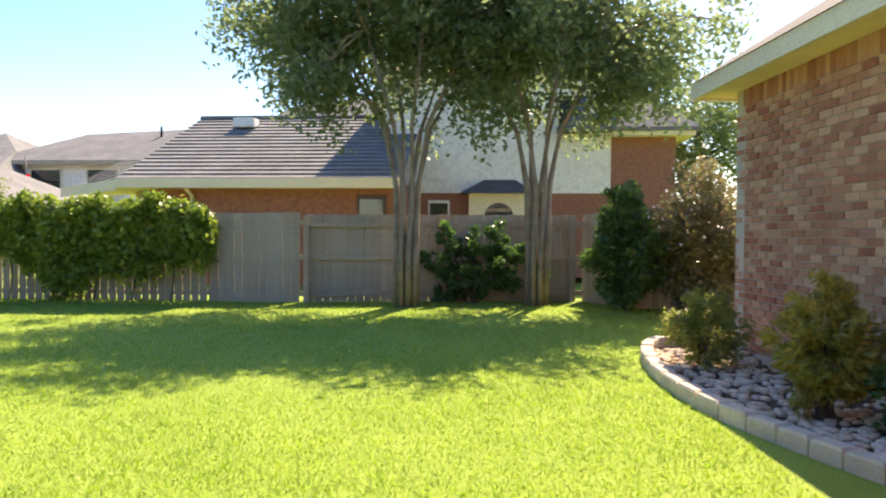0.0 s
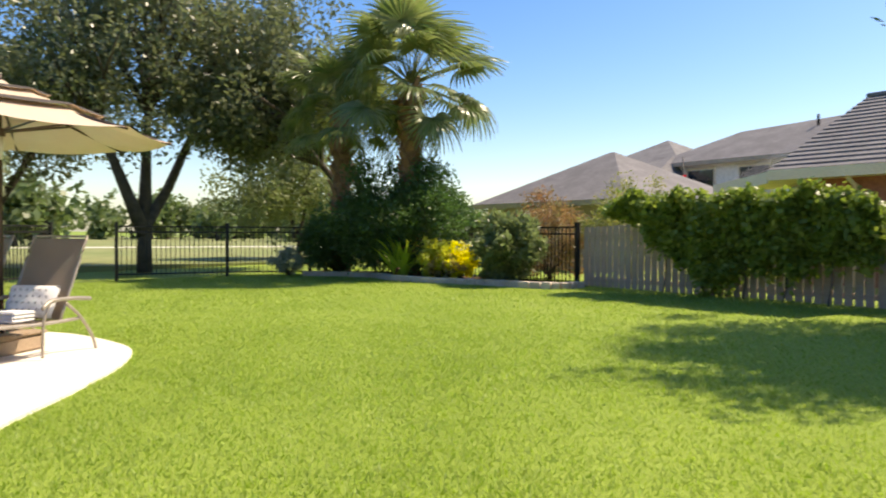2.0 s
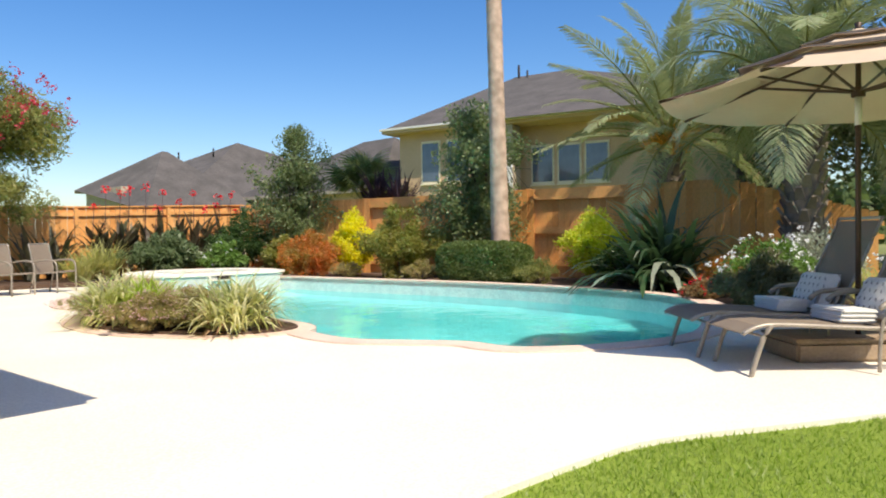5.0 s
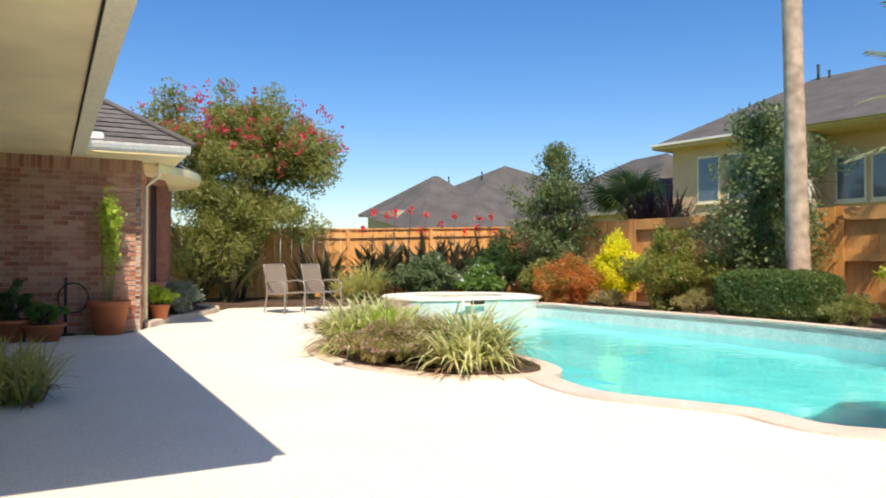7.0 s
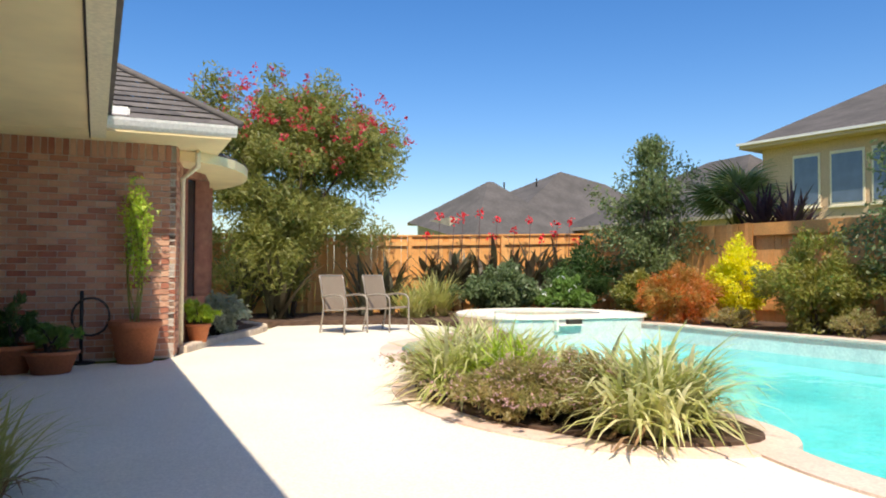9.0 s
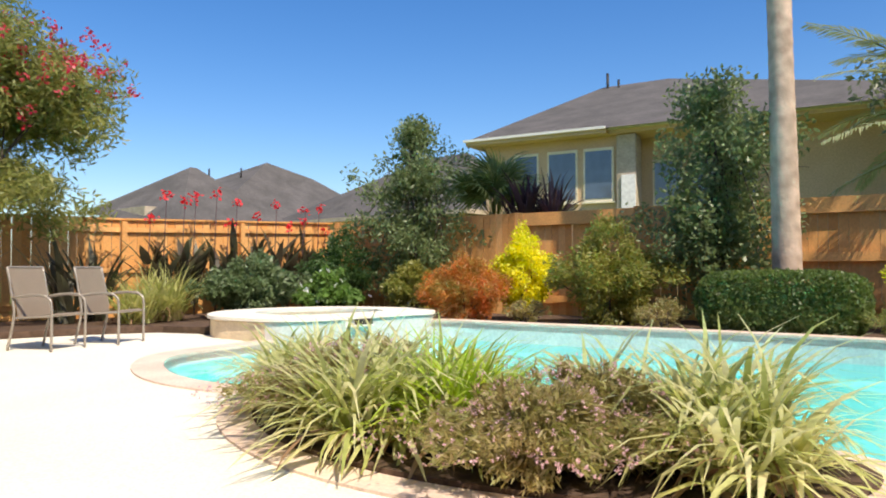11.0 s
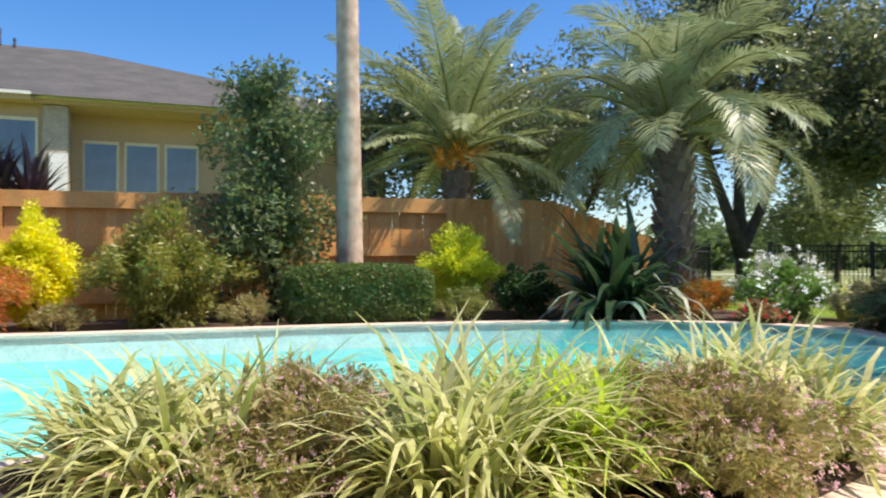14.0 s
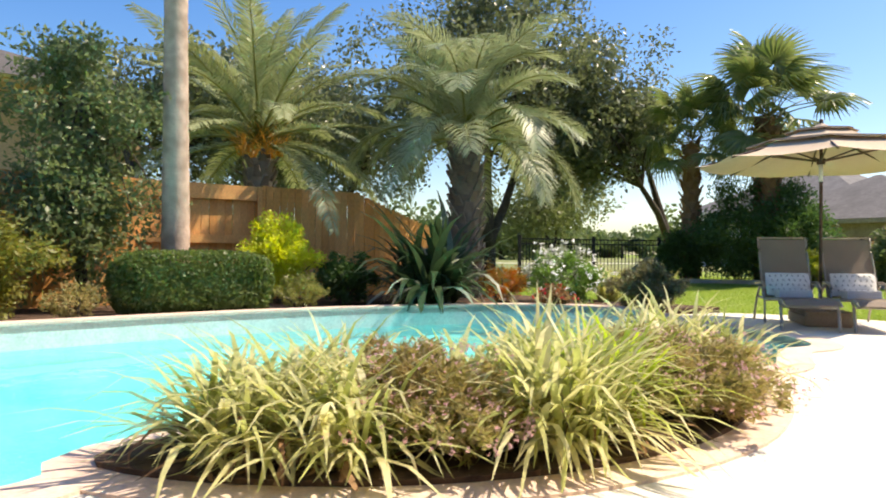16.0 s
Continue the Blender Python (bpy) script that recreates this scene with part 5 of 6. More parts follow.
def sun_lounger(at, rz):
    """Head towards +x; the front foot on the -y side is the origin."""
    t = thing("sun_lounger", at, "taupe sling sun lounger with a raised back and a champagne frame", "sun lounger", "loungers under the umbrella", rz=rz)
    w = 0.66
    seat = [(-0.06, 0.33), (0.05, 0.385), (0.2, 0.40), (0.6, 0.38), (1.0, 0.36), (1.25, 0.36)]
    back = [(1.26, 0.37), (1.36, 0.58), (1.5, 0.86), (1.64, 1.18)]
    m = Matrix.Translation((0, w / 2, 0))
    put("seat", mesh_of("seat", *sling(seat, w - 0.05)), M["sling"], t, m)
    put("backrest", mesh_of("backrest", *sling(back, w - 0.05)), M["sling"], t, m)
    for s in (-1, 1):
        y = s * w / 2
        put("seat_rail", join("seat_rail", bent([(-0.06, y, 0.325), (0.05, y, 0.375), (0.2, y, 0.39), (0.6, y, 0.37), (1.0, y, 0.35), (1.5, y, 0.35)], 0.018), smooth=True), M["frame"], t, m)
        put("back_rail", join("back_rail", bent([(1.25, y * 0.97, 0.36), (1.5, y * 0.97, 0.87), (1.66, y * 0.97, 1.21)], 0.015), smooth=True), M["frame"], t, m)
        put("front_leg", join("front_leg", bent([(0.16, y, 0.39), (0.1, y, 0.3), (0.03, y, 0.1), (0.0, y, 0.0)], 0.02), smooth=True), M["frame"], t, m)
        put("rear_leg", join("rear_leg", bent([(1.3, y * 1.05, 0.53), (1.5, y * 1.05, 0.38), (1.68, y * 1.05, 0.16), (1.75, y * 1.05, 0.0)], 0.017), smooth=True), M["frame"], t, m)
        put("arm_support", join("arm_support", bent([(0.98, y * 1.05, 0.02), (1.0, y * 1.05, 0.36), (1.08, y * 1.05, 0.54)], 0.015), smooth=True), M["frame"], t, m)
        put("armrest", join("armrest", bent([(0.98, y * 1.06, 0.5), (1.1, y * 1.06, 0.565), (1.4, y * 1.06, 0.57), (1.66, y * 1.06, 0.545)], 0.022), smooth=True), M["frame"], t, m)
    put("cross_bar", join("cross_bar", tube([(1.66, -w / 2, 1.205), (1.66, w / 2, 1.205)], 0.014, 6), tube([(0.1, -w / 2, 0.3), (0.1, w / 2, 0.3)], 0.012, 6), tube([(1.02, -w / 2, 0.33), (1.02, w / 2, 0.33)], 0.012, 6)), M["frame"], t, m)
    return t


def cushion_mesh(name, a, b, h, n=10):
    v, f = [], []
    for sgn in (1, -1):
        for i in range(n + 1):
            for j in range(n + 1):
                u, w = i / n * 2 - 1, j / n * 2 - 1
                k = max(0.0, (1 - u ** 4) * (1 - w ** 4)) ** 0.5
                v.append((u * a / 2, w * b / 2, sgn * h / 2 * k + 0.006 * math.sin(u * 7) * math.sin(w * 5)))
    o = (n + 1) ** 2
    for i in range(n):
        for j in range(n):
            q = i * (n + 1) + j
            f += [(q, q + n + 1, q + n + 2, q + 1), (o + q, o + q + 1, o + q + n + 2, o + q + n + 1)]
    return mesh_of(name, v, f, True)


def lounge_things(m):
    """A printed pillow and a folded towel on a lounger whose pose is m."""
    p = thing("pillow", (0, 0, 0), "white rectangular pillow with small grey printed leaves", "pillow", "lounger pillows")
    p.matrix_world = m @ pose(1.235, 0.33, 0.545, 0, -66, 0) @ Matrix.Scale(1.15, 4)
    put("cover", cushion_mesh("cover", 0.3, 0.5, 0.13), M["cushion"], p)
    mk = mesh_of("mark", [(-0.02, 0, 0), (0, 0.008, 0), (0.02, 0, 0), (0, -0.008, 0)], [(0, 1, 2, 3)])
    for i in range(4):
        for j in range(7):
            x, y = -0.095 + 0.06 * i, -0.19 + 0.063 * j + 0.02 * (i % 2)
            k = max(0.0, (1 - (x / 0.15) ** 4) * (1 - (y / 0.25) ** 4)) ** 0.5
            put("print_mark", mk, M["print"], p, pose(x, y, 0.068 * k + 0.003, 0, 0, 30 * (-1) ** j))
    tw = thing("folded_towel", (0, 0, 0), "folded white towel lying on the lounger seat", "towel", "folded towels")
    tw.matrix_world = m @ pose(0.9, 0.33, 0.375, 0, 2, 0)
    for k in range(3):
        put("fold", box("fold", -0.15, -0.22, 0, 0.15, 0.22, 0.035, 0.014), M["cushion"], tw, pose(0.004 * k, 0.003 * k, 0.036 * k, 0, 0, 1.5 * k))


LR = math.degrees(math.atan2(0.73, -0.69))
W = Vector((-0.67, -0.74, 0))
for k in (0, 1):
    o = Vector((-6.97, 1.89, 0.036)) + W * 0.86 * k
    # local +y runs along W when the head runs along (-0.69, 0.73)
    L1 = sun_lounger(tuple(o), LR)
    lounge_things(pose(*o, 0, 0, LR))


def umbrella(at):
    t = thing("patio_umbrella", at, "large beige octagonal market umbrella with dark edged tiers", "umbrella", rz=35.3)
    put("pole", tube_mesh("pole", [(0, 0, 0.02), (0, 0, 2.1), (0, 0, 2.8)], [0.024, 0.024, 0.022], 10), M["bronze"], t)
    put("upper_pole", tube_mesh("upper_pole", [(0, 0, 2.0), (0, 0, 2.24)], 0.029, 10), M["white"], t, label="white plastic collar")
    n, R, rim = 8, 1.68, 2.265
    def tier(r0, z0, r1, z1, sag, steps=6, sub=4):
        v, f = [], []
        m_ = n * sub
        for i in range(steps + 1):
            u = i / steps
            for k in range(m_):
                a = 2 * math.pi * k / m_
                h = (k % sub) / sub
                flat = math.cos(math.pi / n) / math.cos((h - 0.5) * 2 * math.pi / n)
                rr = (r0 + (r1 - r0) * u) * flat
                z = z0 + (z1 - z0) * u - sag * 4 * h * (1 - h) * u - 0.05 * math.sin(math.pi * u)
                v.append((rr * math.cos(a), rr * math.sin(a), z))
        for i in range(steps):
            for k in range(m_):
                q = (k + 1) % m_
                f.append((i * m_ + k, (i + 1) * m_ + k, (i + 1) * m_ + q, i * m_ + q))
        return v, f
    put("canopy", mesh_of("canopy", *tier(0.86, 2.51, R, rim, 0.045)), M["canvas"], t)
    put("middle_tier", mesh_of("middle_tier", *tier(0.34, 2.72, 0.99, 2.515, 0.02)), M["canvas"], t)
    put("top_tier", mesh_of("top_tier", *tier(0.02, 2.83, 0.47, 2.70, 0.015)), M["canvas"], t)
    put("edge_band", mesh_of("edge_band", *tier(0.935, 2.537, 1.0, 2.513, 0.02, 1)), M["band"], t, label="dark edging band")
    put("edge_band", mesh_of("edge_band_top", *tier(0.425, 2.719, 0.48, 2.699, 0.015, 1)), M["band"], t, label="dark edging band")
    put("finial", mesh_of("finial", *lathe([(0.0, 2.885), (0.03, 2.87), (0.025, 2.84), (0.045, 2.81), (0.0, 2.80)], 10), smooth=True), M["bronze"], t)
    put("hub", mesh_of("hub", *lathe([(0.0, 2.24), (0.055, 2.24), (0.06, 2.32), (0.0, 2.33)], 12)), M["bronze"], t)
    for k in range(n):
        a = 2 * math.pi * k / n
        c, s = math.cos(a), math.sin(a)
        rib = put("rib", join("rib", tube([(0.05 * c, 0.05 * s, 2.66), (0.86 * c, 0.86 * s, 2.465), (R * 0.99 * c, R * 0.99 * s, rim - 0.02)], 0.014, 5)), M["bronze"], t)
        put("strut", join("strut", tube([(0.05 * c, 0.05 * s, 2.29), (0.86 * c, 0.86 * s, 2.455)], 0.013, 5)), M["bronze"], rib)
    return t


umbrella((-8.39, 2.32, 0.03))
ub = thing("umbrella_base", (-8.35, 2.2, 0.036), "brown weighted umbrella base box between the loungers", "umbrella base", rz=LR)
put("body", box("base_body", -0.55, -0.3, 0, 0.45, 0.3, 0.17, 0.025), M["crate"], ub)
put("lid", box("base_lid", -0.57, -0.32, 0.172, 0.47, 0.32, 0.2, 0.012), M["crate"], ub)


def patio_chair(at, rz):
    """Faces +y."""
    t = thing("patio_chair", at, "taupe sling patio armchair with a pale metal frame", "chair", "chairs beside the spa", rz=rz)
    w = 0.54
    r = Matrix.Rotation(radians(90), 4, "Z")
    put("seat", mesh_of("seat", *sling([(0.27, 0.43), (0.22, 0.445), (0.0, 0.42), (-0.22, 0.40)], w - 0.04)), M["sling"], t, r)
    put("backrest", mesh_of("backrest", *sling([(-0.23, 0.40), (-0.27, 0.6), (-0.33, 0.82), (-0.38, 1.0)], w - 0.04)), M["sling"], t, r)
    for s in (-1, 1):
        x = s * w / 2
        put("front_leg", join("front_leg", bent([(x, 0.27, 0.0), (x, 0.27, 0.45), (x, 0.25, 0.6), (x, 0.16, 0.655)], 0.016), smooth=True), M["frame"], t)
        put("armrest", join("armrest", bent([(x, 0.2, 0.65), (x, 0.0, 0.665), (x, -0.28, 0.63)], 0.02), smooth=True), M["frame"], t)
        put("rear_leg", join("rear_leg", bent([(x, -0.36, 0.0), (x, -0.27, 0.4), (x, -0.3, 0.65), (x, -0.38, 1.0)], 0.016), smooth=True), M["frame"], t)
        put("seat_rail", join("seat_rail", tube([(x, 0.27, 0.42), (x, -0.25, 0.39)], 0.014, 6)), M["frame"], t)
    put("cross_bar", join("cross_bar", tube([(-w / 2, -0.38, 1.0), (w / 2, -0.38, 1.0)], 0.014, 6), tube([(-w / 2, 0.25, 0.42), (w / 2, 0.25, 0.42)], 0.013, 6)), M["frame"], t)
    return t


patio_chair((-6.3, -11.8, 0.036), 26)
patio_chair((-7.15, -11.98, 0.036), 30)


def pot(at, r, h, label):
    t = thing("plant_pot", at, label, "plant pot")
    put("body", mesh_of("body", *lathe([(0.0, 0.0), (r * 0.68, 0.0), (r * 0.93, h * 0.82), (r, h * 0.83), (r * 1.03, h * 0.86), (r * 1.03, h * 0.98), (r, h), (r * 0.9, h), (r * 0.88, h * 0.9), (0.0, h * 0.9)], 24), smooth=True), M["terra"], t)
    put("soil", mesh_of("soil", *lathe([(0.0, h * 0.92), (r * 0.88, h * 0.92)], 16)), M["mulch"], t)
    return t


pot((-2.88, -8.98, 0.036), 0.29, 0.5, "large terracotta pot against the brick wall")
vine = thing("trailing_plant", (-2.88, -9.0, 0.5), "tall yellow green trailing plant in a terracotta pot", "potted plant")
put("stems", join("stems", *[bent([(0.05 * math.cos(k), 0.05 * math.sin(k), 0), (0.1 * math.cos(k * 2), 0.08 * math.sin(k), 0.6), (0.08 * math.cos(k * 3), 0.06, 1.45)], 0.008, 5) for k in range(7)]), M["olive"], vine)
vp = np.concatenate([ellipsoid_points(900, (0.0, 0.02, 1.25), (0.2, 0.17, 0.45), 0.3), ellipsoid_points(260, (-0.03, 0.05, 0.75), (0.16, 0.14, 0.35), 0.3)])
put("foliage", leaves("foliage", vp, 0.07, 0.03, droop=0.9), M["lime"], vine)
pot((-2.05, -8.4, 0.036), 0.27, 0.24, "low clay bowl planter in the shade")
shrub("fern", (-2.05, -8.4, 0.26), (0.32, 0.3, 0.17), M["mid"], "green potted fern in a clay bowl", "potted plant", 700, (0.09, 0.02), 30)
pot((-1.65, -8.55, 0.036), 0.25, 0.3, "clay planter beside the screened doors")
shrub("fern", (-1.65, -8.55, 0.3), (0.36, 0.34, 0.26), M["dark"], "dark green potted fern by the doors", "potted plant", 800, (0.1, 0.02), 30)
pot((-3.72, -10.35, 0.12), 0.17, 0.26, "small terracotta pot on a kerb stone")
shrub("fern", (-3.72, -10.35, 0.36), (0.3, 0.28, 0.17), M["lime"], "bright green fern in a small terracotta pot", "potted plant", 1100, (0.09, 0.018), 40)
shrub("bed_shrub", (-4.1, -11.5, 0.11), (0.5, 0.55, 0.34), M["silver"], "pale grey green low shrub in the bay window bed", count=2200)
shrub("bed_shrub", (-3.6, -10.8, 0.11), (0.35, 0.4, 0.3), M["mid"], "low green shrub under the bay window", count=1200)
stand = thing("garden_tool_stand", (-2.3, -9.1, 0.036), "dark iron hose stand against the brick wall", "hose stand")
put("post", tube_mesh("post", [(0, 0, 0), (0, 0, 0.85)], 0.02, 8), M["iron"], stand)
put("coil", join("coil", *[tube([(0.2 * math.cos(a) - 0.1, 0.05 + 0.012 * j, 0.55 + 0.22 * math.sin(a)) for a in np.linspace(0, 6.28, 20)], 0.014, 6) for j in range(3)]), M["iron"], stand)
put("base", mesh_of("base", *lathe([(0, 0), (0.15, 0), (0.15, 0.02), (0, 0.03)], 14)), M["iron"], stand)
for x, y in ((-2.05, -3.7), (-1.75, -4.05)):
    tuft("shade_grass", (x, y, 0.036), 0.62, 0.022, 230, M["liriope"], "green arching grass growing in the porch shade", group="porch grasses")

# ---- island bed planting ----
for x, y, ln, n in ((-6.05, -6.6, 0.72, 480), (-5.74, -6.28, 0.66, 330), (-6.3, -6.1, 0.72, 260), (-5.42, -5.3, 0.8, 480), (-5.75, -5.1, 0.76, 360), (-6.15, -5.2, 0.68, 260),
                    (-6.2, -3.72, 0.84, 460), (-5.9, -3.5, 0.74, 300), (-6.35, -4.4, 0.7, 260)):
    tuft("striped_grass", (x, y, 0.075), ln, 0.034, n, M["grasstuft"], "yellow striped arching grass in the poolside bed", group="poolside grasses", arc=1.9, base_r=0.22, lean=(0.12, 1.15))
tuft("striped_grass", (-5.62, -4.8, 0.075), 0.7, 0.026, 420, M["lime"], "bright green arching grass in the poolside bed", group="poolside grasses", arc=1.8, base_r=0.22, lean=(0.05, 0.95))
for x, y, rx, ry in ((-5.62, -5.85, 0.52, 0.5), (-6.05, -5.8, 0.5, 0.48), (-5.42, -4.25, 0.52, 0.6), (-5.85, -4.15, 0.52, 0.58)):
    shrub("heather", (x, y, 0.075), (rx, ry, 0.215), M["heather"], "brown pink low heather mound with tiny flowers", "heather", 14000, (0.05, 0.01), 520, flowers=(M["pink"], 520, 0.011, -0.3), shell=0.1, lump=0.28, group="heather mounds")

# ---- pool beds ----
tuft("liriope", (-9.0, -14.1, 0.13), 1.05, 0.03, 420, M["liriope"], "pale arching liriope clump beside the chairs", base_r=0.3)
tuft("liriope", (-8.4, -13.8, 0.13), 0.85, 0.03, 300, M["liriope"], "pale arching liriope clump beside the chairs", base_r=0.25)
shrub("round_shrub", (-10.35, -13.5, 0.13), (0.95, 0.85, 0.58), M["viburnum"], "dense round grey green shrub", count=6800, size=(0.09, 0.05), clumps=170)
shrub("hydrangea", (-11.5, -12.7, 0.13), (0.7, 0.6, 0.42), M["mid"], "green hydrangea with white flower heads", count=3600, size=(0.11, 0.07), flowers=(M["whiteflower"], 22, 0.05, -0.4))
shrub("nandina", (-12.6, -11.5, 0.13), (0.75, 0.65, 0.5), M["nandina"], "olive green nandina shrub", count=5200)
shrub("dark_shrub", (-12.7, -13.6, 0.13), (0.8, 0.7, 0.85), M["dark"], "tall dark green shrub by the fence corner", count=4000)
shrub("fire_bush", (-12.1, -9.95, 0.13), (0.85, 0.8, 0.55), M["firebush"], "feathery orange red bush by the spa", count=8200, size=(0.085, 0.014), clumps=190, droop=0.3)
shrub("golden_shrub", (-13.05, -9.4, 0.13), (0.56, 0.56, 0.78), M["yellow"], "bright golden yellow shrub", count=6400, size=(0.06, 0.03), clumps=130)
shrub("nandina", (-13.0, -7.75, 0.13), (0.95, 0.9, 0.8), M["nandina"], "tall yellow green nandina shrub", count=7600, size=(0.08, 0.03), clumps=130, lump=0.3)
shrub("low_mound", (-12.35, -8.9, 0.13), (0.4, 0.4, 0.22), M["heather"], "low brown green mound", count=1300, size=(0.05, 0.015))
shrub("low_mound", (-12.45, -6.65, 0.13), (0.42, 0.4, 0.24), M["heather"], "low brown green mound", count=1300, size=(0.05, 0.015))
shrub("low_mound", (-12.55, -3.75, 0.13), (0.42, 0.42, 0.27), M["olive"], "low grey green mound", count=1600, size=(0.06, 0.012))
M["goldenbush"] = leaf("yellow_green_leaf", (0.32, 0.40, 0.04), (0.44, 0.48, 0.06), (0.62, 0.58, 0.10))
shrub("golden_shrub", (-14.2, -3.45, 0.13), (0.66, 0.66, 0.7), M["goldenbush"], "yellow green shrub in front of the cedar fence", count=5600, size=(0.07, 0.03))
shrub("dark_shrub", (-13.6, -2.6, 0.13), (0.6, 0.6, 0.42), M["dark"], "dark green low shrub", count=2600)


def box_hedge():
    t = thing("clipped_hedge", (-12.75, -5.2, 0.13), "clipped box shaped dark green hedge", "hedge")
    n = 24000
    u = rng.uniform(-1, 1, (n, 3))
    ax = rng.integers(0, 3, n)
    sgn = np.where(rng.uniform(size=n) < 0.5, -1.0, 1.0)
    u[np.arange(n), ax] = sgn * rng.uniform(0.86, 1.02, n)
    p = np.sign(u) * np.abs(u) ** 1.0
    nr = np.linalg.norm(p, axis=1, ord=4)[:, None]
    p = p / np.maximum(nr, 0.95) * (1 + 0.03 * np.sin(p[:, :1] * 7 + p[:, 1:2] * 9) * np.sin(p[:, 2:] * 6 + 1))
    pts = p * np.array([0.5, 1.02, 0.42]) + np.array([0, 0, 0.42]) + rng.normal(0, 0.012, (n, 3))
    put("foliage", leaves("foliage", pts, 0.058, 0.034), M["boxleaf"], t)
    put("stems", join("stems", *[tube([(0, y, 0), (0.1, y + 0.1, 0.35), (0.2, y, 0.7)], [0.03, 0.02, 0.01], 5) for y in (-0.8, -0.4, 0, 0.4, 0.8)]), M["bark"], t)
    put("inner_mass", box("inner_twigs", -0.34, -0.82, 0.03, 0.34, 0.82, 0.68, 0.1), M["boxleaf"], t)


M["boxleaf"] = leaf("box_leaf", (0.055, 0.095, 0.025), (0.085, 0.13, 0.035), (0.20, 0.24, 0.075))
box_hedge()


def slim_tree(at, h, r, label):
    t0 = [[(0.05 * k, 0.04 * k, 0), (0.12 * math.cos(k * 2.1), 0.12 * math.sin(k * 2.1), h * 0.4), (0.25 * math.cos(k * 2.1), 0.25 * math.sin(k * 2.1), h * 0.75)] for k in range(4)]
    return tree("slim_tree", at, label, t0, [((0, 0, h * 0.36), (r, r, h * 0.3)), ((0, 0, h * 0.68), (r * 0.85, r * 0.85, h * 0.27)), ((0.1, 0.1, h * 0.9), (r * 0.35, r * 0.35, h * 0.12)), ((-0.2, -0.35, h * 0.88), (r * 0.25, r * 0.25, h * 0.1))],
                M["dark2"], M["bark"], (0.11, 0.05), 7600, 190, 0.32, 22, trunk_r=0.035, shell=0.2)


M["dark2"] = leaf("laurel_leaf", (0.075, 0.115, 0.04), (0.115, 0.155, 0.06), (0.25, 0.28, 0.14), rough=0.42)
slim_tree((-13.75, -12.5, 0.1), 4.2, 1.3, "slim dark evergreen tree in front of the fence")
slim_tree((-14.15, -6.45, 0.1), 4.05, 1.3, "slim dark evergreen tree in front of the cedar fence")


def cannas():
    for k in range(14):
        x = -9.2 - 0.33 * k + rng.uniform(-0.1, 0.1)
        y = -14.9 + rng.uniform(-0.2, 0.25)
        t = thing("canna", (x, y, 0.13), "canna with broad dark leaves and red flower spikes", "flower", "cannas along the side fence")
        h = rng.uniform(1.75, 2.4)
        put("stem", tube_mesh("stem", [(0, 0, 0), (0.03, 0, h * 0.5), (0.0, 0.03, h)], [0.016, 0.012, 0.007], 5), M["burgundy"], t)
        rib = blades(18, 0.85, 0.17, 0.7, 0.05, 6, (0.1, 0.7)) + np.array([0, 0, 0.5]) * rng.uniform(0.2, 2.0, (18, 1, 1, 1))
        put("leaves", strips("leaves", rib), M["cannaleaf"], t)
        f = np.array([(0, 0.03, h)]) + rng.normal(0, 0.05, (20, 3))
        tagged(put("flower", leaves("flower", f, 0.085, 0.06), M["redflower"], t), kind="stuff")


M["cannaleaf"] = leaf("canna_leaf", (0.05, 0.055, 0.035), (0.07, 0.085, 0.04), (0.11, 0.07, 0.05))
cannas()
tree("oleander", (-5.85, -15.0, 0.1), "large oleander with grey green leaves and crimson flowers", [[(0.25 * math.cos(k * 0.9), 0.25 * math.sin(k * 0.9), 0), (0.45 * math.cos(k * 0.9), 0.4 * math.sin(k * 0.9), 1.2), (0.9 * math.cos(k * 0.9), 0.8 * math.sin(k * 0.9), 2.6)] for k in range(7)],
     [((0, 0, 3.6), (2.6, 1.9, 1.45)), ((0.1, 0.2, 2.2), (1.8, 1.5, 1.4)), ((-1.6, 0, 3.6), (1.7, 1.4, 1.25)), ((1.2, 0, 3.75), (1.7, 1.3, 1.1)), ((0, 0, 4.4), (1.9, 1.5, 0.8)), ((0.2, 0.3, 1.0), (1.6, 1.2, 0.8)), ((0, 0.2, 1.9), (1.9, 1.5, 1.1))], M["oleander"], M["bark"], (0.16, 0.036), 38000, 420, 0.38, 34, trunk_r=0.035, shell=0.1, category="shrub")
ofl = bpy.data.objects["oleander"]
fp = np.concatenate([ellipsoid_points(240, c, r, 0.85, 0.22) for c, r in (((0, 0, 3.6), (2.6, 1.9, 1.45)), ((-1.6, 0, 3.6), (1.7, 1.4, 1.25)), ((1.2, 0, 3.75), (1.7, 1.3, 1.1)), ((0, 0, 4.4), (1.9, 1.5, 0.8)))])
fp = fp[(fp[:, 2] > 3.3 + 0.25 * np.sin(fp[:, 0] * 2)) & (fp[:, 0] > -2.55) & (fp[:, 0] < 2.5)][:420]
put("blossom", leaves("blossom", clumped(fp, 9, 0.1), 0.075, 0.055), M["crimson"], ofl)
for x, y in ((-8.2, -14.9), (-7.6, -14.6), (-5.0, -14.7), (-5.6, -14.3)):
    t = thing("bird_of_paradise", (x, y, 0.13), "dark broad leaved clump under the oleander", "plant", "dark clumps under the oleander")
    put("leaves", strips("leaves", blades(26, 1.5, 0.13, 0.8, 0.15, 6, (0.05, 0.6))), M["cannaleaf"], t)

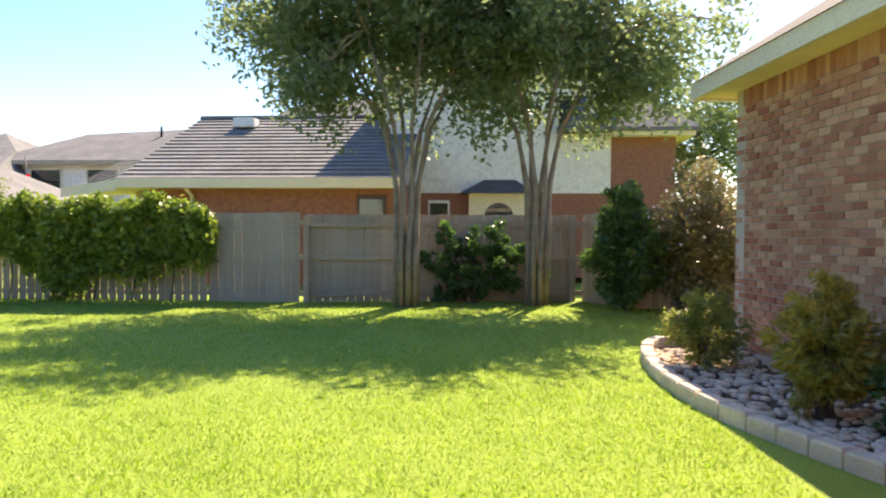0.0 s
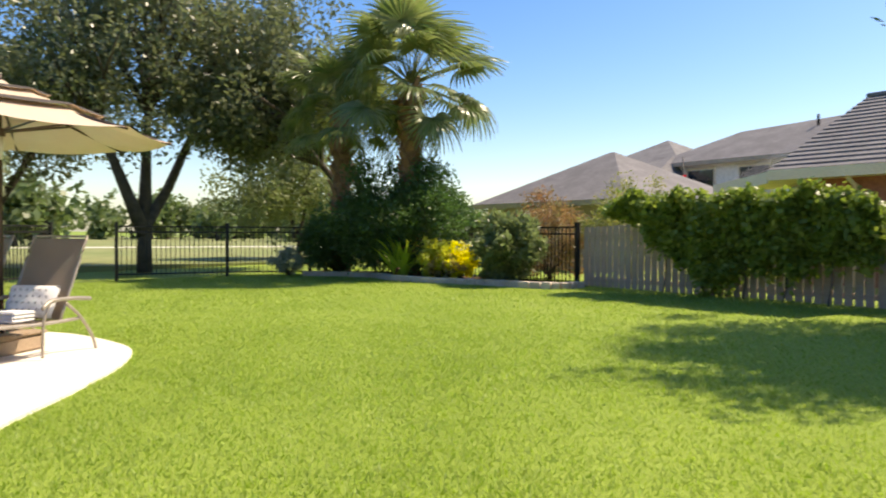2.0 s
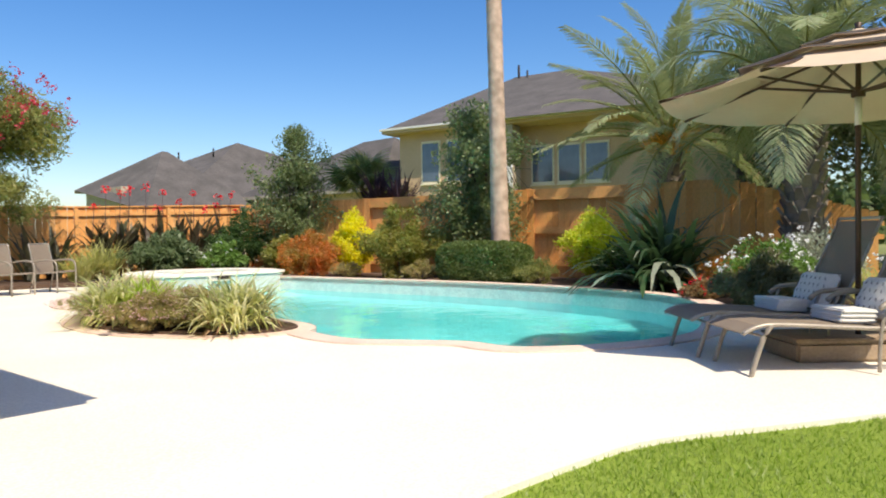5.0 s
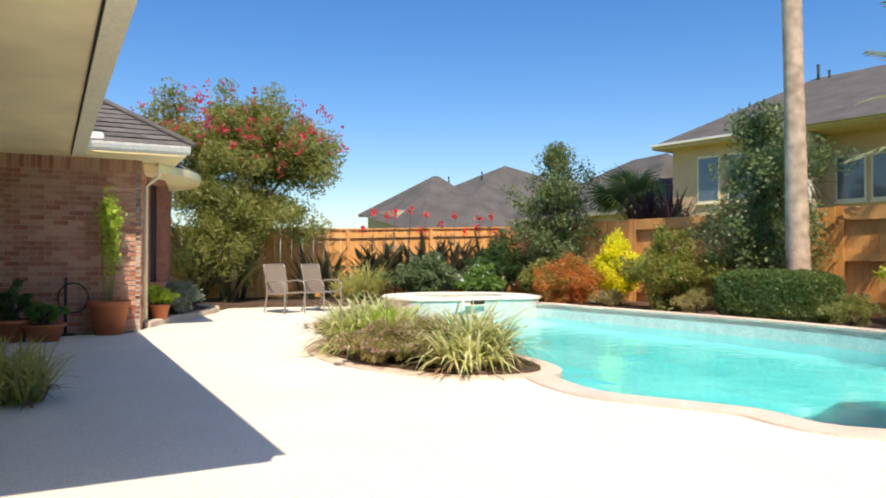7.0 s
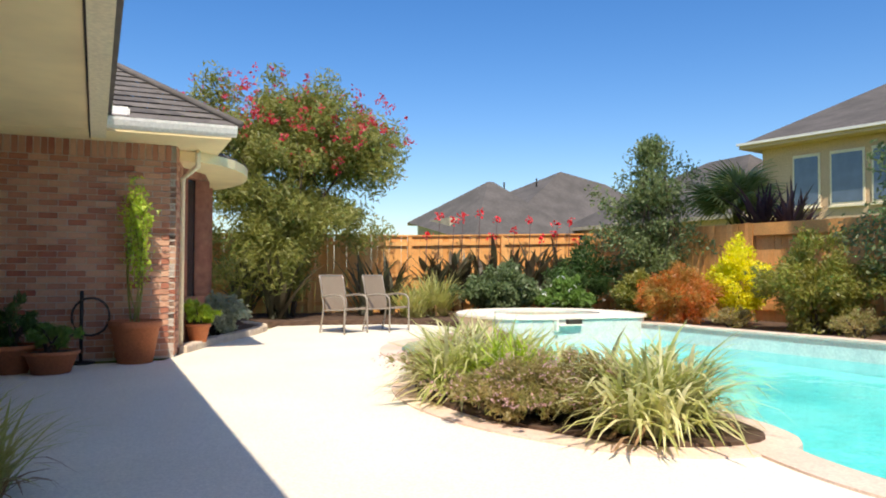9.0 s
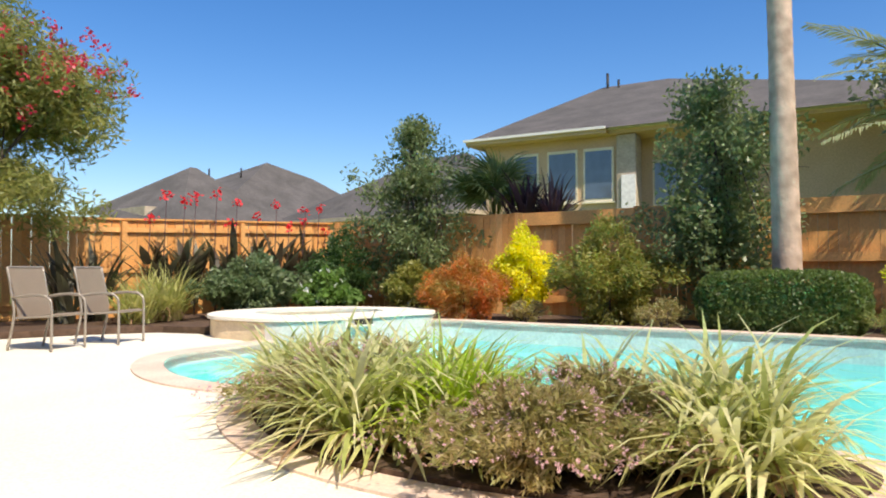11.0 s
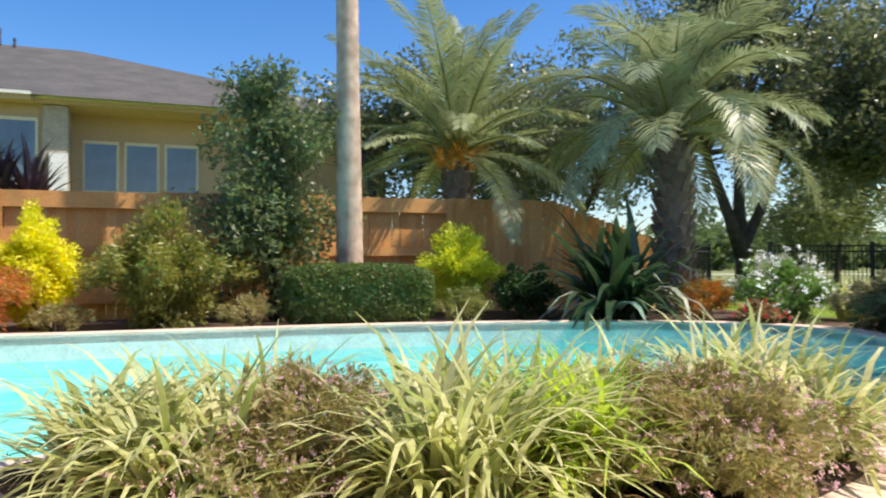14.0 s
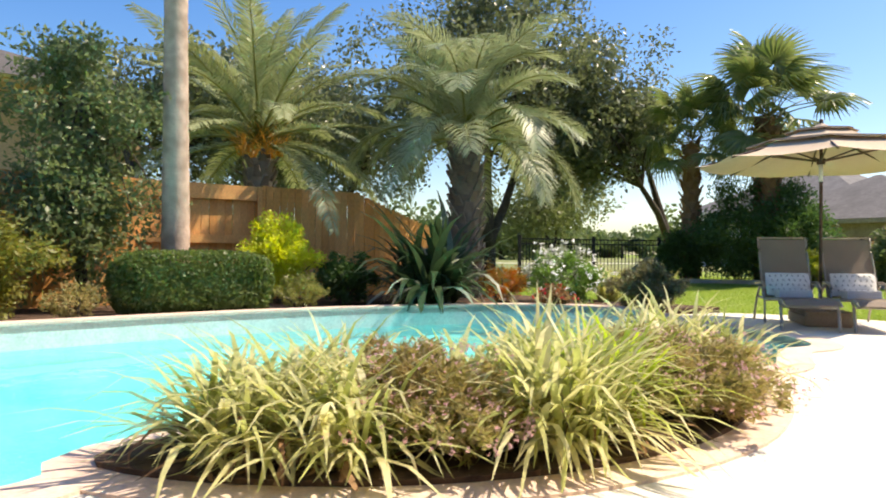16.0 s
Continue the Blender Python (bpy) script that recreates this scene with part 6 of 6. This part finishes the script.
# big-leaved plant, flowers and mounds at the pool's end
ph = thing("philodendron", (-12.75, -1.4, 0.13), "dark glossy large leaved plant leaning over the pool", "plant")
put("leaves", strips("leaves", blades(210, 1.85, 0.15, 1.6, 0.35, 7, (0.02, 1.15))), M["philo"], ph)
put("pale_leaves", strips("pale_leaves", blades(30, 1.7, 0.14, 2.4, 0.3, 7, (0.4, 1.1))), M["silver"], ph)
shrub("plumbago", (-11.75, 0.55, 0.13), (0.75, 0.8, 0.45), M["mid"], "green plumbago covered in pale blue white flowers", "flowering shrub", 2400, (0.06, 0.03), flowers=(M["whiteflower"], 90, 0.045, -0.5))
shrub("plumbago", (-12.4, 1.0, 0.13), (0.7, 0.7, 0.5), M["silver"], "pale flowering plumbago below the palm", "flowering shrub", 1900, (0.06, 0.03), flowers=(M["whiteflower"], 60, 0.045, -0.4))
shrub("red_grass", (-12.35, -0.25, 0.13), (0.45, 0.5, 0.36), M["firebush"], "red bronze feathery plant", count=1500, size=(0.09, 0.012))
shrub("red_flowers", (-11.2, -0.15, 0.13), (0.42, 0.3, 0.18), M["redgreen"], "low red flowering bedding plant", "flowers", 900, (0.05, 0.03), flowers=(M["redflower"], 24, 0.03, -0.2))
shrub("rosemary", (-10.35, 1.0, 0.13), (0.7, 0.66, 0.36), M["rosemary"], "dense grey green rosemary mound beside the loungers", "shrub", 8000, (0.07, 0.016), 240, shell=0.3)
tuft("liriope", (-10.9, 2.0, 0.1), 0.7, 0.024, 190, M["liriope"], "pale arching grass behind the loungers", base_r=0.2)
tuft("liriope", (-12.1, 2.0, 0.1), 0.8, 0.026, 190, M["liriope"], "pale arching grass behind the loungers", base_r=0.2)

# ---- palms ----
tall = thing("tall_palm", (-13.45, -5.27, 0), "tall bare palm trunk rising from the hedge", "palm tree")
ring = []
for k in range(90):
    z = 12.0 * k / 89
    ring.append((0.205 - 0.045 * min(1, z / 4) + (0.09 * max(0, 1 - z / 0.7)) + 0.006 * (k % 2), z))
put("trunk", mesh_of("trunk", *lathe(ring, 16), smooth=True), M["palmbark"], tall, pose(0, 0, 0, 0.6, 0.9, 0))
FAN = [fan_leaf("fan", 1.0, 0.95, 26, 1.0), fan_leaf("fan", 0.8, 0.85, 24, 1.6), fan_leaf("fan", 1.1, 1.0, 26, 0.7)]
OPENFAN = [fan_leaf("fan", 1.2, 0.92, 30, 0.8), fan_leaf("fan", 1.0, 0.88, 28, 1.3), fan_leaf("fan", 1.35, 0.95, 30, 0.5)]
DATE = [pinnate("feather", 2.9, 0.42, 76, 0.95, 0.7, 0.03), pinnate("feather", 2.6, 0.4, 70, 1.2, 0.7, 0.03), pinnate("feather", 3.0, 0.42, 78, 0.6, 0.7, 0.03)]
PINDO = [pinnate("feather", 2.6, 0.58, 92, 1.6, 0.75, 0.027), pinnate("feather", 2.4, 0.54, 88, 2.0, 0.7, 0.027), pinnate("feather", 2.7, 0.58, 92, 1.2, 0.8, 0.027)]
crown_of(tall, (0.2, 0.1, 11.9), FAN, 26, (-40, 75), M["fan"], 3)


def boot_trunk(parent, h, r, mat, n=110, size=0.2):
    """A stout trunk clad in old leaf bases."""
    put("trunk", mesh_of("trunk", *lathe([(r * 0.95, 0), (r * 0.9, h * 0.5), (r * 0.8, h)], 14), smooth=True), mat, parent)
    d, s = Vector((1, 0, 0)), Vector((0, size * 0.42, 0))
    tip = d * size * 0.55 + Vector((0, 0, size))
    v = [-s, s, tip + s * 0.5, tip - s * 0.5]
    me = mesh_of("leaf_base", v + [q - d * 0.03 + Vector((0, 0, 0.03)) for q in v], [(0, 1, 2, 3), (7, 6, 5, 4), (0, 4, 5, 1), (1, 5, 6, 2), (2, 6, 7, 3), (3, 7, 4, 0)])
    for k in range(n):
        a, z = k * 2.4, h * (k + 0.5) / n
        put("leaf_base", me, mat, parent, pose(r * 0.86 * math.cos(a), r * 0.86 * math.sin(a), z, 0, rng.uniform(-8, 8), math.degrees(a)))


pin = thing("pindo_palm", (-14.3, 0.35, 0.1), "stout pindo palm with arching grey green feather fronds", "palm tree")
boot_trunk(pin, 3.0, 0.33, M["boots"])
crown_of(pin, (0, 0, 3.05), PINDO, 38, (-4, 86), M["pindo"], 5, scale=(0.95, 1.15))
dp = thing("date_palm", (-16.6, -3.0, 0.1), "date palm with stiff fronds and orange stalks behind the fence", "palm tree")
boot_trunk(dp, 2.7, 0.3, M["boots"], 70)
crown_of(dp, (0, 0, 3.0), DATE, 40, (-14, 88), M["date"], 8, scale=(0.95, 1.15))
for k in range(6):
    a = k * 1.05
    put("fruit_stalk", strips("fruit_stalk", blades(34, 0.9, 0.02, 1.5, 0.08, 5, (0.3, 0.9)) + np.array([0.38 * math.cos(a), 0.38 * math.sin(a), 2.75])), M["orangefruit"], dp, label="orange fruit stalk")
fp2 = thing("small_fan_palm", (-15.7, -11.95, 0), "dark green fan palm behind the fence", "palm tree")
boot_trunk(fp2, 2.0, 0.16, M["boots"], 40, 0.14)
crown_of(fp2, (0, 0, 2.1), FAN, 24, (38, 88), M["dark"], 9, scale=(0.62, 0.8))
cord = thing("cordyline", (-15.6, -10.75, 0.0), "dark burgundy spiky cordyline rising behind the fence", "plant")
for k in range(5):
    q = (0.45 * math.cos(k * 1.26), 0.45 * math.sin(k * 1.26))
    put("stem", tube_mesh("stem", [(q[0] * 0.3, q[1] * 0.3, 0), (q[0], q[1], 1.9 - 0.1 * k)], [0.05, 0.04], 6), M["bark"], cord)
    put("leaf_head", strips("leaf_head", blades(46, 1.25, 0.085, 0.9, 0.1, 6, (0.0, 0.8)) + np.array([q[0], q[1], 1.9 - 0.1 * k])), M["burgundy"], cord)

for (x, y, h, r, n, sd, sc) in ((-14.9, 11.45, 4.7, 0.22, 21, 21, (1.0, 1.2)), (-15.35, 11.75, 4.9, 0.2, 19, 22, (1.0, 1.2)), (-17.0, 10.6, 4.2, 0.22, 26, 23, (0.8, 0.95))):
    t = thing("fan_palm", (x, y, 0.15), "fan palm with a shaggy brown trunk and drooping fans", "palm tree", "fan palms at the lawn's end")
    boot_trunk(t, h, r * 1.25, M["thatch"], 90, 0.22)
    crown_of(t, (0, 0, h), OPENFAN, n, (-50, 80), M["fan"], sd, twist=0.8, scale=sc)
    put("dead_skirt", strips("dead_skirt", blades(40, 0.6, 0.1, 0.6, r, 4, (1.6, 2.2)) + np.array([0, 0, h - 0.35])), M["thatch"], t)

# ---- lawn end bushes ----
shrub("big_evergreen", (-15.6, 11.0, 0.18), (1.4, 1.7, 1.4), M["dark"], "large dark evergreen bush under the palms", count=9000, size=(0.1, 0.05), clumps=240, group="dark bushes")
shrub("big_evergreen", (-14.4, 11.7, 0.18), (1.25, 1.3, 1.4), M["dark"], "large dark evergreen bush under the palms", count=7000, size=(0.1, 0.05), clumps=200, group="dark bushes")
shrub("big_evergreen", (-16.9, 10.1, 0.18), (0.9, 0.9, 0.75), M["dark"], "dark evergreen bush by the iron fence", count=4000, size=(0.1, 0.05), group="dark bushes")
shrub("silver_bush", (-17.5, 9.3, 0.15), (0.6, 0.6, 0.36), M["silver"], "grey green soft bush by the iron fence", count=2200, size=(0.08, 0.02))
tuft("sago_palm", (-14.35, 10.85, 0.2), 1.15, 0.1, 60, M["lime"], "bright green fern like cycad", arc=1.0, category="plant")
shrub("croton", (-13.4, 11.3, 0.2), (0.6, 0.5, 0.48), M["golden"], "yellow green variegated shrub", count=2400, size=(0.1, 0.05))
shrub("croton", (-12.75, 11.45, 0.2), (0.45, 0.45, 0.4), M["yellow"], "yellow leaved low shrub", count=1300, size=(0.09, 0.05))
shrub("brown_shrub", (-13.0, 11.2, 0.2), (0.7, 0.4, 0.3), M["heather"], "brownish low shrub under the palms", count=1800)
shrub("loquat", (-11.55, 11.85, 0.2), (1.0, 0.8, 0.78), M["dark2"], "glossy dark shrub with pale undersides", count=4600, size=(0.13, 0.055), clumps=150)
shrub("red_shrub", (-11.9, 13.4, 0.2), (1.3, 1.0, 1.05), M["redgreen"], "reddish green shrub behind the iron fence", count=4200)
shrub("red_shrub", (-10.0, 13.9, 0.2), (1.2, 1.0, 1.15), M["olive"], "loose olive shrub behind the picket fence", count=3800)


def ivy():
    t = thing("ivy", (-6.6, 12.75, 0), "thick green ivy draped over the picket fence", "climbing plant")
    n = 34000
    x = rng.uniform(-2.4, 2.2, n)
    lo = 0.66 + 0.16 * np.sin(x * 2.3) + 0.1 * np.sin(x * 5.1 + 1) + 0.07 * np.sin(x * 11.7) + rng.normal(0, 0.13, n)
    lo = np.clip(lo + np.maximum(0, np.abs(x - 0.1) - 0.9) * 0.62, 0.2, 1.6)
    hi = 1.93 + 0.07 * np.sin(x * 6) + 0.05 * np.sin(x * 14 + 2) + rng.normal(0, 0.05, n) - 0.7 * np.maximum(0, np.abs(x + 0.1) - 2.0)
    z = lo + (hi - lo) * rng.uniform(0, 1, n)
    bulge = 0.42 * np.clip((z - lo) / (hi - lo + 1e-3), 0, 1) ** 0.9 * (1 + 0.35 * np.sin(x * 7 + z * 3) * np.sin(z * 6 + x))
    y = -bulge + rng.normal(0, 0.1, n) + 0.05 * x
    keep = (hi > lo) & (np.sin(x * 9 + z * 4) * np.sin(z * 8 - x * 3) > -0.86)
    put("foliage", leaves("foliage", np.stack([x, y, z], 1)[keep], 0.105, 0.085, droop=0.4), M["ivy"], t)
    for k in (-1.6, -0.8, 0, 0.7, 1.4):
        put("stem", mesh_of("stem", *bent([(k, 0.0, 0.15), (k + 0.1, -0.06, 0.8), (k - 0.1, -0.1, 1.7)], 0.015, 5)), M["bark"], t)


M["ivy"] = leaf("ivy_leaf", (0.085, 0.13, 0.025), (0.13, 0.19, 0.038), (0.34, 0.40, 0.10))
ivy()


def crape(at, side, label):
    st = []
    for k in range(8):
        a = k * 0.79 + 0.3
        st.append([(0.16 * math.cos(a), 0.14 * math.sin(a), 0), (0.17 * math.cos(a), 0.15 * math.sin(a), 0.9), (0.2 * math.cos(a + 0.3), 0.18 * math.sin(a + 0.3), 2.0), (0.4 * math.cos(a), 0.36 * math.sin(a), 3.0), (1.2 * math.cos(a), 1.0 * math.sin(a), 4.4)])
    return tree("crape_myrtle", at, label, st, [((side * 0.4 - 0.3, -0.2, 4.9), (2.5, 2.2, 1.7)), ((-side * 1.4, -0.3, 4.5), (1.6, 1.6, 1.1)), ((side * 1.7, 0.1, 4.3), (1.5, 1.5, 1.1)), ((0, 0, 6.2), (1.7, 1.7, 0.9)), ((-1.6 if side < 0 else 1.5, -0.5, 3.6), (1.0, 1.0, 0.6))],
                M["myrtle"], M["palebark"], (0.13, 0.07), 15500, 380, 0.5, 30, trunk_r=0.06, shell=0.25)


crape((-1.05, 12.8, 0.2), -1, "multi stemmed crape myrtle with smooth pale bark")
crape((1.15, 13.4, 0.2), 1, "multi stemmed crape myrtle with smooth pale bark")
shrub("fence_shrub", (0.05, 13.55, 0.2), (1.3, 0.42, 0.72), M["dark"], "dark shrub between the tree trunks", count=3200, size=(0.1, 0.05))
shrub("corner_hedge", (2.6, 12.8, 0.2), (0.72, 0.6, 1.0), M["dark"], "dark ivy clad corner of the fence", "hedge", 5000, (0.09, 0.05), 160)
shrub("glossy_shrub", (3.75, 12.6, 0.2), (0.9, 0.85, 1.25), M["loro"], "tall glossy shrub with purplish leaves and bright tips", count=6500, size=(0.085, 0.045), clumps=200, flowers=(M["whiteflower"], 60, 0.03, -0.2))
tree("backdrop_tree", (6.0, 22.0, 0.2), "loose grey green tree beyond the corner fence", [[(0, 0, 0), (0.1, 0, 2), (0, 0.1, 3.5)]], [((0, 0, 4.0), (2.0, 1.8, 2.0))], M["far"], M["bark"], (0.16, 0.06), 5000, 110, 0.6, 14, trunk_r=0.15)
shrub("nandina", (2.62, 8.0, 0.13), (0.42, 0.42, 0.36), M["olive"], "olive green low shrub in the rock bed", count=2600, size=(0.06, 0.02))
shrub("nandina", (2.95, 6.1, 0.13), (0.36, 0.38, 0.5), M["nandred"], "nandina with orange tipped leaves in the rock bed", count=2800, size=(0.075, 0.026))
shrub("dark_shrub", (3.35, 5.5, 0.13), (0.4, 0.45, 0.33), M["dark"], "dark shrub against the house wall", count=1700)

# ---- far trees ----
tree("oak", (-22.0, 6.7, 0), "broad live oak with dark forked trunk", [[(0, 0, 0), (0, 0, 1.4), (-0.1, 0.7, 2.6), (-0.2, 1.5, 4.4)], [(0, 0, 1.2), (0.1, -0.5, 2.4), (0.1, -1.2, 4.2)], [(0, 0, 1.3), (-0.3, 0.1, 2.8), (-0.4, 0.2, 4.8)]],
     [((0, 0.2, 6.4), (4.0, 4.6, 2.8)), ((0.3, 3.2, 5.0), (2.6, 2.6, 1.7)), ((0.3, -2.6, 5.2), (2.6, 2.4, 1.8)), ((0, 0, 8.6), (3.4, 3.8, 2.0)), ((0.3, 2.9, 7.4), (2.6, 2.6, 1.8))], M["oak"], M["bark"], (0.19, 0.095), 19000, 330, 0.75, 40, trunk_r=0.23, shell=0.3)
tree("oak", (-19.8, 13.2, 0.1), "broad live oak with low limbs beyond the iron fence", [[(0, 0, 0), (0, -0.1, 1.2), (0.2, -1.0, 2.3), (0.3, -2.0, 3.2)], [(0, 0, 1.0), (-0.2, -0.3, 2.2), (-0.4, -0.9, 4.0)]],
     [((-0.8, -3.2, 5.2), (2.5, 2.5, 2.0)), ((-0.6, -1.3, 5.4), (1.7, 1.7, 1.5)), ((-0.2, -4.4, 4.2), (1.7, 1.6, 1.1))], M["oak"], M["bark"], (0.2, 0.1), 11000, 240, 0.7, 30, trunk_r=0.19, shell=0.3)
tree("oak", (-27.0, 3.0, 0), "dark oak beyond the iron fence", [[(0, 0, 0), (0, 0, 1.6), (0.1, 0.8, 3.0), (0.1, 1.6, 4.4)], [(0, 0, 1.4), (0, -0.8, 3.0), (0, -1.8, 4.2)]],
     [((0, -0.5, 5.6), (3.6, 4.0, 2.3)), ((0.2, -3.4, 4.4), (2.4, 2.2, 1.3)), ((0, 2.6, 4.6), (2.2, 2.0, 1.3))], M["oak"], M["bark"], (0.22, 0.11), 10000, 220, 0.8, 30, trunk_r=0.2, shell=0.3)
tree("oak", (-24.0, -3.5, 0), "broad oak crown behind the palms", [[(0, 0, 0), (0, 0.2, 2), (0.1, 1.0, 4.0)], [(0, 0, 1.5), (0, -0.8, 3.8)]], [((0, 1.5, 5.2), (3.0, 3.6, 2.6)), ((0, 4.2, 4.4), (2.4, 2.0, 1.8))], M["oak"], M["bark"], (0.22, 0.11), 8000, 200, 0.8, 24, trunk_r=0.18, shell=0.3)
tree("young_oak", (-26.5, 13.5, 0.1), "low leafy young oak in the meadow", [[(0, 0, 0), (0.1, 0, 1.0), (0, 0.3, 2.2)], [(0, 0, 0.8), (-0.2, -0.3, 2.0)]], [((0, 0, 3.1), (2.9, 2.9, 1.9)), ((0.4, -1.8, 2.4), (1.8, 1.8, 1.3))],
     M["young"], M["bark"], (0.2, 0.1), 5200, 130, 0.7, 18, trunk_r=0.12, shell=0.3)


def far_wood(name, x0, y0, x1, y1, n, label):
    """A distant belt of trees: trunks and leafy crowns of uneven height in one mass."""
    pts, tr = [], []
    for k in range(n):
        u = (k + rng.uniform(-0.3, 0.3)) / n
        x, y = x0 + (x1 - x0) * u + rng.uniform(-8, 8), y0 + (y1 - y0) * u + rng.uniform(-8, 8)
        h = rng.uniform(4.2, 7.0)
        cs = ellipsoid_points(30, (x, y, h * 0.52), (h * 0.62, h * 0.62, h * 0.46), 0.3, 0.25)
        pts.append(clumped(cs, 20, h * 0.18))
        tr.append(tube([(x, y, 0), (x, y, h * 0.5)], [0.3, 0.2], 5))
    t = thing(name, (0, 0, 0), label, "trees", kind="stuff")
    put("crowns", leaves("crowns", np.concatenate(pts), 0.8, 0.5), M["far"], t)
    put("trunks", join("trunks", *tr), M["bark"], t)


far_wood("far_woods", -105, -60, -100, 110, 120, "distant belt of green trees beyond the meadow")
far_wood("far_woods", -75, 30, -60, 60, 12, "distant group of green trees beyond the meadow")
far_wood("far_woods", -60, -12, -52, 8, 7, "distant group of green trees beyond the meadow")
M["meadow"] = material("dry_meadow", (0.17, 0.21, 0.06), (0.25, 0.26, 0.10), scale=0.15, rough=0.95, fine=1.5, bump=0.5)
slab("meadow", [(-140, -90), (-23.5, -90), (-23.5, 110), (-140, 110)], [], 0.225, 0.25, M["meadow"], ("rough olive meadow beyond the iron fence", "meadow"))
slab("meadow_path", [(-62, -40), (-60, -40), (-42, 40), (-44, 40)], [], 0.24, 0.03, M["patio"], ("pale path across the meadow", "path"))
